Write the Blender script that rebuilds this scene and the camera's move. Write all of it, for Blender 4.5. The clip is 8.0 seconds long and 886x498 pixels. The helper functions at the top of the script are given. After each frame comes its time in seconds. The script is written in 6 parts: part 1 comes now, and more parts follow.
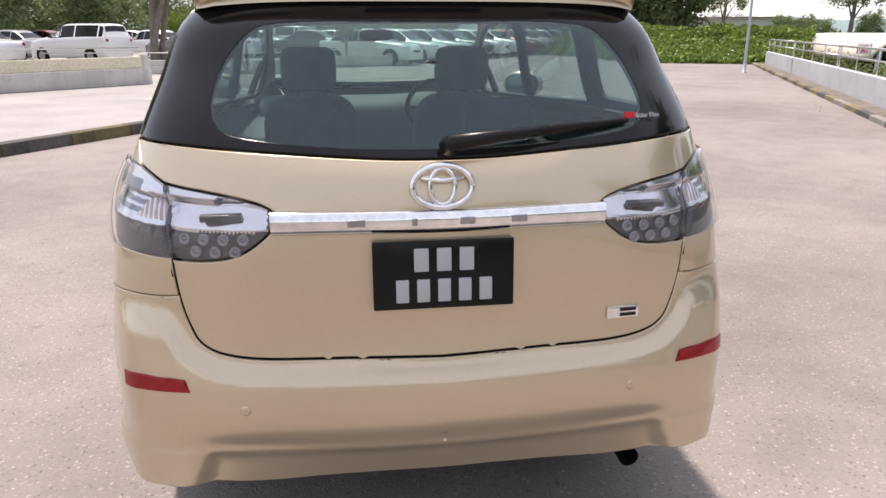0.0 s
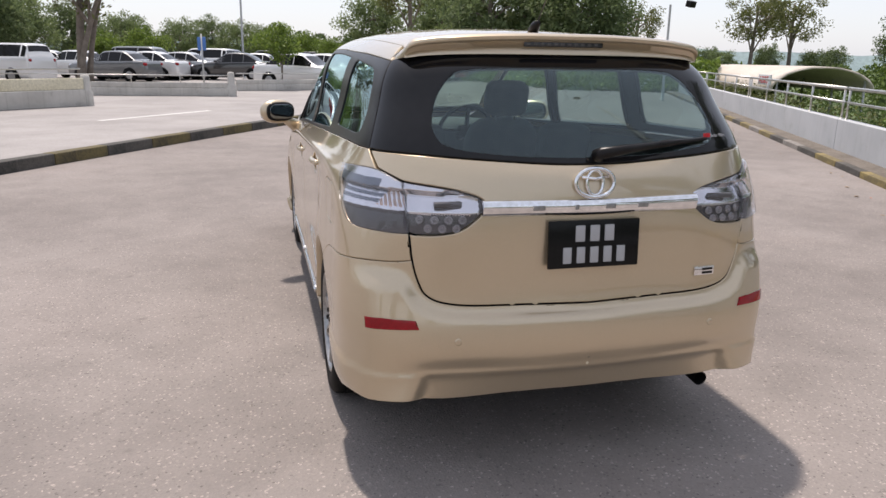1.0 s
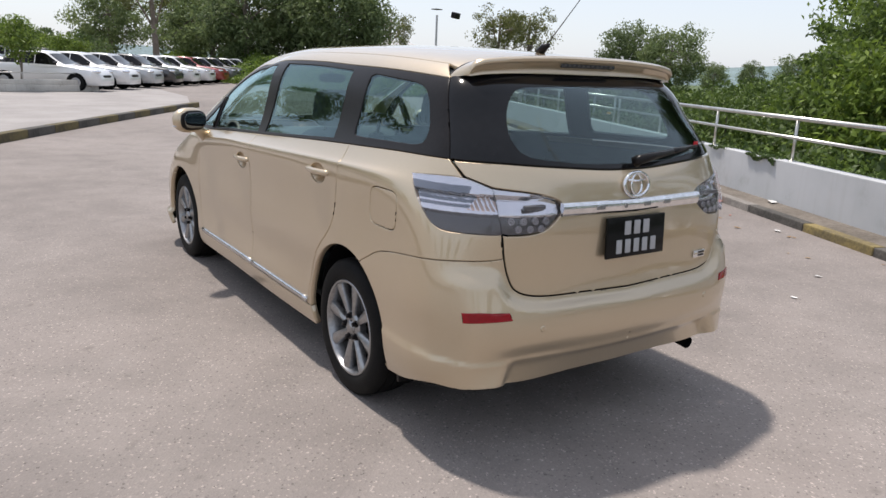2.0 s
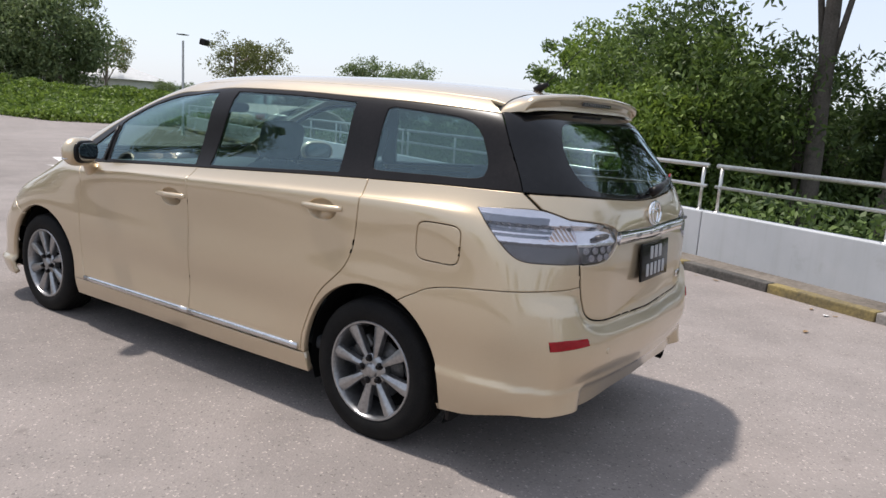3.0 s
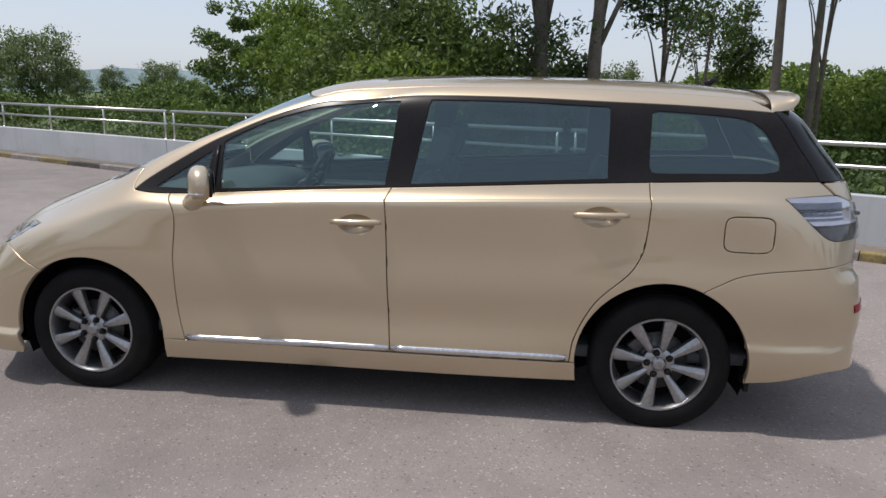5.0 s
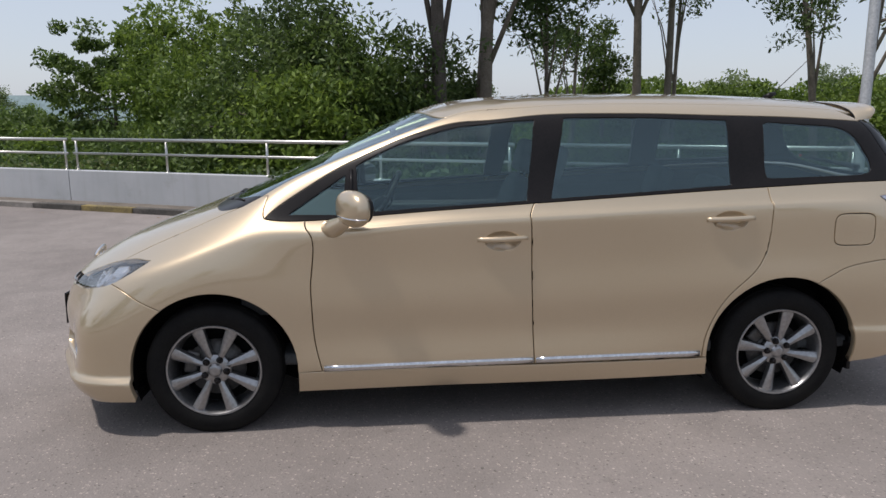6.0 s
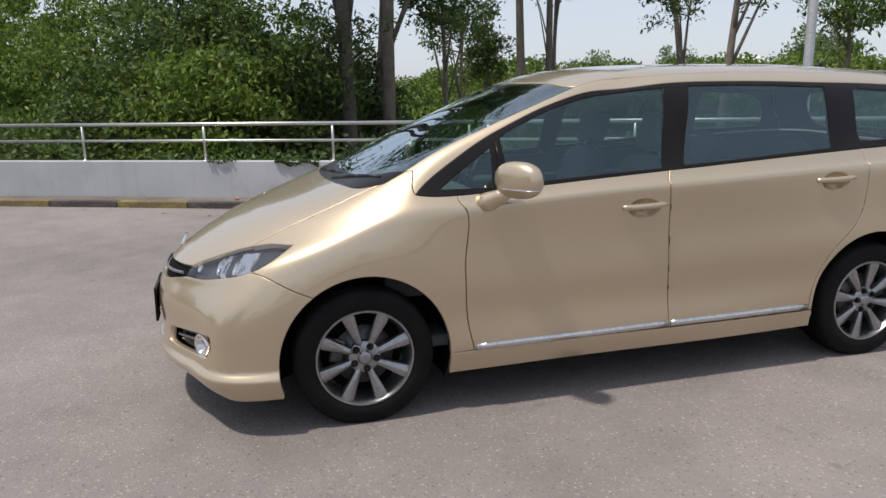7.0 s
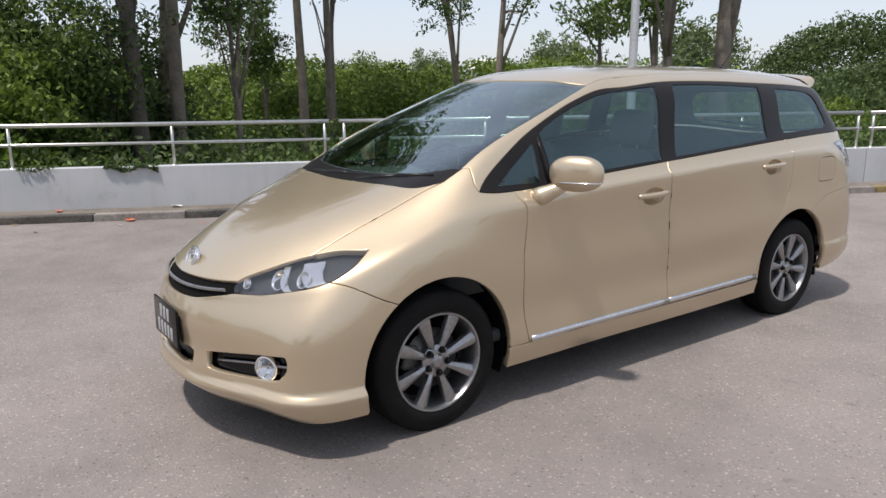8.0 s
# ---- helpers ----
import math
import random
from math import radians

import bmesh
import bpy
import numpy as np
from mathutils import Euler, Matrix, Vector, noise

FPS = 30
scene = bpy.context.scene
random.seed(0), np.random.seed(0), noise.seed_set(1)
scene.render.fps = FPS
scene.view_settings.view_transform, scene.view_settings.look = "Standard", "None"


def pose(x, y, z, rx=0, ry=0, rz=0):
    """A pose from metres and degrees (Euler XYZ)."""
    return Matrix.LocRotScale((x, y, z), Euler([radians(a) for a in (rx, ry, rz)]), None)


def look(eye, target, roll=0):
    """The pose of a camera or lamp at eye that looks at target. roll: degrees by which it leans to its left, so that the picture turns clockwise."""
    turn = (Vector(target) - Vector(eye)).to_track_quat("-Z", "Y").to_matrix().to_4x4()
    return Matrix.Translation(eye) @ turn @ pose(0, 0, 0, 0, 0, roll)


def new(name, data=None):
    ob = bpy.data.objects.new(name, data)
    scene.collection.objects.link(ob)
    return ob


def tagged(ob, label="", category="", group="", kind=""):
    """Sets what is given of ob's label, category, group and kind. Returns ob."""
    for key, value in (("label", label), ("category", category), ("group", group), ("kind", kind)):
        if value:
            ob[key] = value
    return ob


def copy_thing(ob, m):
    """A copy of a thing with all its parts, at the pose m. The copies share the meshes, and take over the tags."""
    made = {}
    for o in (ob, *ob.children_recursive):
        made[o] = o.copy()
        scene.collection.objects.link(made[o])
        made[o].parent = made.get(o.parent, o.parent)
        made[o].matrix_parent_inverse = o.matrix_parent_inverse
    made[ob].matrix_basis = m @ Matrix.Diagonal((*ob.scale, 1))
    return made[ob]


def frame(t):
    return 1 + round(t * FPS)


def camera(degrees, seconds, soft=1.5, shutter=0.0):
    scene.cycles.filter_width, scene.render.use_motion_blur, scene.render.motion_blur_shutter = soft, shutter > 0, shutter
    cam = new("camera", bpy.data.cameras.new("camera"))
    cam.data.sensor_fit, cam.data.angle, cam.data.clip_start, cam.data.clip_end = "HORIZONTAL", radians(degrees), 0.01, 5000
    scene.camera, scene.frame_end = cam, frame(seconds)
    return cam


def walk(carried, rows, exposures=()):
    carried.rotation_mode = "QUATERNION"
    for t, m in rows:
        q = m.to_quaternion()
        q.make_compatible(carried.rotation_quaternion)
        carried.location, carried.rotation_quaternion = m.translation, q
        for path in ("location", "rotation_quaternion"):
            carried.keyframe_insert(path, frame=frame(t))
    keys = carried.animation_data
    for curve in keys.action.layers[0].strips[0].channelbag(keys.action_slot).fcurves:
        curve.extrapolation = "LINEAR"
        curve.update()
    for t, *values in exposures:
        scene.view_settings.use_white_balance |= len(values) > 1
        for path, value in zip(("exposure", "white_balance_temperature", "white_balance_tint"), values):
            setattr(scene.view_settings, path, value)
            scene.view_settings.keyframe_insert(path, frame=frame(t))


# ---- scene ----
from mathutils.geometry import delaunay_2d_cdt

cam = camera(62.8, 8.0)
PATH = [
    (0, (-0.218, -2.457, 1.379), (0.045, -0.559, 0.806), -0.1),
    (0.5, (-0.537, -2.827, 1.442), (-0.237, -0.921, 0.914), 0.4),
    (1, (-1.066, -3.033, 1.437), (-0.583, -1.161, 0.927), 0.9),
    (1.5, (-1.604, -2.967, 1.462), (-0.857, -1.185, 0.946), 2.5),
    (2, (-2.189, -2.790, 1.459), (-1.102, -1.182, 0.975), 2.3),
    (2.2, (-2.398, -2.631, 1.398), (-1.100, -1.176, 0.953), 2.3),
    (3.3, (-3.296, -1.553, 1.412), (-1.626, -0.528, 1.012), 3.8),
    (3.5, (-3.437, -1.284, 1.478), (-1.726, -0.348, 1.036), 3.2),
    (4, (-3.719, -0.693, 1.498), (-1.930, 0.090, 1.065), 1.9),
    (4.2, (-3.790, -0.461, 1.484), (-1.957, 0.207, 1.047), 1.8),
    (5.3, (-4.024, 1.019, 1.494), (-2.069, 1.118, 1.084), 0.7),
    (5.5, (-4.051, 1.279, 1.506), (-2.091, 1.295, 1.107), 0.4),
    (6, (-4.080, 1.947, 1.488), (-2.122, 1.784, 1.112), -0.3),
    (6.5, (-3.941, 2.576, 1.488), (-2.023, 2.202, 1.063), -0.2),
    (7, (-3.783, 3.235, 1.444), (-1.904, 2.698, 1.018), -0.9),
    (7.5, (-3.469, 3.845, 1.470), (-1.740, 2.945, 1.023), -0.1),
    (8, (-3.185, 4.414, 1.443), (-1.593, 3.283, 1.010), -0.5),
]
walk(cam, [(t, look(eye, target, roll)) for t, eye, target, roll in PATH],
     [(0, 0.48, 7260, 19), (.5, 0.25, 7210, 17), (1, 0.04, 7110, 16), (2, 0.0, 6910, 13), (3.5, 0.08, 6760, 13), (4, 0.02, 6760, 13), (5.5, -0.42, 6610, 13), (6.5, -0.39, 6810, 13), (7, -0.28, 6810, 13), (8, -0.12, 6860, 13)])

# ---- daylight: hazy bright sky, sun high ahead to the left ----
SUN_FROM = Vector((-.08, .38, 1.0)).normalized()
world = bpy.data.worlds.new("sky")
scene.world = world
world.use_nodes = True
wt = world.node_tree
sky = wt.nodes.new("ShaderNodeTexSky")
sky.sky_type = "NISHITA"
sky.sun_disc = False
sky.sun_elevation = math.asin(SUN_FROM.z)
sky.sun_rotation = math.atan2(SUN_FROM.x, SUN_FROM.y)
sky.air_density, sky.dust_density, sky.ozone_density = 1.0, 1.2, 1.0
haze = wt.nodes.new("ShaderNodeMix")  # bright even tropical haze over the clear sky
haze.data_type = "RGBA"
haze.inputs[0].default_value = .62
haze.inputs[7].default_value = (6.1, 6.9, 8.15, 1)
wt.links.new(sky.outputs[0], haze.inputs[6])
wt.nodes["Background"].inputs["Strength"].default_value = 0.145
wt.links.new(haze.outputs[2], wt.nodes["Background"].inputs["Color"])
sun = new("sun", bpy.data.lights.new("sun", "SUN"))
sun.data.energy, sun.data.angle, sun.data.color = 4.0, radians(2.4), (1.0, .97, .93)
sun.matrix_world = look(SUN_FROM * 40, (0, 0, 0))


# ---- materials ----
def rgb(c):
    return (*c, 1.0)


class Mat:
    """A node material with a Principled shader and short ways to add texture to it."""

    def __init__(self, name, color, rough=.5, metal=0.0, **more):
        self.m = bpy.data.materials.new(name)
        self.m.use_nodes = True
        self.t = self.m.node_tree
        self.b = self.t.nodes["Principled BSDF"]
        self.set("Base Color", rgb(color))
        self.set("Roughness", rough)
        self.set("Metallic", metal)
        for k, v in more.items():
            self.set(k.replace("_", " "), v)
        self.space = None

    def set(self, key, value):
        self.b.inputs[key].default_value = value

    def node(self, kind, **values):
        n = self.t.nodes.new(kind)
        for k, v in values.items():
            n.inputs[k.replace("_", " ")].default_value = v
        return n

    def coords(self):
        if self.space is None:
            self.space = self.t.nodes.new("ShaderNodeTexCoord").outputs["Object"]
        return self.space

    def noise(self, scale, detail=3.0, rough=.55, out="Fac"):
        n = self.node("ShaderNodeTexNoise", Scale=scale, Detail=detail, Roughness=rough)
        self.t.links.new(self.coords(), n.inputs["Vector"])
        return n.outputs[out]

    def ramp(self, fac, stops):
        n = self.t.nodes.new("ShaderNodeValToRGB")
        while len(n.color_ramp.elements) < len(stops):
            n.color_ramp.elements.new(.5)
        for e, (p, c) in zip(n.color_ramp.elements, stops):
            e.position, e.color = p, rgb(c) if len(c) == 3 else c
        self.t.links.new(fac, n.inputs[0])
        return n.outputs[0]

    def mix(self, fac, a, b, blend="MIX"):
        n = self.t.nodes.new("ShaderNodeMix")
        n.data_type, n.blend_type = "RGBA", blend
        for sock, v in ((n.inputs[0], fac), (n.inputs[6], a), (n.inputs[7], b)):
            if isinstance(v, (int, float)):
                sock.default_value = v
            elif isinstance(v, tuple):
                sock.default_value = rgb(v)
            else:
                self.t.links.new(v, sock)
        return n.outputs[2]

    def to(self, out, key):
        self.t.links.new(out, self.b.inputs[key])
        return self

    def bump(self, out, strength=.3, distance=.01):
        n = self.node("ShaderNodeBump", Strength=strength, Distance=distance)
        self.t.links.new(out, n.inputs["Height"])
        self.t.links.new(n.outputs[0], self.b.inputs["Normal"])
        return self


def mottled(name, a, b, scale, rough=.7, fine=None, bump=0.0, depth=.005, grainy=.35, metal=0.0, **more):
    """Two colours in soft patches, with a finer grain over them."""
    k = Mat(name, a, rough, metal, **more)
    c = k.ramp(k.noise(scale, 5, .6), [(.35, a), (.65, b)])
    grain = k.noise(fine or scale * 14, 3, .6)
    c = k.mix(grainy, c, k.ramp(grain, [(.3, tuple(v * .55 for v in a)), (.7, tuple(min(1, v * 1.3) for v in b))]))
    k.to(c, "Base Color")
    if bump:
        k.bump(grain, bump, depth)
    return k.m


def asphalt(name, dark, light, warm):
    """Worn carpark asphalt: pale stones in a grey binder, wide faint stains, a few dark patches."""
    k = Mat(name, light, .9)
    stone = k.node("ShaderNodeTexVoronoi", Scale=120.0)
    k.t.links.new(k.coords(), stone.inputs["Vector"])
    wide = k.ramp(k.noise(.35, 6, .62), [(.30, dark), (.52, light), (.75, warm)])
    mid = k.ramp(k.noise(2.6, 5, .6), [(.30, tuple(v * .80 for v in dark)), (.62, tuple(v * 1.08 for v in light))])
    c = k.mix(.30, wide, mid)
    speck = k.ramp(stone.outputs["Color"], [(.06, (.36, .35, .35)), (.16, (.90, .90, .90)), (.82, (1.06, 1.05, 1.04)), (.93, (1.95, 1.90, 1.84))])
    c = k.mix(.72, c, speck, "MULTIPLY")
    broad = k.ramp(k.noise(.16, 4, .6), [(.36, (.86, .84, .83)), (.60, (1.04, 1.03, 1.03))])
    c = k.mix(.8, c, broad, "MULTIPLY")
    spots = k.ramp(k.noise(9.0, 2, .5), [(.22, (.55, .53, .52)), (.33, (1, 1, 1))])
    c = k.mix(.5, c, spots, "MULTIPLY")
    k.to(c, "Base Color")
    k.bump(stone.outputs["Distance"], .35, .006)
    return k.m


def paint(name, color, flake=.35, metal=.72, rough=.34):
    """Metallic car paint under clear lacquer."""
    k = Mat(name, color, rough, metal)
    k.set("Coat Weight", 1.0)
    k.set("Coat Roughness", .04)
    k.set("Coat IOR", 1.7)
    n = k.noise(900.0, 1, .5)
    k.to(k.mix(flake, color, k.ramp(n, [(.35, tuple(v * .75 for v in color)), (.65, tuple(min(1, v * 1.25) for v in color))])), "Base Color")
    dust = k.noise(3.0, 6, .7)
    r = k.node("ShaderNodeMapRange")
    k.t.links.new(dust, r.inputs[0])
    r.inputs[3].default_value, r.inputs[4].default_value = rough - .04, rough + .06
    k.to(r.outputs[0], "Roughness")
    return k.m


def pane(name, tint, rough=.0, facing=.04, sheen=(1, 1, 1), slope=4.5):
    """Thin glass: tinted light passes straight, the rest is mirrored, more so at a slant."""
    m = bpy.data.materials.new(name)
    m.use_nodes = True
    t = m.node_tree
    t.nodes.remove(t.nodes["Principled BSDF"])
    clear, gloss, slant, power, fres, mix = (t.nodes.new("ShaderNode" + n) for n in ("BsdfTransparent", "BsdfGlossy", "LayerWeight", "Math", "MapRange", "MixShader"))
    clear.inputs[0].default_value = rgb(tint)
    gloss.inputs["Roughness"].default_value = rough
    gloss.inputs["Color"].default_value = rgb(sheen)
    slant.inputs[0].default_value = .5
    power.operation = "POWER"
    power.inputs[1].default_value = slope
    fres.inputs[3].default_value = facing
    t.links.new(slant.outputs["Facing"], power.inputs[0])
    t.links.new(power.outputs[0], fres.inputs[0])
    for a, b in ((fres.outputs[0], mix.inputs[0]), (clear.outputs[0], mix.inputs[1]), (gloss.outputs[0], mix.inputs[2]), (mix.outputs[0], t.nodes["Material Output"].inputs[0])):
        t.links.new(a, b)
    return m


def foliage(name, dark, light, trans=.35):
    """Leaves: each one a tone of its own, matt above, letting some light through."""
    k = Mat(name, light, .55)
    geo = k.t.nodes.new("ShaderNodeNewGeometry")
    c = k.ramp(geo.outputs["Random Per Island"], [(.0, dark), (.55, tuple((a + b) / 2 for a, b in zip(dark, light))), (1.0, light)])
    patch = k.ramp(k.noise(.8, 3, .6), [(.3, (.72, .76, .70)), (.7, (1.15, 1.12, 1.0))])
    c = k.mix(.7, c, patch, "MULTIPLY")
    k.to(c, "Base Color")
    k.set("Specular IOR Level", .35)
    tr, add = k.t.nodes.new("ShaderNodeBsdfTranslucent"), k.t.nodes.new("ShaderNodeMixShader")
    add.inputs[0].default_value = trans
    warm = k.mix(.5, c, (1.0, 1.0, .35), "MULTIPLY")
    k.t.links.new(c, tr.inputs[0])
    k.t.links.new(k.b.outputs[0], add.inputs[1])
    k.t.links.new(tr.outputs[0], add.inputs[2])
    k.t.links.new(add.outputs[0], k.t.nodes["Material Output"].inputs[0])
    return k.m


M_ROAD = asphalt("worn_asphalt", (.168, .149, .139), (.243, .217, .202), (.279, .243, .225))
M_DECK = mottled("pale_concrete_deck", (.25, .232, .222), (.345, .322, .31), .6, .9, 30, .25, .004, grainy=.2)
M_GRASS = mottled("grass_soil", (.05, .085, .03), (.10, .14, .045), 1.2, .95, 18, .5, .03)
M_KERB_DARK = mottled("weathered_black_kerb", (.030, .029, .027), (.11, .10, .088), 4.0, .9, 40, .5, .006)
M_KERB_YELLOW = mottled("faded_yellow_kerb", (.085, .072, .050), (.27, .205, .075), 4.0, .88, 40, .5, .006)
M_KERB_GREY = mottled("grey_kerb_stone", (.15, .135, .12), (.30, .275, .25), 3.0, .9, 40, .5, .006)
M_MOSS = mottled("mossy_kerb", (.045, .040, .030), (.165, .130, .055), 4.0, .92, 40, .6, .008)


def streaked(name, a, b, dirt):
    """Painted wall with faint rain streaks and grubby patches."""
    k = Mat(name, a, .85)
    c = k.ramp(k.noise(1.1, 5, .6), [(.35, a), (.65, b)])
    mp = k.node("ShaderNodeMapping", Scale=(9.0, 9.0, .5))
    k.t.links.new(k.coords(), mp.inputs["Vector"])
    n = k.node("ShaderNodeTexNoise", Scale=1.0, Detail=4.0, Roughness=.6)
    k.t.links.new(mp.outputs[0], n.inputs["Vector"])
    c = k.mix(.30, c, k.ramp(n.outputs["Fac"], [(.30, dirt), (.48, (1, 1, 1))]), "MULTIPLY")
    c = k.mix(.6, c, k.ramp(k.noise(2.3, 6, .7), [(.28, dirt), (.42, (1, 1, 1))]), "MULTIPLY")
    k.to(c, "Base Color")
    k.bump(k.noise(40.0, 3, .6), .12, .002)
    return k.m


M_WALL_OLD = streaked("weathered_concrete", (.40, .38, .35), (.54, .52, .48), (.50, .47, .43))
M_WALL = streaked("whitewashed_wall", (.42, .435, .45), (.49, .50, .515), (.78, .76, .72))
M_WALL_CREAM = mottled("cream_wall", (.55, .50, .36), (.66, .61, .47), 1.2, .9, 20, .2, .003)
M_STEEL = mottled("brushed_rail_steel", (.50, .49, .46), (.62, .61, .58), 4.0, .34, 60, metal=1.0)
M_POST = mottled("galvanised_steel", (.36, .37, .37), (.46, .47, .47), 3.0, .5, 50, metal=.5)
M_PAINT = paint("champagne_metallic_paint", (.550, .441, .302), .35, .66, .34)
M_BLACK = mottled("black_gloss_trim", (.005, .005, .006), (.008, .008, .009), 3.0, .08, Specular_IOR_Level=.30)
M_TRIM = mottled("matt_black_trim", (.008, .007, .007), (.014, .012, .012), 6.0, .30, 90, Specular_IOR_Level=.20)
M_RUBBER = mottled("tyre_rubber", (.006, .006, .0065), (.012, .0115, .011), 9.0, .68, 120, .3, .001, Specular_IOR_Level=.12)
M_DARK = mottled("dark_underside", (.004, .004, .004), (.009, .009, .009), 4.0, .9, Specular_IOR_Level=.1)
M_CHROME = mottled("chrome", (.80, .80, .81), (.86, .86, .87), 3.0, .07, metal=1.0)
M_ALLOY = mottled("grey_alloy", (.30, .30, .305), (.37, .37, .375), 6.0, .32, 60, metal=.88)
M_DISC = mottled("worn_brake_iron", (.07, .068, .066), (.13, .125, .12), 14.0, .45, 60, metal=.6)
M_REFLECTOR = mottled("red_reflector", (.20, .004, .008), (.34, .006, .012), 40.0, .08, Specular_IOR_Level=.4)
M_LAMP_SILVER = mottled("lamp_silver", (.64, .65, .67), (.74, .74, .76), 8.0, .16, grainy=.05, metal=.95)
M_LAMP_DARK = mottled("dark_lamp_housing", (.055, .057, .062), (.08, .082, .09), 8.0, .2, metal=.5)
M_LAMP_BLUE = mottled("blue_grey_reflector", (.13, .15, .18), (.22, .24, .27), 30.0, .22, metal=.7)
M_AMBER = mottled("amber_pink_lens", (.36, .27, .23), (.46, .36, .31), 20.0, .15)
M_STRIP = mottled("polished_strip", (.62, .62, .63), (.70, .70, .71), 5.0, .16, metal=1.0)
M_LED = mottled("led_grey", (.24, .235, .24), (.32, .31, .32), 30.0, .3, metal=.3)
M_LAMP_SMOKE = mottled("smoked_lamp_grey", (.080, .078, .081), (.12, .116, .119), 8.0, .3, metal=.2)
M_GLASS = pane("side_glass", (.70, .84, .83), facing=.09, sheen=(.72, .95, 1.0), slope=3.8)
M_GLASS_DARK = pane("privacy_glass", (.48, .60, .60), facing=.115, sheen=(.72, .95, 1.0), slope=5.0)
M_GLASS_FRONT = pane("windscreen_glass", (.56, .72, .66), facing=.11, sheen=(.84, .94, 1.0), slope=2.8)
M_GLASS_REAR = pane("rear_glass", (.68, .80, .78), facing=.075, sheen=(.80, .96, 1.0), slope=3.4)
M_LENS = pane("clear_lens", (.93, .93, .93), facing=.08)
M_LENS_SMOKE = pane("smoky_lens", (.93, .92, .94))
M_SEAT = mottled("grey_seat_fabric", (.07, .075, .08), (.11, .115, .12), 12, .9, 160, .3, .002)
# mirror silver darkened: dark surroundings it would reflect, put into the colour
M_MIRROR = mottled("darkened_mirror_silver", (.16, .17, .18), (.20, .21, .22), 3, .03, metal=1.0)
M_CABIN = mottled("dark_cabin_plastic", (.06, .063, .066), (.09, .093, .096), 5, .7, 90)
M_HEADLINER = mottled("pale_headliner", (.30, .30, .29), (.36, .36, .35), 8, .95, 120)
M_PLATE = mottled("black_plate", (.006, .006, .006), (.010, .010, .010), 9, .16, Specular_IOR_Level=.16)
M_PLATE_BAR = Mat("plate_grey", (.38, .38, .39), .4).m
M_WHITE = mottled("white_road_paint", (.55, .54, .52), (.72, .71, .69), 6, .85, 50)
M_RED = Mat("red_print", (.60, .02, .03), .4).m
M_BARK = mottled("bark", (.13, .105, .085), (.24, .20, .165), 3.0, .95, 26, .7, .02)
M_BARK_DARK = mottled("dark_bark", (.06, .05, .042), (.12, .10, .085), 3.0, .95, 26, .7, .02)
M_LEAF = foliage("leaf_green", (.045, .080, .020), (.175, .250, .062), .32)
M_LEAF_DEEP = foliage("leaf_deep_green", (.048, .078, .028), (.135, .195, .066), .42)
M_LEAF_LIGHT = foliage("leaf_light_green", (.070, .120, .024), (.235, .325, .060), .36)
# leaf greens paled and greyed: distance haze put into the colour
M_LEAF_HAZY = foliage("far_hazy_leaf_green", (.105, .145, .062), (.250, .315, .135), .40)
M_LEAF_HAZY_DEEP = foliage("far_hazy_leaf_deep_green", (.095, .135, .062), (.220, .280, .125), .40)
M_LEAF_DRY = foliage("leaf_olive", (.080, .092, .030), (.215, .230, .085), .4)


# ---- building tools ----
def link(name, bm, materials, parent=None, label="", smooth=True):
    """A bmesh as one mesh object, under a parent if there is one."""
    me = bpy.data.meshes.new(name)
    bm.normal_update()
    bm.to_mesh(me)
    bm.free()
    for m in materials if isinstance(materials, (list, tuple)) else (materials,):
        me.materials.append(m)
    if smooth:
        me.shade_smooth()
        if smooth is not True:
            me.set_sharp_from_angle(angle=radians(smooth))
    ob = new(name, me)
    if parent is not None:
        ob.parent = parent
    if label:
        ob["label"] = label
    return ob


part = link


def empty(name, at=(0, 0, 0), turn=0.0):
    ob = new(name)
    ob.empty_display_size = .2
    ob.matrix_world = Matrix.Translation(at) @ Matrix.Rotation(turn, 4, "Z")
    return ob


def box(bm, a, b, bevel=0.0, m=None, mat=0, segments=2):
    """A box between two corners, its edges rounded, joined into bm."""
    a, b = Vector(a), Vector(b)
    made = bmesh.ops.create_cube(bm, size=1.0, matrix=Matrix.Translation((a + b) / 2) @ Matrix.Diagonal((*(abs(v) for v in b - a), 1)))
    verts = made["verts"]
    if bevel:
        edges = list({e for v in verts for e in v.link_edges})
        r = bmesh.ops.bevel(bm, geom=edges, offset=bevel, segments=segments, affect="EDGES", profile=.6)
        verts = list({v for f in r["faces"] for v in f.verts} | {v for v in verts if v.is_valid})
    for f in {f for v in verts for f in v.link_faces}:
        f.material_index = mat
    if m is not None:
        bmesh.ops.transform(bm, matrix=m, verts=verts)
    return verts


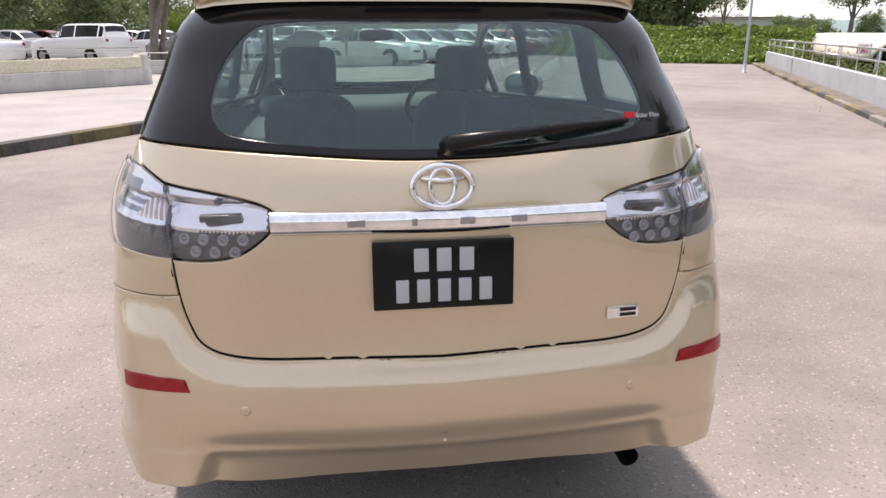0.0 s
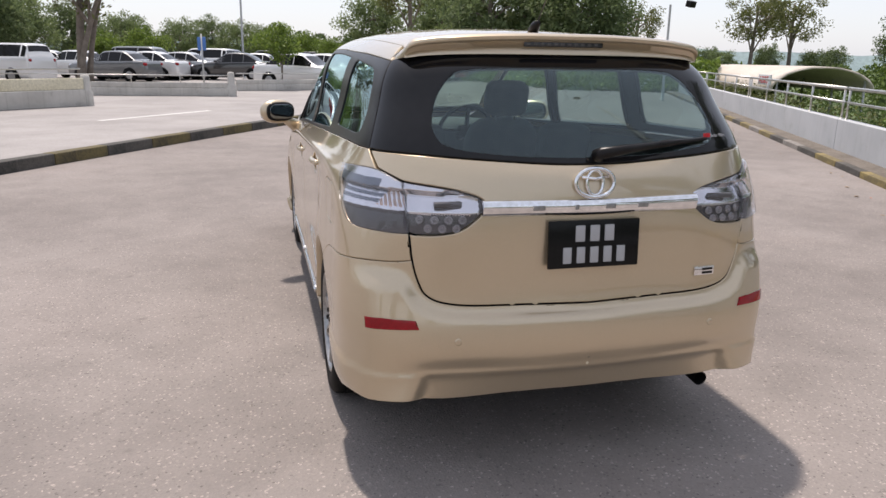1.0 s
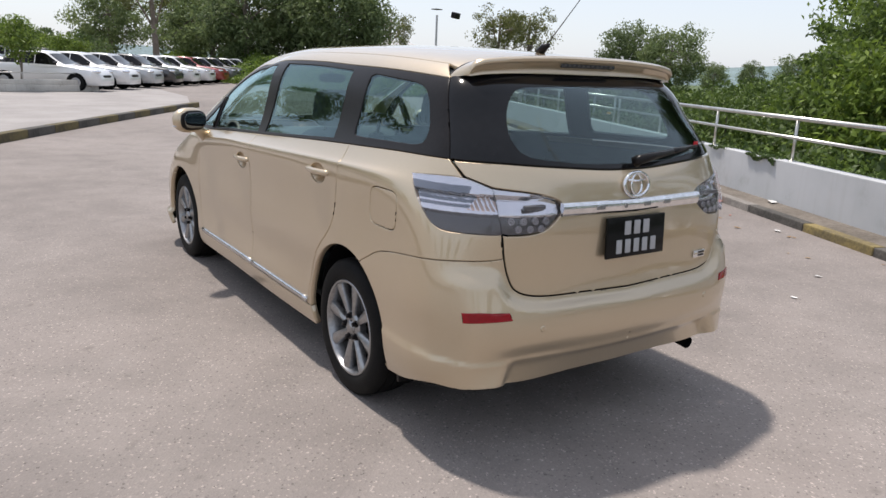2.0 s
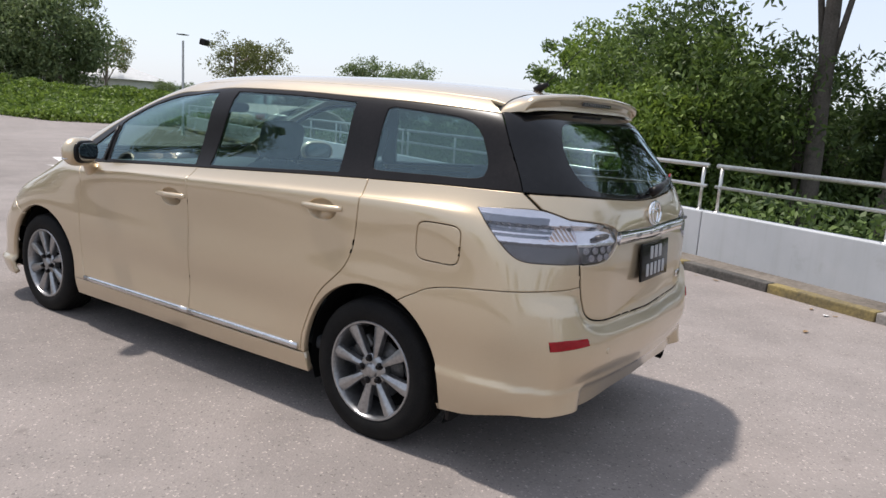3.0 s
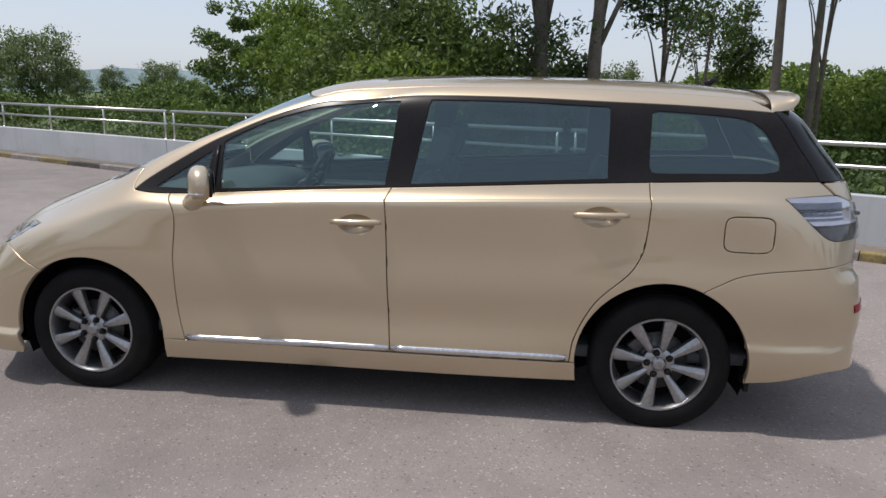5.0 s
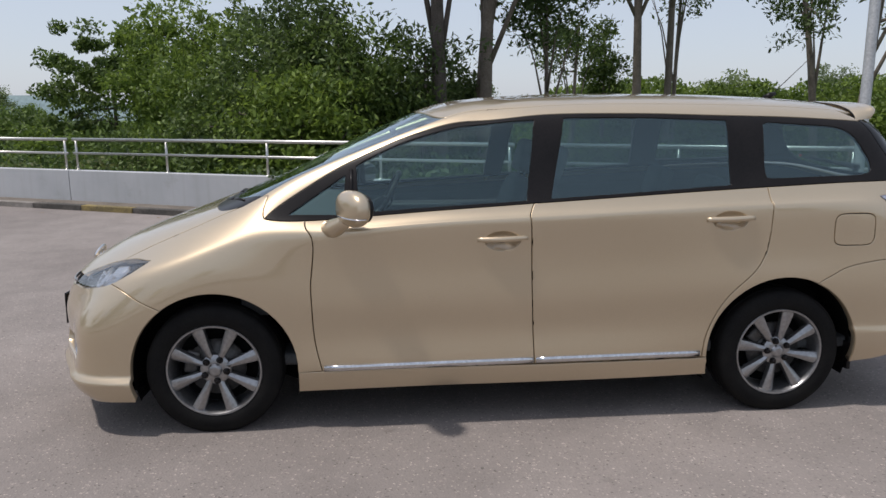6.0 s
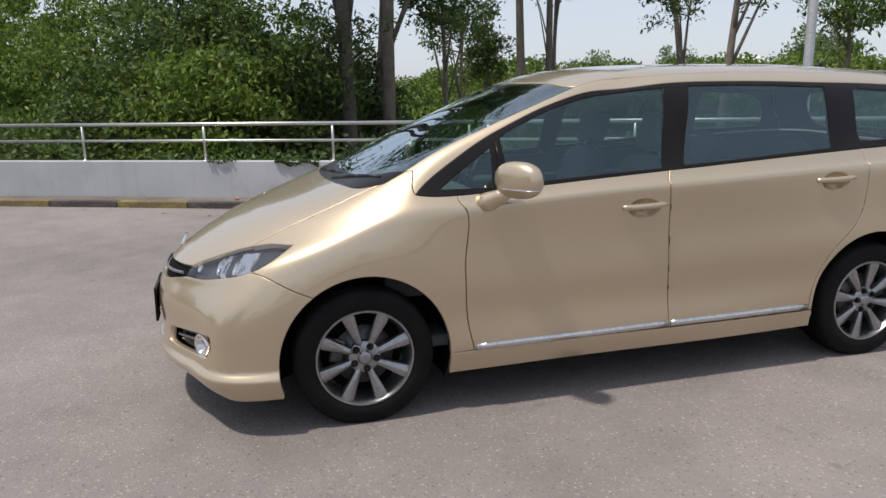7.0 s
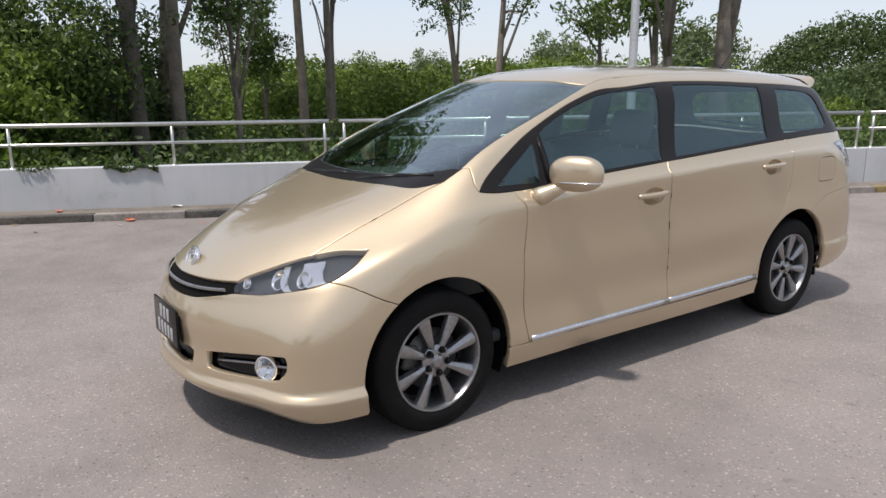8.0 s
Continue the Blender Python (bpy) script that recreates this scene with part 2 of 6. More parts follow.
def tube(bm, points, radii, sides=10, caps=True, mat=0):
    """A round tube along points, its radius changing from point to point."""
    pts = [Vector(p) for p in points]
    if isinstance(radii, (int, float)):
        radii = [radii] * len(pts)
    rings, prev = [], None
    for i, p in enumerate(pts):
        ahead = (pts[min(i + 1, len(pts) - 1)] - pts[max(i - 1, 0)]).normalized()
        side = prev if prev is not None else (Vector((0, 0, 1)) if abs(ahead.z) < .9 else Vector((1, 0, 0)))
        a = (side - ahead * side.dot(ahead)).normalized()
        prev = a
        b = ahead.cross(a)
        rings.append([bm.verts.new(p + radii[i] * (math.cos(q) * a + math.sin(q) * b)) for q in (2 * math.pi * k / sides for k in range(sides))])
    for r, s in zip(rings, rings[1:]):
        for k in range(sides):
            bm.faces.new((r[k], r[(k + 1) % sides], s[(k + 1) % sides], s[k])).material_index = mat
    if caps:
        bm.faces.new(rings[0][::-1]).material_index = mat
        bm.faces.new(rings[-1]).material_index = mat
    return [v for r in rings for v in r]


def lathe(bm, profile, axis="x", sides=40, centre=(0, 0, 0), mat=0, closed=False):
    """A turned body: profile rows (along the axis, radius)."""
    c, rings = Vector(centre), []
    for along, r in profile:
        ring = []
        for k in range(sides):
            q = 2 * math.pi * k / sides
            s, t = r * math.cos(q), r * math.sin(q)
            ring.append(bm.verts.new(c + Vector({"x": (along, s, t), "y": (s, along, t), "z": (s, t, along)}[axis])))
        rings.append(ring)
    pairs = list(zip(rings, rings[1:])) + ([(rings[-1], rings[0])] if closed else [])
    for r, s in pairs:
        for k in range(sides):
            f = bm.faces.new((r[k], r[(k + 1) % sides], s[(k + 1) % sides], s[k]))
            f.material_index = mat
    return rings


def loft(bm, rings, closed_ring=True, caps=True, mat=0):
    """Skins between rings of equal count."""
    vs = [[bm.verts.new(p) for p in r] for r in rings]
    n = len(vs[0])
    for r, s in zip(vs, vs[1:]):
        for k in range(n if closed_ring else n - 1):
            bm.faces.new((r[k], r[(k + 1) % n], s[(k + 1) % n], s[k])).material_index = mat
    if caps and closed_ring:
        bm.faces.new(vs[0][::-1]).material_index = mat
        bm.faces.new(vs[-1]).material_index = mat
    bmesh.ops.recalc_face_normals(bm, faces=bm.faces)
    return vs


def soft_box(bm, centre, size, n=3.0, rows=9, cols=20, m=None, mat=0):
    """A pillow-like block: a box with generously rounded edges (superellipsoid)."""
    c, h = Vector(centre), Vector(size) / 2
    p = 2.0 / n
    sg = lambda v: math.copysign(abs(v) ** p, v)  # noqa: E731
    rings = []
    for i in range(1, rows):
        a = -math.pi / 2 + math.pi * i / rows
        rings.append([Vector((h.x * sg(math.cos(a)) * sg(math.cos(b)), h.y * sg(math.cos(a)) * sg(math.sin(b)), h.z * sg(math.sin(a)))) for b in (2 * math.pi * k / cols for k in range(cols))])
    rings = [[(m @ q if m is not None else q) + c for q in r] for r in rings]
    return loft(bm, rings, mat=mat)


# ---- ground, kerbs, wall and railing ----
ALONG, ACROSS, START = Vector((.4288, .9034, 0)), Vector((.9034, -.4288, 0)), Vector((4.405, .241, 0))
WALL_TURN = math.atan2(ALONG.y, ALONG.x)


def W(s, o, z=0.0):
    """A place by its way along the kerb, across it, and height."""
    return START + ALONG * s + ACROSS * o + Vector((0, 0, z))


DROP = -2.4
bm = bmesh.new()
ss = [-600, -60, -30, -10, 10, 30, 60, 600]
cols = [(-600, 0), (-60, 0), (-25, 0), (-10, 0), (-3, 0), (.30, 0), (.60, 0), (.64, DROP), (6, DROP), (30, DROP), (120, DROP - .5), (600, DROP - 3)]
vs = [[bm.verts.new(W(s, o, z)) for o, z in cols] for s in ss]
for a, b in zip(vs, vs[1:]):
    for k in range(len(cols) - 1):
        bm.faces.new((a[k], b[k], b[k + 1], a[k + 1])).material_index = 0 if k < 6 else 1
bmesh.ops.recalc_face_normals(bm, faces=bm.faces)
ground = tagged(link("ground", bm, [M_ROAD, M_GRASS], smooth=False), "pale worn asphalt carpark with grassy lower ground beyond", "ground", kind="structure")

# walkway strip behind the kerb
bm = bmesh.new()
box(bm, (-32, .13, -.05), (44, .50, .078), .01, Matrix.Translation(START) @ Matrix.Rotation(WALL_TURN, 4, "Z") @ Matrix.Diagonal((1, -1, 1, 1)))
bmesh.ops.recalc_face_normals(bm, faces=bm.faces)
tagged(link("pavement", bm, mottled("dirty_walkway", (.085, .072, .058), (.21, .18, .15), 1.6, .95, 22, .4, .006), smooth=False), "narrow dirty concrete strip between kerb and wall", "pavement", kind="structure")


def kerb_stone_mesh(name, length, material):
    bm = bmesh.new()
    box(bm, (-length / 2 + .004, -.065, -.06), (length / 2 - .004, .065, .085), .014)
    for v in bm.verts:
        v.co += noise.noise_vector(v.co * 9) * .003
    me = bpy.data.meshes.new(name)
    bm.to_mesh(me)
    bm.free()
    me.materials.append(material)
    return me


kerb = tagged(empty("kerb"), "weathered roadside kerb with faded black and yellow paint", "kerb", kind="structure")
stone = {k: kerb_stone_mesh("kerb_stone", 1.0, m) for k, m in (("d", M_KERB_DARK), ("y", M_KERB_YELLOW), ("g", M_KERB_GREY))}
rnd = random.Random(4)
for k in range(-30, 42):
    ob = new("kerb_stone", stone[("y" if rnd.random() < .85 else "g") if k % 2 == 0 else ("d" if rnd.random() < .8 else "g")])
    ob.parent = kerb
    ob.matrix_basis = Matrix.Translation(W(k + .5, .065)) @ Matrix.Rotation(WALL_TURN + rnd.uniform(-.004, .004), 4, "Z")

JOINTS = [.249 + 7.45 * k for k in range(-4, 5)]
WALL_IN, WALL_TOP = .472, .545
wall = tagged(empty("wall_low"), "low whitewashed parapet wall with rain stains", "wall", kind="structure")
for a, b in zip(JOINTS, JOINTS[1:]):
    bm = bmesh.new()
    box(bm, (0, -.09, 0), (b - a - .012, .09, WALL_TOP + .02), .008)
    ob = part("wall_panel", bm, M_WALL, wall, smooth=False)
    ob.matrix_basis = Matrix.Translation(W(a + .006, WALL_IN + .09)) @ Matrix.Rotation(WALL_TURN, 4, "Z")


def railing(length):
    r = empty("railing")
    for name, z, rad in (("top_rail", 1.055, .026), ("mid_rail", .835, .019)):
        bm = bmesh.new()
        tube(bm, [(.06, 0, z), (length / 2, 0, z), (length - .06, 0, z)], rad, 12)
        part(name, bm, M_STEEL, r)
    for k in range(5):
        x = .12 + (length - .24) * k / 4
        bm = bmesh.new()
        tube(bm, [(x, 0, WALL_TOP - .02), (x, 0, 1.05)], .019, 10)
        lathe(bm, [(WALL_TOP + .018, .001), (WALL_TOP + .034, .02), (WALL_TOP + .030, .045), (WALL_TOP + .018, .048)], "z", 16, (x, 0, 0))
        part("post", bm, M_STEEL, r)
    return tagged(r, "two-bar stainless steel railing on the low wall", "railing", "railings on the wall")


first = railing(7.45)
for k, a in enumerate(JOINTS[:-1]):
    m = Matrix.Translation(W(a, WALL_IN + .09)) @ Matrix.Rotation(WALL_TURN, 4, "Z")
    if k == 0:
        first.matrix_basis = m
    else:
        copy_thing(first, m)


def lamp_post(at, height, radius, turn=0.0, lit=True):
    p = empty("street_lamp", at, turn)
    bm = bmesh.new()
    lathe(bm, [(0, radius * 2.1), (.02, radius * 2.1), (.025, radius * 1.2), (.4, radius * 1.15), (.42, radius), (height, radius * .75)], "z", 18)
    part("pole", bm, M_POST, p)
    if lit:
        bm = bmesh.new()
        box(bm, (-.16, -.10, height - .02), (.16, .12, height + .20), .02, Matrix.Rotation(.25, 4, "X"))
        head = part("floodlight", bm, M_TRIM, p, "black floodlight head")
        bm = bmesh.new()
        box(bm, (-.18, -.13, height + .20), (.18, .16, height + .23), .01)
        part("hood", bm, M_TRIM, head)
    return tagged(p, "grey steel lamp post beside the kerb", "street lamp", "lamp posts")


lamp_post((13.75, 21.85, 0), 3.42, .05, .4)
lamp_post((3.06, -2.96, 0), 6.5, .055, 0, False)

# raised lane across the road: kerb and pale deck
LANE_A, LANE_DIR = Vector((-4.19, 6.55, 0)), Vector((.514, .858, 0)).normalized()
LANE_TURN = math.atan2(LANE_DIR.y, LANE_DIR.x)
lane_kerb = tagged(empty("lane_kerb"), "mossy black and yellow kerb dividing road and lane", "kerb", kind="structure")
stones = {k: kerb_stone_mesh("kerb_stone", 1.0, m) for k, m in (("d", M_KERB_DARK), ("y", M_MOSS))}
for me in stones.values():
    for v in me.vertices:
        v.co.z = v.co.z * 2.0 - .02 if v.co.z > 0 else v.co.z
        v.co.y *= 1.6
for k in range(-9, 16):
    at = LANE_A + LANE_DIR * (k + .5) + Vector((-LANE_DIR.y, LANE_DIR.x, 0)) * (.0022 * (k + 1) * (15 - k))
    ob = new("kerb_stone", stones["y" if k % 2 else "d"])
    ob.parent = lane_kerb
    ob.matrix_basis = Matrix.Translation(at) @ Matrix.Rotation(LANE_TURN + .0044 * (7 - k), 4, "Z")
bm = bmesh.new()
m = Matrix.Translation(LANE_A) @ Matrix.Rotation(LANE_TURN, 4, "Z")
vs = [bm.verts.new(m @ Vector(p)) for p in ((-40, .1, .012), (0, .1, .012), (7, .2, .012), (15.9, .1, .012), (22, 2, .012), (60, 22, .012), (60, 60, .012), (-40, 60, .012))]
bm.faces.new(vs)
bmesh.ops.recalc_face_normals(bm, faces=bm.faces)
bmesh.ops.extrude_face_region(bm, geom=list(bm.faces))
for v in bm.verts:
    if v in vs:
        v.co.z = -.05
bmesh.ops.recalc_face_normals(bm, faces=bm.faces)
tagged(link("raised_lane", bm, M_DECK, smooth=False), "pale concrete lane behind the dividing kerb", "road", kind="structure")


def stripe(name, points, z, label):
    bm = bmesh.new()
    vs = [bm.verts.new((*p, z)) for p in points]
    bm.faces.new(vs)
    bmesh.ops.recalc_face_normals(bm, faces=bm.faces)
    return tagged(link(name, bm, M_WHITE, smooth=False), label, "road marking")


stripe("lane_marking", [(-4.38, 14.1), (-4.27, 14.0), (-2.15, 16.95), (-2.27, 17.05)], .016, "worn white line painted on the pale lane")
# arrow on the asphalt ahead
ob = stripe("arrow_marking", [(-.11, -1.5), (.11, -1.5), (.11, .3), (.42, .3), (0, 1.4), (-.42, .3), (-.11, .3)], .004, "worn white direction arrow painted on asphalt")
ob.matrix_basis = Matrix.Translation((4.23, 11.95, 0)) @ Matrix.Rotation(radians(160), 4, "Z")


# litter along the kerb: bits of paper and dry leaves
M_LITTER = mottled("paper_litter", (.55, .54, .52), (.68, .67, .65), 9, .8)
M_LITTER_RED = mottled("red_litter", (.50, .10, .05), (.62, .20, .10), 9, .7)
M_DRY = mottled("dry_leaf", (.20, .12, .06), (.34, .23, .12), 12, .85)
rnd = random.Random(12)
for k in range(46):
    s, o = rnd.uniform(-8, 16), -abs(rnd.gauss(0, .45)) - .03
    size = rnd.uniform(.018, .04)
    kind = "paper_scrap" if k % 6 == 0 else "dry_leaf"
    bm = bmesh.new()
    vs = [bm.verts.new((size * x, size * y * .6, size * (.12 + .25 * rnd.random()))) for x, y in ((-1, 0), (-.3, .8), (.7, .6), (1, 0), (.4, -.8), (-.6, -.6))]
    mid = bm.verts.new((0, 0, .003))
    for a, b in zip(vs, vs[1:] + vs[:1]):
        bm.faces.new((mid, a, b))
    ob = link(kind, bm, (M_LITTER_RED if k % 12 == 0 else M_LITTER) if kind == "paper_scrap" else M_DRY, smooth=False)
    ob.matrix_basis = Matrix.Translation(W(s, o, .002)) @ Matrix.Rotation(rnd.uniform(0, 6.3), 4, "Z")
    tagged(ob, "crumpled scrap of paper lying near the kerb" if kind == "paper_scrap" else "curled dry brown leaf lying on the asphalt", "litter" if kind == "paper_scrap" else "leaf", "litter by the kerb")
for x, y, z, size, mat, label in ((5.482, 2.602, 0, .07, M_LITTER_RED, "orange-red scrap of wrapper beside the kerb"), (5.673, 2.027, .08, .08, M_LITTER, "white scrap of paper on the walkway"), (6.154, 3.227, .08, .06, M_LITTER_RED, "red scrap of wrapper on the walkway"),
                                  (3.44, -1.23, 0, .035, M_LITTER, "white scrap of paper on the asphalt"), (4.56, 1.24, 0, .04, M_LITTER, "white scrap of paper beside the kerb"), (2.56, -.15, 0, .03, M_LITTER, "white scrap of paper on the asphalt")):
    bm = bmesh.new()
    vs = [bm.verts.new((size * a, size * b, size * (.1 + .3 * rnd.random()))) for a, b in ((-1, -.2), (-.4, .6), (.5, .7), (1, .1), (.3, -.6), (-.5, -.7))]
    mid = bm.verts.new((0, 0, .003))
    for a, b in zip(vs, vs[1:] + vs[:1]):
        bm.faces.new((mid, a, b))
    ob = link("paper_scrap", bm, mat, smooth=False)
    ob.matrix_basis = Matrix.Translation((x, y, z + .002)) @ Matrix.Rotation(rnd.uniform(0, 6.3), 4, "Z")
    tagged(ob, label, "litter", "litter by the kerb")

# ---- the shape of the tan car: design lines from sill to roof, each from the nose round the left side to the tail ----
# every point: half width, place along the car (rear axle 0, ahead +), height
LINE_UNDER = [(0, 3.55, 0.2), (0.3, 3.51, 0.195), (0.545, 3.4, 0.19), (0.73, 3.31, 0.185), (0.795, 3.15, 0.185), (0.79, 2.7, 0.19), (0.79, 2.3, 0.195), (0.79, 1.8, 0.2), (0.79, 1.25, 0.2), (0.79, 0.6, 0.205), (0.79, 0, 0.225), (0.795, -0.42, 0.262), (0.772, -0.725, 0.298), (0.6, -0.85, 0.305), (0.28, -0.875, 0.328), (0, -0.88, 0.33)]
LINE_SILL = [(0, 3.635, 0.285), (0.31, 3.585, 0.275), (0.565, 3.46, 0.26), (0.745, 3.35, 0.25), (0.81, 3.15, 0.25), (0.812, 2.7, 0.27), (0.815, 2.3, 0.285), (0.815, 1.8, 0.295), (0.815, 1.25, 0.3), (0.815, 0.6, 0.31), (0.815, 0, 0.325), (0.82, -0.43, 0.34), (0.78, -0.74, 0.37), (0.581, -0.84, 0.42), (0.28, -0.873, 0.43), (0, -0.883, 0.43)]
LINE_LOW = [(0, 3.63, 0.4), (0.31, 3.58, 0.39), (0.565, 3.45, 0.385), (0.745, 3.35, 0.385), (0.815, 3.15, 0.4), (0.825, 2.7, 0.44), (0.812, 2.3, 0.44), (0.805, 1.8, 0.45), (0.803, 1.25, 0.45), (0.808, 0.6, 0.46), (0.825, 0, 0.48), (0.825, -0.43, 0.48), (0.777, -0.745, 0.49), (0.58, -0.86, 0.5), (0.28, -0.893, 0.5), (0, -0.903, 0.5)]
LINE_BUMPER = [(0, 3.635, 0.52), (0.31, 3.58, 0.515), (0.565, 3.44, 0.52), (0.745, 3.33, 0.53), (0.815, 3.13, 0.57), (0.83, 2.7, 0.66), (0.818, 2.3, 0.62), (0.812, 1.8, 0.61), (0.81, 1.25, 0.61), (0.815, 0.6, 0.63), (0.83, 0, 0.66), (0.828, -0.43, 0.64), (0.78, -0.74, 0.61), (0.585, -0.86, 0.6), (0.28, -0.893, 0.6), (0, -0.903, 0.6)]
LINE_WAIST = [(0, 3.605, 0.62), (0.31, 3.545, 0.62), (0.56, 3.385, 0.635), (0.725, 3.245, 0.67), (0.8, 3.04, 0.73), (0.825, 2.68, 0.79), (0.815, 2.3, 0.78), (0.808, 1.8, 0.78), (0.805, 1.25, 0.79), (0.809, 0.6, 0.8), (0.818, 0, 0.82), (0.815, -0.44, 0.82), (0.767, -0.715, 0.78), (0.5782, -0.843, 0.72), (0.28, -0.875, 0.7), (0, -0.885, 0.7)]
LINE_HIP = [(0, 3.55, 0.695), (0.3, 3.495, 0.695), (0.54, 3.33, 0.715), (0.695, 3.16, 0.762), (0.77, 2.95, 0.822), (0.8074, 2.62, 0.8904), (0.8148, 2.28, 0.9212), (0.8144, 1.8, 0.959), (0.8142, 1.25, 0.984), (0.8138, 0.6, 1.009), (0.8126, 0, 1.029), (0.8037, -0.45, 1.0057), (0.74, -0.7, 0.95), (0.569, -0.845, 0.93), (0.28, -0.878, 0.92), (0, -0.885, 0.92)]
LINE_SHOULDER = [(0.0, 3.3, 0.849), (0.29, 3.25, 0.854), (0.52, 3.1, 0.869), (0.66, 2.92, 0.894), (0.73, 2.76, 0.924), (0.7922, 2.53, 0.955), (0.8046, 2.25, 0.965), (0.803, 1.8, 0.995), (0.8, 1.25, 1.02), (0.798, 0.6, 1.045), (0.793, 0, 1.065), (0.7699, -0.45, 1.075), (0.7, -0.685, 1.07), (0.55, -0.815, 1.06), (0.28, -0.86, 1.055), (0.0, -0.87, 1.055)]
LINE_BELT = [(0, 2.89, 1), (0.27, 2.87, 1.005), (0.48, 2.79, 1.02), (0.6, 2.67, 1.045), (0.665, 2.54, 1.08), (0.74, 2.45, 1.035), (0.765, 2.2, 1.015), (0.763, 1.78, 1.04), (0.76, 1.22, 1.07), (0.757, 0.58, 1.105), (0.75, 0, 1.13), (0.728, -0.46, 1.15), (0.675, -0.66, 1.16), (0.54, -0.775, 1.15), (0.28, -0.825, 1.125), (0, -0.835, 1.12)]
LINE_GLASS = [(0, 2.32, 1.243), (0.25, 2.305, 1.248), (0.46, 2.25, 1.258), (0.56, 2.19, 1.273), (0.61, 2.13, 1.283), (0.66, 2.05, 1.253), (0.695, 1.8, 1.255), (0.7, 1.52, 1.265), (0.7, 1.1, 1.28), (0.698, 0.52, 1.29), (0.69, 0, 1.3), (0.668, -0.42, 1.305), (0.62, -0.575, 1.31), (0.5, -0.655, 1.315), (0.27, -0.695, 1.315), (0, -0.705, 1.315)]
LINE_RAIL = [(0, 1.76, 1.495), (0.24, 1.745, 1.492), (0.42, 1.71, 1.485), (0.51, 1.67, 1.47), (0.55, 1.62, 1.47), (0.59, 1.52, 1.45), (0.605, 1.38, 1.458), (0.612, 1.2, 1.48), (0.615, 0.9, 1.487), (0.613, 0.45, 1.485), (0.605, 0, 1.475), (0.585, -0.37, 1.455), (0.545, -0.475, 1.45), (0.45, -0.525, 1.455), (0.25, -0.55, 1.46), (0, -0.555, 1.46)]
LINE_ROOF = [(0, 1.62, 1.537), (0.22, 1.6, 1.534), (0.37, 1.57, 1.528), (0.45, 1.52, 1.523), (0.49, 1.45, 1.52), (0.515, 1.36, 1.52), (0.525, 1.22, 1.526), (0.53, 1.05, 1.532), (0.53, 0.8, 1.536), (0.53, 0.4, 1.533), (0.525, 0, 1.52), (0.51, -0.32, 1.5), (0.47, -0.41, 1.495), (0.38, -0.45, 1.5), (0.22, -0.475, 1.505), (0, -0.48, 1.507)]
LINE_CROWN = [(0, 1.42, 1.565), (0.12, 1.41, 1.563), (0.2, 1.39, 1.561), (0.24, 1.35, 1.559), (0.265, 1.29, 1.559), (0.28, 1.2, 1.562), (0.285, 1.08, 1.567), (0.29, 0.93, 1.571), (0.29, 0.7, 1.573), (0.29, 0.36, 1.571), (0.285, 0.02, 1.56), (0.275, -0.24, 1.545), (0.25, -0.31, 1.54), (0.2, -0.335, 1.54), (0.12, -0.345, 1.54), (0, -0.35, 1.54)]
LINE_SPINE = [(0, y, 1.586 - .035 * (y - .72) ** 2) for y in (1.25, 1.24, 1.22, 1.19, 1.15, 1.08, .98, .85, .65, .34, .04, -.17, -.22, -.235, -.24, -.245)]


def spline(knots, values, at):
    """Natural cubic spline through values (rows) at the knots."""
    h, n = np.diff(knots), len(knots)
    a, rhs = np.eye(n), np.zeros_like(values)
    for i in range(1, n - 1):
        a[i, i - 1:i + 2] = h[i - 1], 2 * (h[i - 1] + h[i]), h[i]
        rhs[i] = 6 * ((values[i + 1] - values[i]) / h[i] - (values[i] - values[i - 1]) / h[i - 1])
    m = np.linalg.solve(a, rhs.reshape(n, -1)).reshape(values.shape)
    i = np.clip(np.searchsorted(knots, at) - 1, 0, n - 2)
    extra = (1,) * (values.ndim - 1)
    hi, d, e = h[i].reshape(-1, *extra), (at - knots[i]).reshape(-1, *extra), (knots[i + 1] - at).reshape(-1, *extra)
    return (m[i] * e**3 + m[i + 1] * d**3) / (6 * hi) + (values[i] / hi - m[i] * hi / 6) * e + (values[i + 1] / hi - m[i + 1] * hi / 6) * d


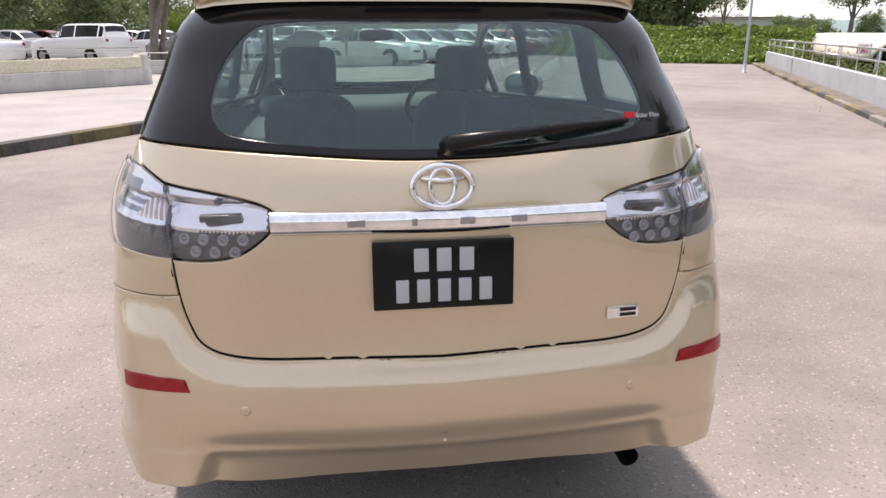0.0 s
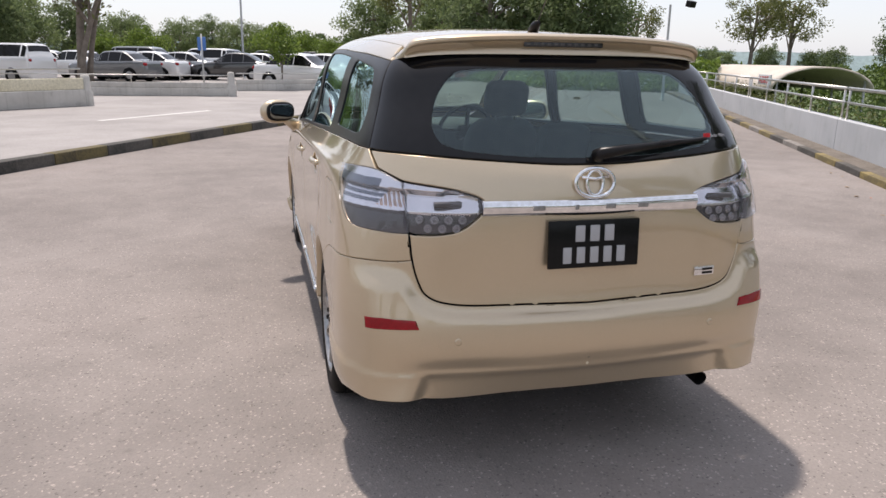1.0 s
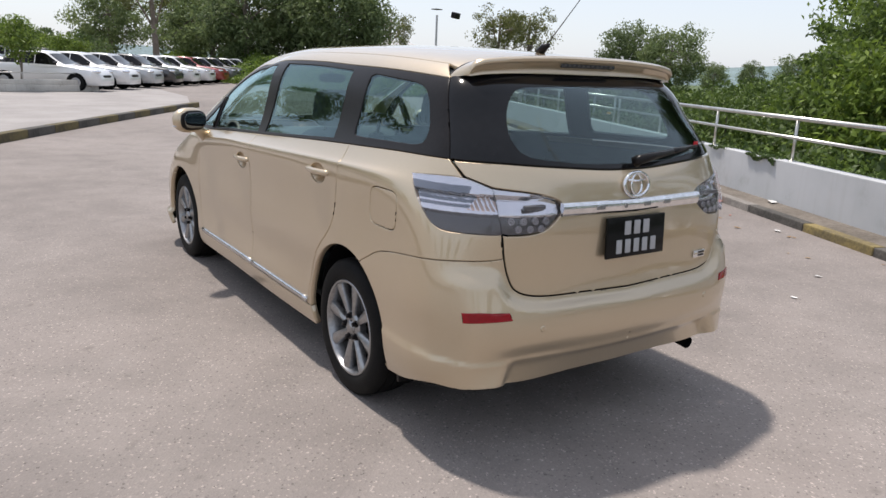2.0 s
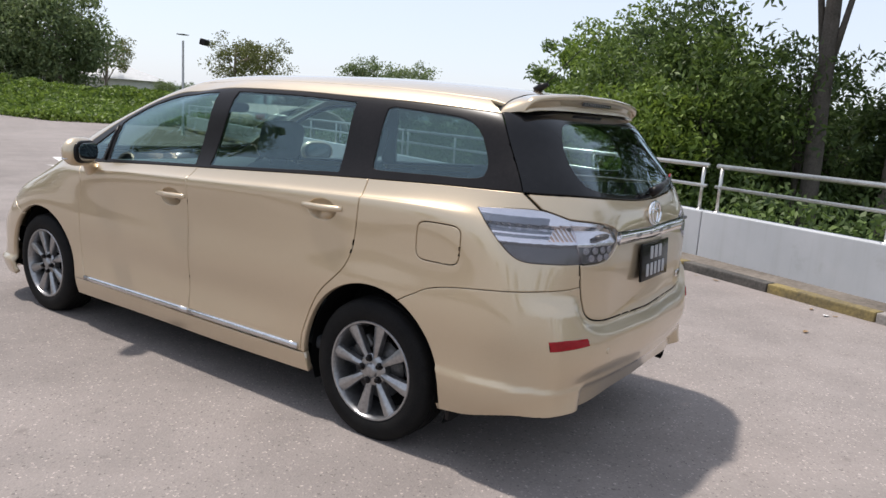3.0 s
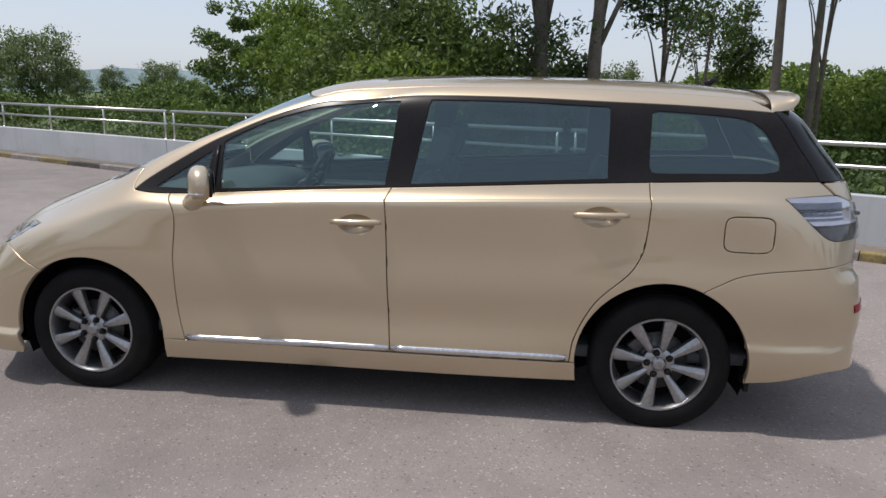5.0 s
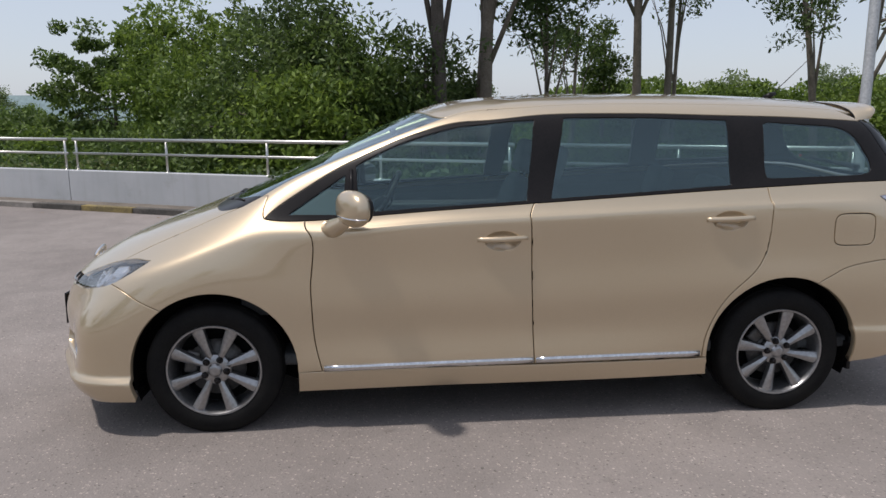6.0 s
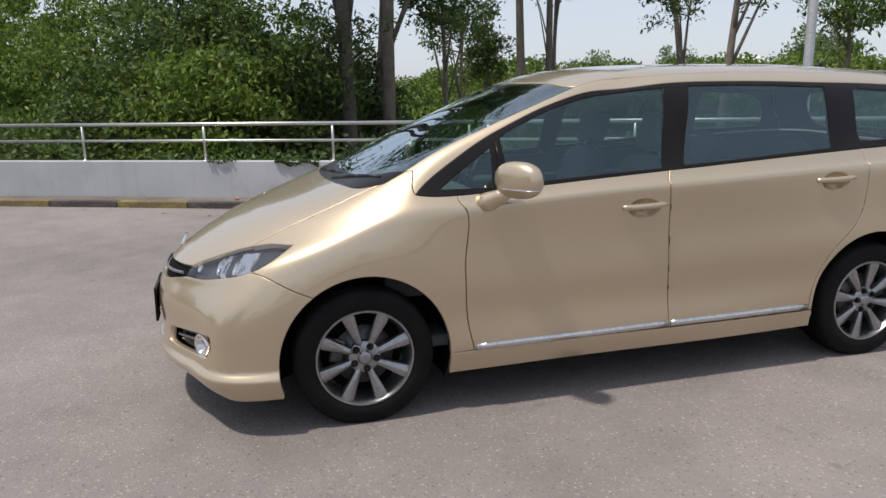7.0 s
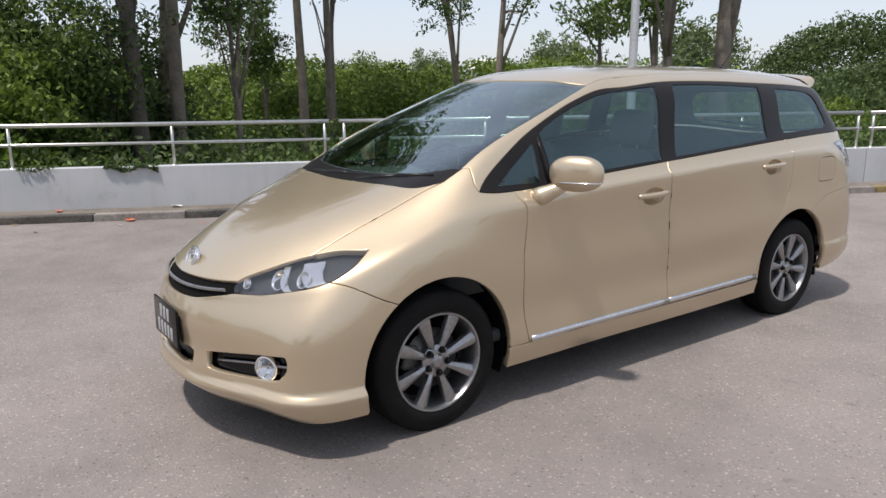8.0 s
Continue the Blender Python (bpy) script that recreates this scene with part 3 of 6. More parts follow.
class Shape:
    """The left half of the car's skin as a smooth sheet; u runs from nose to tail, v from sill to roof."""

    def __init__(self, lines, nu=420, nv=300, soft=2):
        cage = np.array(lines, float)
        flip = np.array([-1, 1, 1])
        wide = np.concatenate([cage[:, 3:0:-1] * flip, cage, cage[:, -2:-5:-1] * flip], 1)
        step = np.linalg.norm(np.diff(wide, axis=1), axis=2)[:-1].mean(0)
        ku = np.r_[0, np.cumsum(step)]
        ku -= ku[3]
        kv = np.r_[0, np.cumsum(np.linalg.norm(np.diff(cage, axis=0), axis=2).mean(1))]
        self.ku, self.kv = ku[3:-3], kv
        pad = 12
        du = self.ku[-1] / (nu - 1)
        self.u = np.linspace(-pad * du, self.ku[-1] + pad * du, nu + 2 * pad)
        self.v = np.linspace(0, kv[-1], nv)
        grid = spline(kv, spline(ku, wide.transpose(1, 0, 2), self.u).transpose(1, 0, 2), self.v)
        for _ in range(soft):
            grid[1:-1] = (grid[:-2] + 2 * grid[1:-1] + grid[2:]) / 4
            grid[:, 1:-1] = (grid[:, :-2] + 2 * grid[:, 1:-1] + grid[:, 2:]) / 4
        self.grid = grid
        gu, gv = np.gradient(grid, axis=1), np.gradient(grid, axis=0)
        n = np.cross(gu, gv)
        n /= np.linalg.norm(n, axis=2, keepdims=True) + 1e-12
        n[-1] = n[-2] = (0, 0, -1) if n[-4, 60, 2] < 0 else (0, 0, 1)
        for _ in range(3):
            n[1:-1] = (n[:-2] + 2 * n[1:-1] + n[2:]) / 4
            n[:, 1:-1] = (n[:, :-2] + 2 * n[:, 1:-1] + n[:, 2:]) / 4
        n /= np.linalg.norm(n, axis=2, keepdims=True)
        self.normal = n if n[100, 220, 0] > 0 else -n
        self.pad = pad

    def _mix(self, field, uv):
        uv = np.atleast_2d(uv)
        a = np.clip((uv[:, 0] - self.u[0]) / (self.u[1] - self.u[0]), 0, len(self.u) - 1.001)
        b = np.clip((uv[:, 1] - self.v[0]) / (self.v[1] - self.v[0]), 0, len(self.v) - 1.001)
        i, j = a.astype(int), b.astype(int)
        a, b = (a - i)[:, None], (b - j)[:, None]
        return (field[j, i] * (1 - a) + field[j, i + 1] * a) * (1 - b) + (field[j + 1, i] * (1 - a) + field[j + 1, i + 1] * a) * b

    def place(self, uv):
        return self._mix(self.grid, uv)

    def out(self, uv):
        n = self._mix(self.normal, uv)
        return n / np.linalg.norm(n, axis=1, keepdims=True)

    def find(self, axes, p, cols, rows):
        """The (u, v) whose place has the two given coordinates p, searched between columns and between design lines."""
        iu = (self.u >= self.ku[cols[0]] - 1e-6) & (self.u <= self.ku[cols[1]] + 1e-6)
        jv = (self.v >= self.kv[rows[0]] - 1e-6) & (self.v <= self.kv[rows[1]] + 1e-6)
        sub = self.grid[np.ix_(jv, iu)][..., axes]
        d = ((sub - np.array(p)) ** 2).sum(-1)
        j, i = np.unravel_index(np.argmin(d), d.shape)
        uv = np.array([self.u[iu][i], self.v[jv][j]])
        for _ in range(3):
            e = 1e-3
            f0 = self.place(uv)[0][axes]
            jac = np.stack([(self.place(uv + (e, 0))[0][axes] - f0) / e, (self.place(uv + (0, e))[0][axes] - f0) / e], 1)
            if abs(np.linalg.det(jac)) < 1e-3:
                break
            move = np.clip(np.linalg.solve(jac, np.array(p) - f0), -.02, .02)
            uv = uv + move
        return uv

    def side(self, y, z):
        return self.find([1, 2], (y, z), (3, 12), (0, 10))

    def tail(self, x, z):
        return self.find([0, 2], (x, z), (11, 15), (0, 9))

    def nose(self, x, z):
        return self.find([0, 2], (x, z), (0, 4), (0, 6))

    def top(self, x, y):
        return self.find([0, 1], (x, y), (0, 15), (5, 12))


SKIN = Shape([LINE_UNDER, LINE_SILL, LINE_LOW, LINE_BUMPER, LINE_WAIST, LINE_HIP, LINE_SHOULDER, LINE_BELT, LINE_GLASS, LINE_RAIL, LINE_ROOF, LINE_CROWN, LINE_SPINE])


# ---- the tan car: panels cut from its skin ----
def near(self, h, y, z):
    d = ((self.grid - (h, y, z)) ** 2).sum(-1)
    j, i = np.unravel_index(np.argmin(d), d.shape)
    du, dv = self.u[1] - self.u[0], self.v[1] - self.v[0]
    a, b = np.meshgrid(np.linspace(-1, 1, 21), np.linspace(-1, 1, 21))
    uv = np.stack([self.u[i] + a.ravel() * du, np.clip(self.v[j] + b.ravel() * dv, 0, self.v[-1])], 1)
    return uv[np.argmin(((self.place(uv) - (h, y, z)) ** 2).sum(1))]


def NEAR(*p):
    return near(SKIN, *p)


def AT(c, r):
    """By number of column and design line."""
    return np.array([np.interp(c, range(len(SKIN.ku)), SKIN.ku), np.interp(r, range(len(SKIN.kv)), SKIN.kv)])


def FOOT(uv):
    return np.array([uv[0], 0.0])


SIDE, TAIL, NOSE, TOP = SKIN.side, SKIN.tail, SKIN.nose, SKIN.top


def bend(pts, n=6):
    """A smooth curve through points."""
    p = [np.asarray(q, float) for q in pts]
    p = [2 * p[0] - p[1]] + p + [2 * p[-1] - p[-2]]
    out = []
    for a, b, c, d in zip(p, p[1:], p[2:], p[3:]):
        for k in range(n):
            t = k / n
            out.append(.5 * ((2 * b) + (c - a) * t + (2 * a - 5 * b + 4 * c - d) * t**2 + (3 * b - a - 3 * c + d) * t**3))
    return out + [p[-2]]


def arch(y, z, r, a0, a1, n=18):
    return [SIDE(y + r * math.cos(q), z + r * math.sin(q)) for q in (radians(a0 + (a1 - a0) * k / n) for k in range(n + 1))]


def ring(fn, a, b, ra, rb, n=28, power=2.0):
    """A closed round or squarish outline about (a, b)."""
    p = 2 / power
    return [fn(a + ra * math.copysign(abs(math.cos(q)) ** p, math.cos(q)), b + rb * math.copysign(abs(math.sin(q)) ** p, math.sin(q))) for q in (2 * math.pi * k / n for k in range(n))]


def straight(fn, a, b, n=6):
    """Places along a straight line as seen from the side."""
    return [fn(a[0] + (b[0] - a[0]) * k / n, a[1] + (b[1] - a[1]) * k / n) for k in range(n + 1)]


def dense(outline, step=.018):
    pts, out = [np.asarray(p, float) for p in outline], []
    for a, b in zip(pts, pts[1:] + pts[:1]):
        k = max(1, int(np.ceil(np.linalg.norm(b - a) / step)))
        out += [a + (b - a) * i / k for i in range(k)]
    keep = [out[0]]
    for p in out[1:]:
        if np.linalg.norm(p - keep[-1]) > .0015:
            keep.append(p)
    if np.linalg.norm(keep[0] - keep[-1]) < .0015:
        keep.pop()
    return np.array(keep)


def inside(poly, q):
    x, y, res = q[:, 0], q[:, 1], np.zeros(len(q), bool)
    for (x0, y0), (x1, y1) in zip(poly, np.roll(poly, -1, 0)):
        cross = ((y0 > y) != (y1 > y)) & (x < (x1 - x0) * (y - y0) / (y1 - y0 + 1e-15) + x0)
        res ^= cross
    return res


def fill(outline, holes, step):
    """Triangles that fill an outline in the skin's own plane, round its holes."""
    loops = [dense(outline)] + [dense(h) for h in holes]
    pts, edges = [], []
    for lp in loops:
        n0 = len(pts)
        pts += [tuple(p) for p in lp]
        edges += [(n0 + k, n0 + (k + 1) % len(lp)) for k in range(len(lp))]
    lo, hi = loops[0].min(0), loops[0].max(0)
    gx, gy = np.meshgrid(np.arange(lo[0], hi[0], step), np.arange(lo[1], hi[1], step))
    g = np.stack([gx.ravel() + (np.round(gy.ravel() / step) % 2) * step / 2, gy.ravel()], 1)
    ok = inside(loops[0], g)
    for lp in loops[1:]:
        ok &= ~inside(lp, g)
    g, edge = g[ok], np.array(pts)
    g = np.array([p for p in g if ((edge - p) ** 2).sum(1).min() > (step * .45) ** 2]).reshape(-1, 2)
    pts += [tuple(p) for p in g]
    vs, _, fs, *_ = delaunay_2d_cdt([Vector(p) for p in pts], edges, [], 0, 1e-7)
    uv = np.array([tuple(v) for v in vs])
    tris = np.array([f for f in fs if len(f) == 3])
    mid = uv[tris].mean(1)
    ok = inside(loops[0], mid)
    for lp in loops[1:]:
        ok &= ~inside(lp, mid)
    return uv, tris[ok]


def panel(name, outline, materials, parent, where="both", holes=(), lift=0.0, gap=.0021, depth=.018, step=.03, shade=None, label="", dish=None, warp=None):
    """A panel of the car's skin with turned-in edges. where: left, right, or both halves in one piece."""
    uv, tris = fill(outline, holes, step)
    pos, nrm = SKIN.place(uv), SKIN.out(uv)
    if warp:
        pos = np.array([warp(p) for p in pos])
    mid = np.abs(pos[:, 0]) < 1.5e-3
    pos = pos + nrm * (lift if dish is None else np.array([lift + dish(p) for p in pos])[:, None])
    pos[mid, 0] = 0
    a, b, c = (pos[tris[:, k]] for k in range(3))
    flip = (np.cross(b - a, c - a) * nrm[tris].mean(1)).sum(1) < 0
    tris[flip] = tris[flip][:, ::-1]
    if dish is not None:
        face = np.cross(pos[tris[:, 1]] - pos[tris[:, 0]], pos[tris[:, 2]] - pos[tris[:, 0]])
        nrm = np.zeros_like(pos)
        for k in range(3):
            np.add.at(nrm, tris[:, k], face)
        nrm[np.abs(pos[:, 0]) < 1.5e-3, 0] = 0
        nrm /= np.linalg.norm(nrm, axis=1, keepdims=True) + 1e-12
    used = {}
    for t in tris:
        for k in range(3):
            used[(t[k], t[(k + 1) % 3])] = True
    rim = [(i, j) for i, j in used if (j, i) not in used and not (abs(pos[i, 0]) < 1.5e-3 and abs(pos[j, 0]) < 1.5e-3)]
    outw = {}
    for i, j in rim:
        o = np.cross(pos[j] - pos[i], nrm[i] + nrm[j])
        for k in (i, j):
            outw[k] = outw.get(k, 0) + o / (np.linalg.norm(o) + 1e-12)
    V, N, F, K = [p for p in pos], [n for n in nrm], [tuple(t) for t in tris], [0] * len(tris)
    if shade:
        K = [shade(pos[list(t)].mean(0)) for t in tris]
    r1, r2 = {}, {}
    for k, o in outw.items():
        if abs(pos[k, 0]) < 1.5e-3:
            o = o * (0, 1, 1)
        o = o / (np.linalg.norm(o) + 1e-12)
        V[k] = pos[k] - o * (gap + .0030)
        r1[k] = len(V)
        V.append(pos[k] - o * gap - nrm[k] * .0025)
        N.append((nrm[k] * .45 + o * .9) / np.linalg.norm(nrm[k] * .45 + o * .9))
        r2[k] = len(V)
        V.append(pos[k] - o * gap - nrm[k] * depth)
        N.append(o)
    for i, j in rim:
        F += [(i, r1[i], r1[j], j), (r1[i], r2[i], r2[j], r1[j])]
        K += [0, 0]
    verts, normals, faces, kinds = [], [], [], []
    seam = {}
    for s in {"left": (-1,), "right": (1,), "both": (-1, 1)}[where]:
        index = []
        for k, (p, n) in enumerate(zip(V, N)):
            mid = where == "both" and abs(p[0]) < 1.5e-3
            if mid and k in seam:
                index.append(seam[k])
                continue
            index.append(len(verts))
            if mid:
                seam[k] = len(verts)
            verts.append((0.0 if mid else s * p[0], p[1], p[2]))
            normals.append((0.0 if mid else s * n[0], n[1], n[2]))
        for f, m in zip(F, K):
            g = [index[k] for k in (f[::-1] if s < 0 else f)]
            if len(set(g)) > 2:
                faces.append(tuple(dict.fromkeys(g)))
                kinds.append(m)
    me = bpy.data.meshes.new(name)
    me.from_pydata(verts, [], faces)
    for m in materials if isinstance(materials, (list, tuple)) else (materials,):
        me.materials.append(m)
    me.polygons.foreach_set("material_index", kinds)
    me.shade_smooth()
    me.normals_split_custom_set_from_vertices(normals)
    ob = new(name, me)
    ob.parent = parent
    if label:
        ob["label"] = label
    return ob


car = tagged(empty("car"), "champagne metallic estate car with dark tinted windows, parked on asphalt", "car")
car.location.z = -.012  # the tyres are pressed flat by that much
ARCH_F, ARCH_R = (2.735, .31, .378), (.008, .32, .378)

# lines that neighbouring panels share
SEAM_A = bend([SIDE(2.300, 1.008), SIDE(2.267, .911), SIDE(2.284, .686), SIDE(2.276, .469), SIDE(2.244, .303)])
SEAM_B = bend([SIDE(1.242, 1.071), SIDE(1.255, .696), SIDE(1.238, .305)])
SEAM_C = bend([SIDE(.105, 1.131), SIDE(.103, .97), SIDE(.153, .76), SIDE(.309, .598), SIDE(.391, .434), SIDE(.412, .310)])
SEAM_D = bend([SIDE(-.43, 1.437), SIDE(-.515, 1.31), SIDE(-.61, 1.152)])
BELT_F = bend([SIDE(2.487, 1.018), SIDE(2.40, 1.008), SIDE(2.30, 1.008)])
BELT_1 = bend([SIDE(2.30, 1.008), SIDE(2.05, 1.022), SIDE(1.65, 1.048), SIDE(1.242, 1.071)])
BELT_2 = bend([SIDE(1.242, 1.071), SIDE(.7, 1.101), SIDE(.105, 1.131)])
BELT_3 = bend([SIDE(.105, 1.131), SIDE(-.3, 1.147), SIDE(-.61, 1.152)])
WINDOW_TOP = bend([SIDE(2.487, 1.018), SIDE(2.30, 1.150), SIDE(2.061, 1.280), SIDE(1.794, 1.388), SIDE(1.531, 1.448), SIDE(1.231, 1.474), SIDE(.7, 1.481), SIDE(.28, 1.469), SIDE(-.1, 1.457), SIDE(-.43, 1.437)])
HOOD_FRONT = bend([NOSE(0, .685), NOSE(.2, .690), NOSE(.385, .698)])
LAMP_TOP = bend([NOSE(.385, .698), NEAR(.42, 3.424, .745), NEAR(.504, 3.289, .792), NEAR(.56, 3.20, .815)])
LAMP_TIP = bend([NEAR(.56, 3.20, .815), NEAR(.63, 3.11, .832), NEAR(.715, 3.025, .845)])
LAMP_LOW = bend([NEAR(.715, 3.025, .845), NEAR(.735, 3.106, .778), NEAR(.715, 3.20, .722), NEAR(.62, 3.33, .692), NEAR(.523, 3.42, .672), NOSE(.41, .657)])
HOOD_SEAM = bend([NEAR(.56, 3.20, .815), NEAR(.595, 2.95, .925), NEAR(.618, 2.72, 1.015), NEAR(.64, 2.60, 1.058)])
HOOD_REAR = bend([NEAR(.64, 2.60, 1.058), TOP(.58, 2.70), TOP(.45, 2.755), TOP(.25, 2.785), TOP(0, 2.795)])
SCREEN_LOW = bend([TOP(0, 2.70), TOP(.25, 2.688), TOP(.45, 2.645), TOP(.57, 2.57), AT(3.85, 7.12)])
SCREEN_SIDE = bend([AT(3.85, 7.12), AT(3.9, 8), AT(3.9, 8.97)])
RAIL_TOP = bend([AT(3.9, 8.97), AT(4.2, 9.45), AT(5, 9.72), AT(6, 9.75), AT(7, 9.75), AT(8, 9.75), AT(9, 9.75), AT(10, 9.75), AT(11, 9.75)])
GRILLE_LOW = bend([NOSE(.40, .655), NOSE(.25, .622), NOSE(.12, .612), NOSE(0, .61)])
TAILGATE_SIDE = bend([TAIL(0, .650), TAIL(.30, .657), TAIL(.48, .668), TAIL(.555, .695), TAIL(.585, .745), TAIL(.603, .815), TAIL(.612, .904)])
LAMP_IN = bend([TAIL(.612, .904), TAIL(.52, .906), TAIL(.45, .922), TAIL(.394, .962), TAIL(.374, .992), TAIL(.384, 1.014), TAIL(.43, 1.033), TAIL(.517, 1.05), TAIL(.622, 1.062)])
LAMP_OUT_TOP = bend([NEAR(.628, -.78, 1.063), NEAR(.689, -.687, 1.090), NEAR(.735, -.58, 1.088), NEAR(.757, -.459, 1.076)])
LAMP_OUT_LOW = bend([NEAR(.757, -.459, 1.076), NEAR(.764, -.509, 1.02), NEAR(.768, -.575, .962), NEAR(.76, -.65, .910), NEAR(.70, -.745, .902), TAIL(.6125, .904)])
BUMPER_EDGE = bend([TAIL(.6035, .815), NEAR(.70, -.755, .802), NEAR(.785, -.62, .788), SIDE(-.322, .750), SIDE(-.22, .706), SIDE(.008 + .378 * math.cos(radians(114)), .32 + .378 * math.sin(radians(114)))])
GLASS_LOW = bend([SIDE(-.61, 1.152), NEAR(.665, -.68, 1.152), TAIL(.52, 1.147), TAIL(.3, 1.131), TAIL(.1, 1.119), TAIL(0, 1.118)])

gate = SKIN.place(dense(TAILGATE_SIDE, .004)[:-1])


def ease(v):
    v = max(0.0, min(1.0, v))
    return v * v * (3 - 2 * v)


def rear_form(p):
    """A ledge round the tailgate's foot, and the valance set back between the corner spats."""
    d = math.sqrt(((gate - p) ** 2).sum(1).min())
    ledge = .028 * min(1.0, max(0.0, (d - .016) / .032)) * ease((.80 - p[0]) / .10) * ease((.785 - p[2]) / .07) * ease((-.55 - p[1]) / .12)
    inner = .60 - max(0.0, (p[2] - .34)) * .35
    return ledge + .007 * ease((.440 - p[2]) / .012) * ease((p[0] - inner) / .03) - (.010 + .40 * max(0.0, min(.12, .43 - p[2]))) * ease((.437 - p[2]) / .030) * ease((inner - p[0]) / .030)


def rear_foot(p):
    """The bumper's lower edge: level between the spats, and cut up towards the tail."""
    if p[2] > .42:
        return p
    k = np.interp(abs(p[0]), (0, .20, .30, .40, .50, .60), (1.05, 1.05, .99, .92, .84, .74))
    k = 1 + (k - 1) * ease((-.45 - p[1]) / .3)
    return np.array((p[0], p[1], .42 - (.42 - p[2]) * k))


def front_form(p):
    """The lip that stands out along the foot of the bumper."""
    return .026 * min(1.0, max(0.0, (.300 - p[2]) / .016)) - .10 * max(0.0, .272 - p[2])


# body panels
arch_f, arch_r = arch(*ARCH_F, -17, 54), arch(*ARCH_F, 54, 182)
fog_hole = bend([NOSE(.326, .355), NOSE(.322, .398), NOSE(.34, .410), NOSE(.50, .426), NOSE(.66, .446), NOSE(.692, .442), NOSE(.695, .40), NOSE(.672, .362), NOSE(.635, .345), NOSE(.45, .337), NOSE(.345, .342), NOSE(.326, .355)], 3)
mouth = [NOSE(0, .335), NOSE(.215, .332), NOSE(.238, .346), NOSE(.238, .392), NOSE(.215, .402), NOSE(0, .402)]
panel("front_bumper", [AT(0, 0)] + [FOOT(SIDE(3.10, .20))] + arch_f + bend([arch_f[-1], NEAR(.766, 3.11, .688), NEAR(.715, 3.20, .722)]) + LAMP_LOW[-18:] + GRILLE_LOW, M_PAINT, car, holes=[fog_hole, mouth], gap=.0010, depth=.03, dish=front_form, step=.013)
panel("grille", HOOD_FRONT + [NOSE(.405, .66)] + GRILLE_LOW, M_DARK, car, lift=-.018, gap=-.006)
panel("bonnet", HOOD_FRONT + LAMP_TOP[1:] + HOOD_SEAM[1:] + HOOD_REAR[1:], M_PAINT, car, gap=.0016)
panel("cowl", HOOD_REAR + SCREEN_LOW + [AT(3.9, 7.1), NEAR(.645, 2.57, 1.07)], M_TRIM, car, lift=-.006, gap=-.004)
fender = arch_r + [SIDE(2.30, .300)] + SEAM_A[::-1] + BELT_F[::-1][1:] + [NEAR(.657, 2.475, 1.108), AT(3.85, 7.12)] + HOOD_SEAM[::-1] + LAMP_TIP[1:] + LAMP_LOW[1:13] + bend([NEAR(.715, 3.20, .722), NEAR(.766, 3.11, .688), arch_f[-1]])[1:-1]
rail = [NEAR(.657, 2.475, 1.108)] + WINDOW_TOP + RAIL_TOP[::-1] + SCREEN_SIDE[::-1]
skirt = [SIDE(2.355, .300), SIDE(1.242, .302), SIDE(.385, .306), FOOT(SIDE(.375, .22)), FOOT(SIDE(1.2, .2)), FOOT(SIDE(2.36, .2))]
BOWL = {"front": (1.397, .903), "rear": (.308, .978)}
bowls = {k: ring(SIDE, y, z, .082, .044) for k, (y, z) in BOWL.items()}
front_door = SEAM_A + [SIDE(1.7, .303)] + SEAM_B[::-1] + BELT_1[::-1][1:-1]
rear_door = SEAM_B + [SIDE(.8, .306)] + SEAM_C[::-1] + BELT_2[::-1][1:-1]
fuel = ring(SIDE, -.316, .926, .103, .077, 40, 5)
arch_q = arch(*ARCH_R, -2, 114)
quarter = SEAM_C[::-1] + BELT_3[1:] + [NEAR(.70, -.655, 1.12), NEAR(.692, -.687, 1.092)] + LAMP_OUT_TOP[8:] + LAMP_OUT_LOW[1:] + BUMPER_EDGE + arch_q[::-1]
dlo = BELT_F + BELT_1[1:] + BELT_2[1:] + BELT_3[1:] + SEAM_D[::-1][1:] + WINDOW_TOP[::-1][1:-1]
glass = {
    "corner_glass": straight(SIDE, (2.375, 1.036), (2.135, 1.034)) + straight(SIDE, (2.135, 1.034), (2.118, 1.205))[1:] + straight(SIDE, (2.118, 1.205), (2.375, 1.036))[1:-1],
    "front_glass": bend([SIDE(2.055, 1.042), SIDE(1.7, 1.062), SIDE(1.277, 1.084)]) + straight(SIDE, (1.275, 1.09), (1.228, 1.44)) + bend([SIDE(1.226, 1.452), SIDE(1.53, 1.428), SIDE(1.79, 1.368), SIDE(2.0, 1.283), SIDE(2.065, 1.245)]) + straight(SIDE, (2.064, 1.23), (2.056, 1.05)),
    "rear_glass": bend([SIDE(1.155, 1.092), SIDE(.7, 1.118), SIDE(.285, 1.143)]) + straight(SIDE, (.286, 1.15), (.284, 1.435)) + bend([SIDE(.285, 1.445), SIDE(.7, 1.460), SIDE(1.08, 1.461)]) + straight(SIDE, (1.082, 1.45), (1.154, 1.10)),
    "quarter_glass": bend([SIDE(.098, 1.176), SIDE(.05, 1.172), SIDE(-.2, 1.178), SIDE(-.40, 1.186), SIDE(-.440, 1.215), SIDE(-.425, 1.275), SIDE(-.375, 1.355), SIDE(-.29, 1.405), SIDE(-.1, 1.423), SIDE(.07, 1.434)]) + bend([SIDE(.098, 1.425), SIDE(.104, 1.30), SIDE(.106, 1.20)]),
}
arch_b = arch(*ARCH_R, 191, 114)
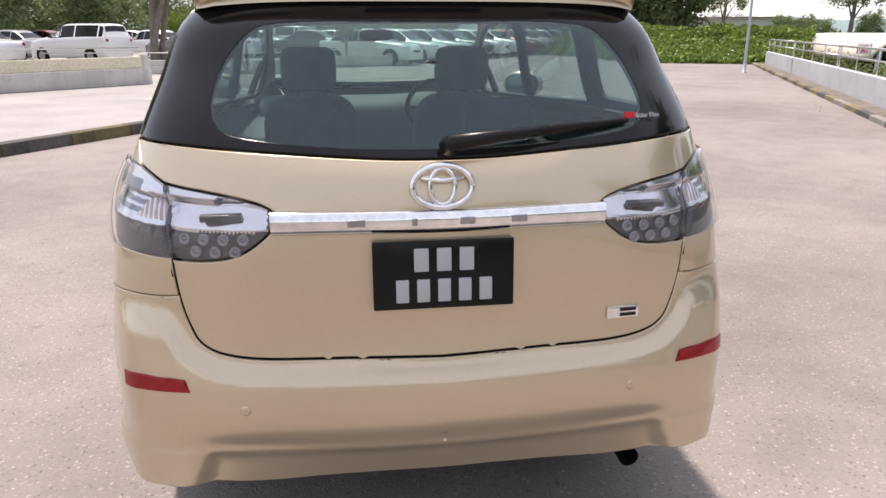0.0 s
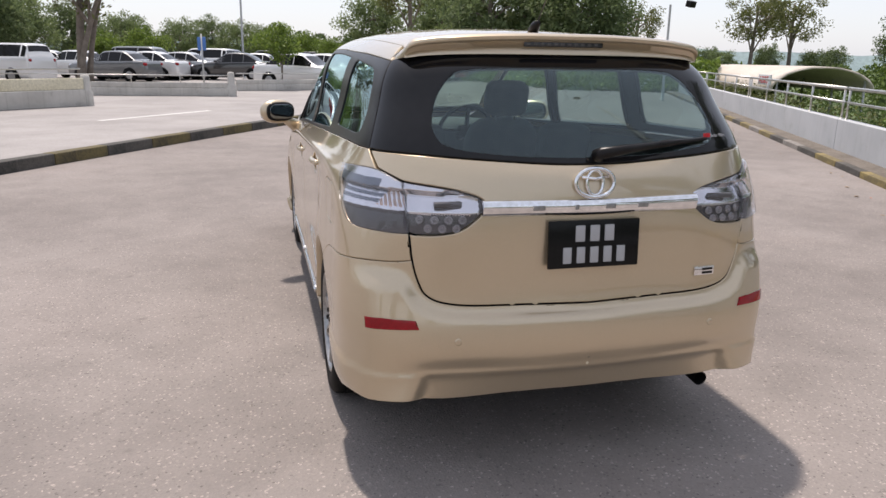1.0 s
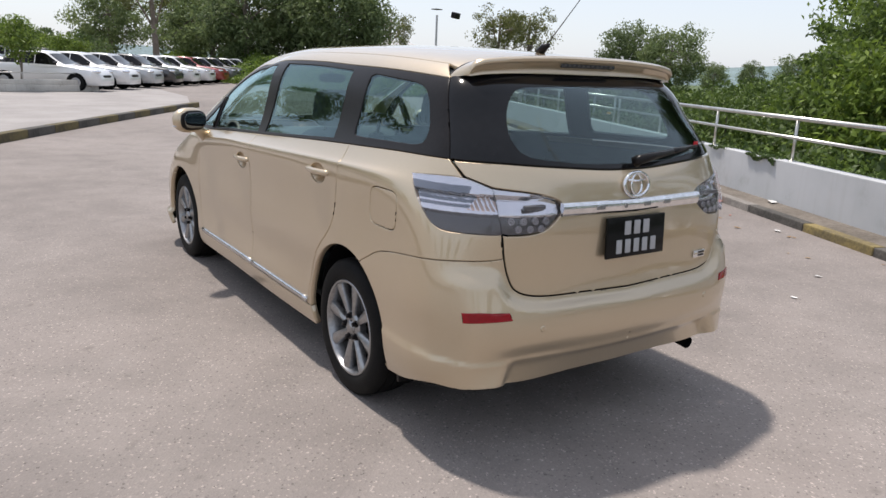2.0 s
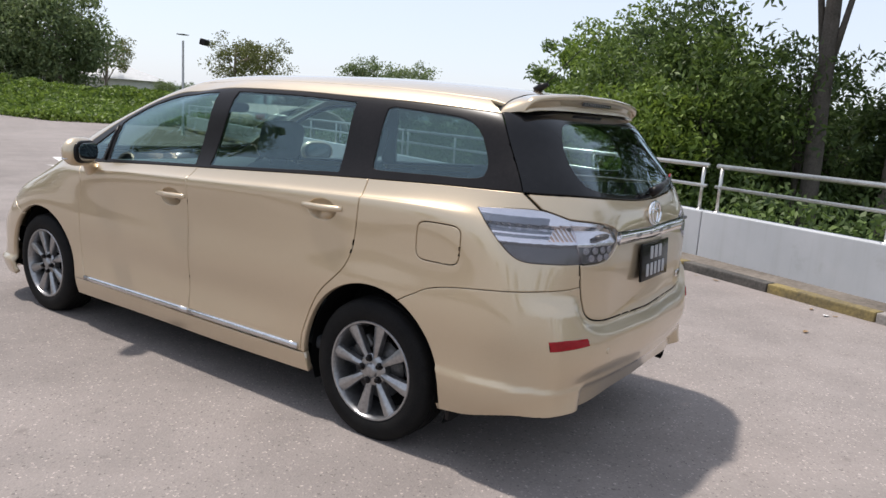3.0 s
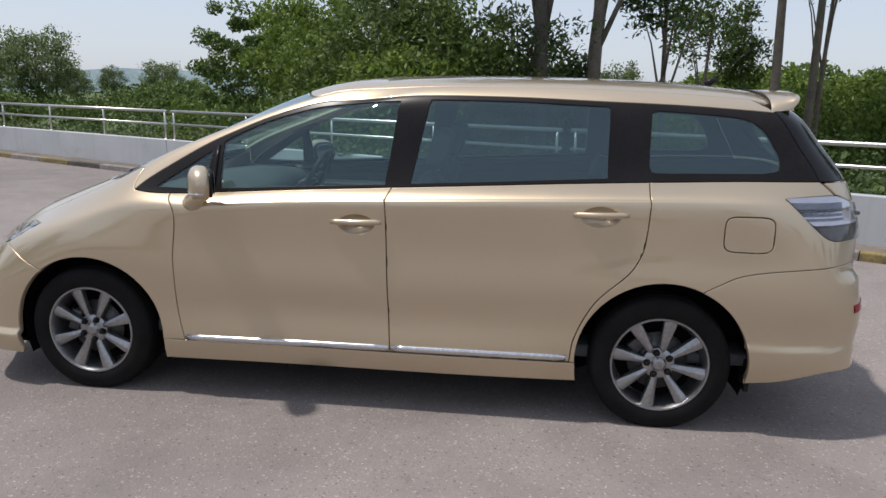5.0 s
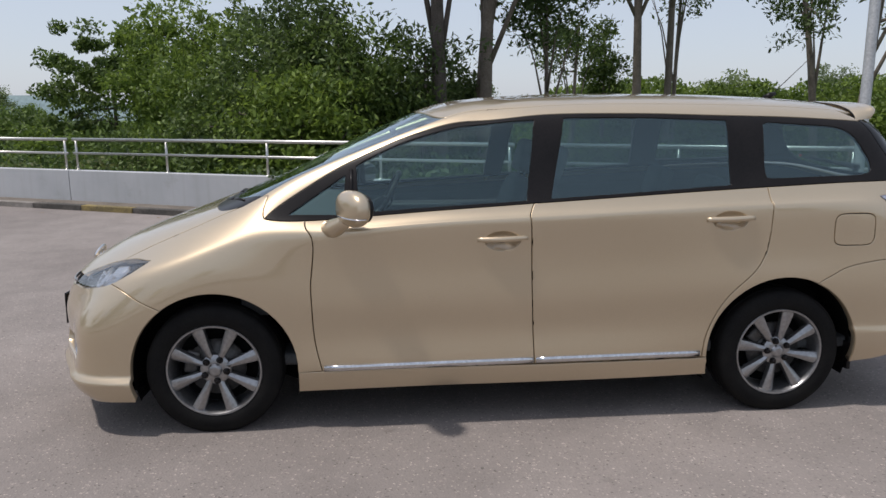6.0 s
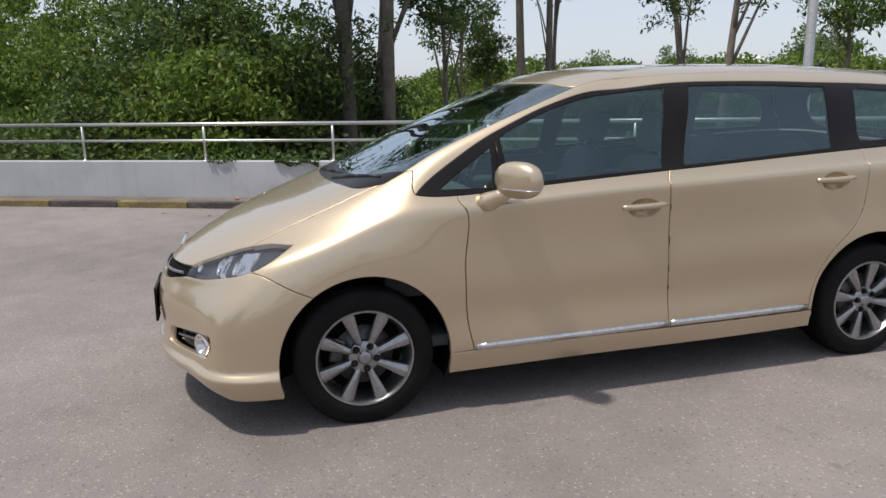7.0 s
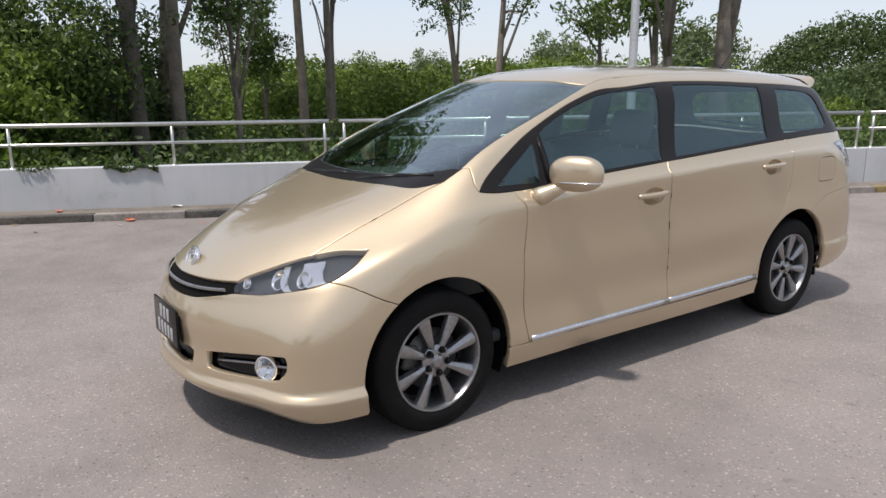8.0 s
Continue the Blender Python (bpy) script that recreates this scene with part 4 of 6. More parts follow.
panel("rear_bumper", [AT(15, 0), FOOT(NEAR(.78, -.36, .25))] + arch_b + BUMPER_EDGE[::-1][1:] + TAILGATE_SIDE[::-1][6:], M_PAINT, car, gap=.0008, depth=.04, dish=rear_form, step=.013, warp=rear_foot)
panel("windscreen", SCREEN_LOW + SCREEN_SIDE[1:] + [AT(3, 8.97), AT(2, 8.97), AT(1, 8.97), AT(0, 8.97)], M_GLASS_FRONT, car, lift=-.004, gap=-.002, depth=.004)
panel("roof", [AT(0, 8.99), AT(1, 8.99), AT(2, 8.99), AT(3, 8.99)] + RAIL_TOP + [AT(11.6, 9.5), AT(12, 9.36), AT(13.5, 9.36), AT(15, 9.36), AT(15, 12)] + [AT(c, 12) for c in range(14, -1, -1)], M_PAINT, car, gap=.001)
tailgate = panel("tailgate", GLASS_LOW + TAILGATE_SIDE + LAMP_IN[1:] + [NEAR(.689, -.687, 1.094), NEAR(.697, -.655, 1.12)], M_PAINT, car, gap=.0055, depth=.03)
# dark tube added in the gap, standing in for the shade there
bm = bmesh.new()
line = dense(TAILGATE_SIDE, .012)[:-1]
half = SKIN.place(line) - SKIN.out(line) * .0085
tube(bm, [(-q[0], q[1], q[2] + .003) for q in half[:0:-1]] + [(q[0], q[1], q[2] + .003) for q in half], .0042, 8)
part("tailgate_gap_fill", bm, M_DARK, car, "dark strip that fills the tailgate gap")
clear = bend([TAIL(0, 1.138), TAIL(.3, 1.150), TAIL(.46, 1.172), TAIL(.505, 1.205), TAIL(.508, 1.26), TAIL(.48, 1.33), TAIL(.42, 1.395), TAIL(.36, 1.412), TAIL(.2, 1.418), TAIL(0, 1.42)])
rear_frit = [AT(15, 9.4), AT(13, 9.4), AT(12, 9.4)] + SEAM_D + GLASS_LOW[1:]
panel("rear_window_border", rear_frit, M_BLACK, car, holes=[clear], lift=-.001, gap=.0012, depth=.012, label="black border of the rear window")
panel("rear_window", clear, M_GLASS_REAR, car, lift=-.002, gap=-.003, depth=.003)



def lamp_form(p):
    """Bright fins that lean back to face the sky."""
    if .968 < p[2] < 1.036:
        return .006 - .022 * (p[2] - .968) / .068
    return .004 if p[2] > 1.036 else 0.0


def outer_shade(p):
    """Smoked foot, a bright line, ribbed amber beside clear fins, a silver brow with a blue-grey flank."""
    if p[2] < .974:
        return 0
    # flank of the brow: its reflection painted as blue-grey under a silver line
    if p[2] > 1.036 and p[1] > -.72:
        return 3 if p[2] < 1.066 else 1
    if p[2] < .984 or p[2] > 1.040:
        return 1
    if p[1] < -.73:
        return 2 if (p[0] * 75) % 1 < .62 and p[2] < 1.030 else 1
    return 1 if (p[2] - .984) % .017 < .006 else 3


lamp_shade = lambda p: 1 if (p[2] > .966 and p[0] > .39) else 0  # noqa: E731
for where, s in (("left", -1), ("right", 1)):
    panel("front_wing", fender, M_PAINT, car, where, depth=.03)
    panel("roof_rail", rail, M_PAINT, car, where, gap=.001)
    panel("side_skirt", skirt, M_PAINT, car, where, depth=.03)
    fd = panel("front_door", front_door, M_PAINT, car, where, holes=[bowls["front"]])
    rd = panel("rear_door", rear_door, M_PAINT, car, where, holes=[bowls["rear"]])
    qp = panel("rear_quarter_panel", quarter, M_PAINT, car, where, holes=[fuel] if s < 0 else [], depth=.03)
    if s < 0:
        panel("fuel_flap", fuel, M_PAINT, qp, where)
    panel("window_trim", dlo, M_TRIM, car, where, holes=list(glass.values()), lift=-.001, gap=.0012, depth=.02, label="black window frame and pillar trim")
    for k, o in glass.items():
        panel(k, o, M_GLASS_DARK if k in ("rear_glass", "quarter_glass") else M_GLASS, car, where, lift=-.006, gap=-.004, depth=.003)
    for door, key in ((fd, "front"), (rd, "rear")):
        y, z = BOWL[key]
        panel("handle_bowl", bowls[key], M_PAINT, door, where, gap=-.002, step=.012, dish=lambda p, y=y, z=z: -.004 - .034 * max(0, 1 - ((p[1] - y) / .084) ** 2 - ((p[2] - z) / .046) ** 2) ** .7)
        bm = bmesh.new()
        h = float(SKIN.place(SIDE(y, z))[0][0]) + .006
        pts = [(s * (h - .007 + .016 * math.sin(math.pi * min(1, max(0, k / 10 * 1.15 - .06)))), y - .118 + .236 * k / 10, z + .008 + .006 * (1 - k / 10)) for k in range(11)]
        vs = tube(bm, pts, [.010, .0125, .0135, .014, .014, .014, .014, .0138, .0135, .013, .011], 12)
        part("door_handle", bm, M_PAINT, door)
        # bright strip along the foot of the door
        bm = bmesh.new()
        y0, y1 = {"front": (2.235, 1.244), "rear": (1.232, .425)}[key]
        rows = []
        for k in range(15):
            yy = y0 + (y1 - y0) * k / 14
            zz = .316 + .013 * (2.24 - yy) / 1.8
            p, q = (float(SKIN.place(SIDE(yy, zz + d))[0][0]) for d in (-.014, .014))
            rows.append([(s * (p + .000), yy, zz - .015), (s * (p + .010), yy, zz - .011), (s * (q + .012), yy, zz + .006), (s * (q + .006), yy, zz + .015), (s * (q - .004), yy, zz + .016)])
        loft(bm, rows)
        part("chrome_strip", bm, M_STRIP, door, "satin chrome strip along the door foot")
    # tail lamps: lens over silver and smoked grey inside
    for name, o in (("outer_tail_lamp", LAMP_OUT_TOP + LAMP_OUT_LOW[1:]), ("inner_tail_lamp", LAMP_IN)):
        up = .009 if name[0] == "o" else 0.0
        lens = panel(name, o, M_LENS_SMOKE, car, where, lift=.004 + up, depth=.012 + up, label="clear tail lamp lens over silver reflectors")
        if name[0] == "o":
            panel("reflector", o, [M_LAMP_SMOKE, M_LAMP_SILVER, M_AMBER, M_LAMP_BLUE], lens, where, lift=-.012 + up, gap=-.002, step=.005, dish=lamp_form, shade=outer_shade)
        else:
            panel("reflector", o, [M_LAMP_SMOKE, M_LAMP_SILVER], lens, where, lift=-.012 + up, gap=-.002, step=.008, dish=lamp_form, shade=lamp_shade)
            bm = bmesh.new()
            box(bm, (s * .445, -.874, .001), (s * .535, -.850, .017), .004, Matrix.Translation((0, .012, .990)))
            part("light_bar", bm, M_LAMP_SMOKE, lens)
        for k in range(7 if name[0] == "i" else 4):
            bm = bmesh.new()
            if name[0] == "i":
                p = TAIL(.445 + .045 * (k % 4) + .02 * (k // 4), .950 - .028 * (k // 4))
            else:
                p = NEAR(.68 + .035 * (k % 2), -.76 + .06 * (k % 2), .950 - .025 * (k // 2))
            c, n = SKIN.place(p)[0], SKIN.out(p)[0]
            c = Vector((s * c[0], c[1], c[2])) - .010 * Vector((s * n[0], n[1], n[2]))
            q = Vector((s * n[0], n[1], n[2])).to_track_quat("Z", "Y").to_matrix().to_4x4()
            rr = lathe(bm, [(0, .014), (.006, .012), (.006, .009), (0, .007), (.004, .004), (.006, .001)], "z", 14)
            bmesh.ops.transform(bm, matrix=Matrix.Translation(c) @ q, verts=[v for r in rr for v in r])
            part("led_ring", bm, M_LED, lens)
    # head lamp: clear lens over a dark bowl with bright reflectors
    lamp = LAMP_TOP + LAMP_TIP[1:] + LAMP_LOW[1:]
    lens = panel("head_lamp", lamp, M_LENS, car, where, lift=.002, depth=.012, label="clear head lamp lens over a dark housing")
    panel("housing", lamp, M_LAMP_DARK, lens, where, lift=-.040, gap=-.012, step=.02)
    for h, y, z, r in ((.412, 3.429, .701, .020), (.520, 3.335, .728, .040), (.605, 3.268, .735, .034)):
        bm = bmesh.new()
        rr = lathe(bm, [(-.032, .0005), (-.030, r * .35), (-.022, r * .65), (-.010, r * .9), (0, r), (-.002, r + .003)], "z", 28)
        p = NEAR(h, y, z)
        c, n = SKIN.place(p)[0], SKIN.out(p)[0]
        d = (Vector((s * n[0], n[1], n[2])) + Vector((0, .7, 0))).normalized()
        bmesh.ops.transform(bm, matrix=Matrix.Translation((s * (c[0] - .019 * n[0]), c[1] - .019 * n[1], c[2] - .019 * n[2])) @ d.to_track_quat("Z", "Y").to_matrix().to_4x4(), verts=[v for q in rr for v in q])
        part("reflector_bowl", bm, M_CHROME, lens, "bright reflector bowl")
    for rim_pts in (((.483, 3.291, .771), (.507, 3.270, .774), (.601, 3.317, .693), (.578, 3.340, .684)), ((.540, 3.230, .786), (.603, 3.160, .797), (.697, 3.206, .730), (.645, 3.272, .709))):
        panel("bright_insert", [NEAR(*q) for q in rim_pts], M_LAMP_SILVER, lens, where, lift=-.022, gap=.001, depth=.03, step=.02)
    # fog lamp in its dark recess
    rec = panel("fog_lamp_recess", fog_hole, M_BLACK, car, where, lift=-.045, gap=-.012, step=.02)
    bm = bmesh.new()
    tube(bm, [(s * q[0], q[1] - .032, q[2]) for q in (SKIN.place(NOSE(.345 + .033 * k, .372 + .0028 * k))[0] for k in range(11))], .0055, 8)
    part("trim_bar", bm, M_ALLOY, rec, "thin silver bar")
    p = SKIN.place(NOSE(.588, .383))[0]
    bm = bmesh.new()
    rr = lathe(bm, [(-.034, .001), (-.03, .02), (-.02, .034), (0, .040), (.008, .046), (.004, .052), (-.02, .054)], "y", 28)
    bmesh.ops.transform(bm, matrix=Matrix.Translation((s * p[0], p[1] - .012, p[2])) @ Matrix.Rotation(-s * .55, 4, "Z"), verts=bm.verts)
    fl = part("fog_lamp", bm, M_CHROME, car, "round fog lamp with a chrome ring")
    bm = bmesh.new()
    rr = lathe(bm, [(.004, .041), (.010, .03), (.013, .015), (.014, .001)], "y", 28)
    bmesh.ops.transform(bm, matrix=Matrix.Translation((s * p[0], p[1] - .012, p[2])) @ Matrix.Rotation(-s * .55, 4, "Z"), verts=bm.verts)
    part("lens", bm, M_LENS, fl)
    # reflector in the rear bumper
    strip = [NEAR(.728, -.768, .620), NEAR(.68, -.80, .623), TAIL(.590, .622), TAIL(.580, .594), NEAR(.68, -.80, .588), NEAR(.722, -.772, .586)]
    panel("rear_reflector", strip, M_REFLECTOR, car, where, lift=.004, gap=.0, depth=.03, step=.02, dish=rear_form, label="red reflector strip")
    # wing mirror, its outer end swept back
    mc, mr = Vector((s * .920, 2.078, 1.080)), Matrix.Rotation(-s * .48, 3, "Z")
    bm = bmesh.new()
    soft_box(bm, mc, (.248, .108, .160), 2.4, 16, 32, mr)
    mirror = part("wing_mirror", bm, M_PAINT, car)
    bm = bmesh.new()
    soft_box(bm, mc + mr @ Vector((0, -.040, .001)), (.206, .034, .128), 2.8, 12, 32, mr)
    part("mirror_rim", bm, M_TRIM, mirror, "black rim round the mirror glass")
    bm = bmesh.new()
    soft_box(bm, mc + mr @ Vector((0, -.0575, .002)), (.176, .006, .104), 3.0, 8, 28, mr)
    part("mirror_glass", bm, M_MIRROR, mirror, "mirror glass in a black rim")
    bm = bmesh.new()
    soft_box(bm, mc + mr @ Vector((s * .010, .008, -.036)), (.224, .097, .014), 2.4, 8, 28, mr)
    part("turn_lamp", bm, M_LAMP_SILVER, mirror)
    bm = bmesh.new()
    tube(bm, [(s * .772, 2.19, .962), (s * .800, 2.165, .978), (s * .835, 2.13, 1.002), (s * .87, 2.10, 1.03)], [.048, .044, .034, .030], 16)
    part("mirror_foot", bm, M_PAINT, mirror)
    # door mirror patch and pillar rubber
    bm = bmesh.new()
    tube(bm, [Vector((s * v[0], v[1], v[2])) for v in (SKIN.place(SIDE(2.09, z))[0] + (.002, 0, 0) for z in (1.03, 1.1, 1.17, 1.23))], .008, 8)
    part("window_bar", bm, M_TRIM, car)

# spoiler that carries the roof on past a seam, with the high brake lamp
EDGE_F = [(0, -.425, 1.536), (.15, -.425, 1.534), (.28, -.425, 1.5285), (.40, -.424, 1.5175), (.49, -.422, 1.4985), (.525, -.420, 1.4865), (.552, -.418, 1.472), (.574, -.416, 1.455), (.586, -.414, 1.438)]
EDGE_R = [(0, -.593, 1.534), (.15, -.592, 1.5335), (.29, -.584, 1.529), (.41, -.572, 1.522), (.505, -.554, 1.512), (.540, -.543, 1.502), (.556, -.532, 1.487), (.561, -.518, 1.466), (.562, -.504, 1.447)]
EDGE_B = [(0, -.560, 1.464), (.15, -.560, 1.464), (.29, -.554, 1.463), (.41, -.545, 1.460), (.503, -.530, 1.454), (.531, -.524, 1.450), (.545, -.520, 1.448), (.554, -.518, 1.447), (.560, -.516, 1.446)]


def both(rows):
    """A half edge made whole across the middle, smooth."""
    h = bend(rows, 4)
    return [np.array((-q[0], q[1], q[2])) for q in h[:0:-1]] + h


bm = bmesh.new()
rings = []
for f, r, b in zip(both(EDGE_F), both(EDGE_R), both(EDGE_B)):
    e = float(min(1.0, max(.02, (r[2] - b[2]) / .055)))
    mid = (f + r) / 2 + (0, 0, .004 * (1 - (f[0] / .6) ** 2))
    rings.append([f - (0, .01, .012), f - (0, 0, .0015), f - (0, .003, 0), f * .75 + r * .25 + (0, 0, .002), mid, f * .2 + r * .8 + (0, 0, .002), r + (0, .022 * e, .002 * e), r + (0, .007 * e, -.002 * e), r + (0, 0, -.008 * e), r + (0, .001, -.017 * e), r + (0, .008 * e, -.024 * e),
                  r * .6 + b * .4 + (0, .016 * e, 0), r * .3 + b * .7 + (0, .018 * e, 0), b + (0, 0, .004 * e), b, b * (.97, 0, 1) + (0, -.455, .002)])
loft(bm, [[tuple(q) for q in r] for r in rings])
spoiler = part("spoiler", bm, M_PAINT, car, "roof-edge spoiler", smooth=55)
# thin dark strip added over the skin to draw the seam
bm = bmesh.new()
loft(bm, [[tuple(f + (0, .0035, -.004)), tuple(f + (0, .0035, .0012)), tuple(f + (0, -.0015, .0012)), tuple(f + (0, -.0015, -.004))] for f in both(EDGE_F)[3:-3]])
part("spoiler_seam_strip", bm, M_TRIM, spoiler, smooth=False)
bm = bmesh.new()
box(bm, (-.150, -.5665, 1.490), (.150, -.540, 1.510), .006)
lampbar = part("brake_lamp", bm, M_LAMP_DARK, spoiler, "smoked high brake lamp")
for k in range(11):
    bm = bmesh.new()
    box(bm, (-.134 + .0255 * k - .007, -.5685, 1.496), (-.134 + .0255 * k + .007, -.5655, 1.504), .001)
    part("brake_led", bm, M_LAMP_SMOKE, lampbar, smooth=False)
bm = bmesh.new()
tube(bm, [(0, -.25, 1.553), (0, -.28, 1.575), (0, -.31, 1.585)], [.022, .018, .008], 10)
tube(bm, [(0, -.29, 1.58), (0, -.52, 1.80)], [.0028, .0015], 6)
part("antenna", bm, M_TRIM, car, "short black whip antenna")

# chrome bar, emblem, plates, badge
bm = bmesh.new()
rows = []
for k in range(25):
    x = -.382 + .764 * k / 24
    t = x / .382
    p = SKIN.place(TAIL(abs(x), .983))[0]
    zc = .981 + .004 * t * t
    rows.append([(x, p[1] + .004, zc - .027), (x, p[1] - .010, zc - .023), (x, p[1] - .013, zc - .005), (x, p[1] - .016, zc + .004), (x, p[1] - .012, zc + .023), (x, p[1] + .004, zc + .027)])
loft(bm, rows)
bar = part("chrome_bar", bm, M_CHROME, tailgate, "chrome bar across the tailgate", smooth=85)
# grey in place of chrome: the marks' dark reflections put into the colour
for x, w in ((-.195, .040), (-.065, .012), (.055, .034), (.175, .036)):
    bm = bmesh.new()
    front = float(SKIN.place(TAIL(abs(x), .983))[0][1])
    box(bm, (x - w / 2, front - .0185, .977), (x + w / 2, front - .008, .993), .0015)
    part("raised_mark", bm, M_ALLOY, bar, "raised grey mark")


def emblem(parent, centre, facing, wide):
    """A plain oval badge: a chrome ring round a chrome boss."""
    m = Matrix.Translation(centre) @ Vector(facing).to_track_quat("Z", "Y").to_matrix().to_4x4()
    bm = bmesh.new()
    for a, b, r in ((wide, wide * .69, .0075), (wide * .42, wide * .60, .006)):
        pts = [Vector((a * math.cos(q), b * math.sin(q), .006)) for q in (2 * math.pi * k / 32 for k in range(33))]
        tube(bm, pts, r, 8, False)
    tube(bm, [(-wide * .7, wide * .28, .006), (0, wide * .18, .007), (wide * .7, wide * .28, .006)], .006, 8)
    bmesh.ops.transform(bm, matrix=m, verts=bm.verts)
    return part("emblem", bm, M_CHROME, parent, "oval chrome badge")


def number_plate(parent, centre, facing, w, h):
    """A black plate with two rows of plain grey bars."""
    m = Matrix.Translation(centre) @ Vector(facing).to_track_quat("Z", "Y").to_matrix().to_4x4()
    bm = bmesh.new()
    box(bm, (-w / 2, -h / 2, 0), (w / 2, h / 2, .012), .004, m)
    plate = part("number_plate", bm, M_PLATE, parent, "black number plate with grey characters", smooth=40)
    for row, n, cw in ((1, 3, .034), (-1, 5, .030)):
        for k in range(n):
            x = (k - (n - 1) / 2) * (cw + .018)
            bm = bmesh.new()
            box(bm, (x - cw / 2, row * h * .225 - h * .17, .011), (x + cw / 2, row * h * .225 + h * .17, .0145), .003, m)
            part("plate_bar", bm, M_PLATE_BAR, plate, smooth=40)
    return plate


emblem(tailgate, (0, float(SKIN.place(TAIL(0, 1.06))[0][1]) - .004, 1.06), (0, -1, .12), .068)
emblem(car, (0, float(SKIN.place(NOSE(0, .735))[0][1]) + .006, .735), (0, .9, .45), .062)
number_plate(tailgate, (0, -.893, .861), (0, -1, .06), .325, .160)
number_plate(car, (0, float(SKIN.place(NOSE(0, .47))[0][1]) + .004, .47), (0, 1, .02), .345, .165)
bm = bmesh.new()
p = SKIN.place(TAIL(.445, .735))[0]
m = Matrix.Translation((.445, p[1] - .002, .735)) @ Matrix.Rotation(.10, 4, "Z")
box(bm, (-.042, -.004, -.016), (.042, .002, .016), .002, m)
badge = part("badge", bm, M_CHROME, tailgate, smooth=40)
bm = bmesh.new()
for z in (.006, -.007):
    box(bm, (-.008, -.0052, z - .004), (.034, -.003, z + .004), 0, m)
part("badge_bars", bm, M_TRIM, badge, smooth=False)
# bar in the grille
bm = bmesh.new()
rows = []
for k in range(21):
    x = -.36 + .72 * k / 20
    a = abs(x)
    p = SKIN.place(NOSE(a, .648 + .07 * a * a))[0]
    z = .650 + .10 * a * a
    rows.append([(x, p[1] - .014, z - .007), (x, p[1] - .005, z - .004), (x, p[1] - .005, z + .004), (x, p[1] - .014, z + .007)])
loft(bm, rows)
part("grille_bar", bm, M_ALLOY, car, smooth=40)
panel("lower_intake", mouth, M_TRIM, car, lift=-.05, gap=-.012)
# parking sensors and exhaust
for x in (-.46, .46):
    p = TAIL(abs(x), .555)
    c, n = SKIN.place(p)[0], SKIN.out(p)[0]
    c = c + n * rear_form(c)
    bm = bmesh.new()
    lathe(bm, [(-.004, .0125), (.0015, .0120), (.0025, .009), (.0025, .001)], "z", 20)
    sg = 1 if x > 0 else -1
    bmesh.ops.transform(bm, matrix=Matrix.Translation((sg * c[0], c[1], c[2])) @ Vector((sg * n[0], n[1], n[2])).to_track_quat("Z", "Y").to_matrix().to_4x4(), verts=bm.verts)
    part("parking_sensor", bm, M_PAINT, car)
bm = bmesh.new()
tube(bm, [(.50, -.30, .31), (.505, -.55, .31), (.51, -.74, .302), (.512, -.83, .292)], [.026, .026, .027, .027], 16, False)
tube(bm, [(.512, -.83, .292), (.51, -.74, .302), (.505, -.6, .31)], [.022, .022, .022], 16, False)
part("exhaust_pipe", bm, M_DARK, car, "sooty exhaust tip")


def wiper(base, tip, out, name):
    bm = bmesh.new()
    a, b, o = Vector(base), Vector(tip), Vector(out).normalized()
    tube(bm, [a, a + o * .020, a.lerp(b, .25) + o * .024, a.lerp(b, .62) + o * .020], [.024, .020, .015, .011], 10)
    bl = a.lerp(b, .16) + o * .012
    tube(bm, [bl, bl.lerp(b, .5) + o * .016, b + o * .008], [.008, .013, .006], 8)
    part(name, bm, M_TRIM, car, "black wiper arm and blade")


wiper((.02, -.845, 1.145), (.46, -.775, 1.185), (0, -1, .5), "rear_wiper")
wiper((.30, 2.745, 1.015), (-.26, 2.685, 1.045), (0, .6, 1), "front_wiper")
wiper((-.16, 2.745, 1.015), (-.57, 2.60, 1.075), (0, .6, 1), "front_wiper")
def letters(name, text, size, depth, material, parent):
    """Raised lettering as one mesh under its thing."""
    cu = bpy.data.curves.new(name, "FONT")
    cu.body, cu.size, cu.extrude = text, size, depth
    txt = bpy.data.objects.new(name, cu)
    scene.collection.objects.link(txt)
    bpy.context.view_layer.update()
    me = bpy.data.meshes.new_from_object(txt)
    bpy.data.objects.remove(txt)
    me.materials.append(material)
    ob = new(name, me)
    ob.parent = parent
    return ob


# small print on the rear glass
bm = bmesh.new()
box(bm, (.455, -.772, 1.192), (.482, -.7705, 1.206), 0)
film_mark = part("film_sticker", bm, M_RED, car, "small red sticker with white print", smooth=False)
wo = letters("words", "Solar Film", .017, .0004, M_PLATE_BAR, film_mark)
wo.matrix_basis = pose(.486, -.772, 1.193, 62, 0, 14)


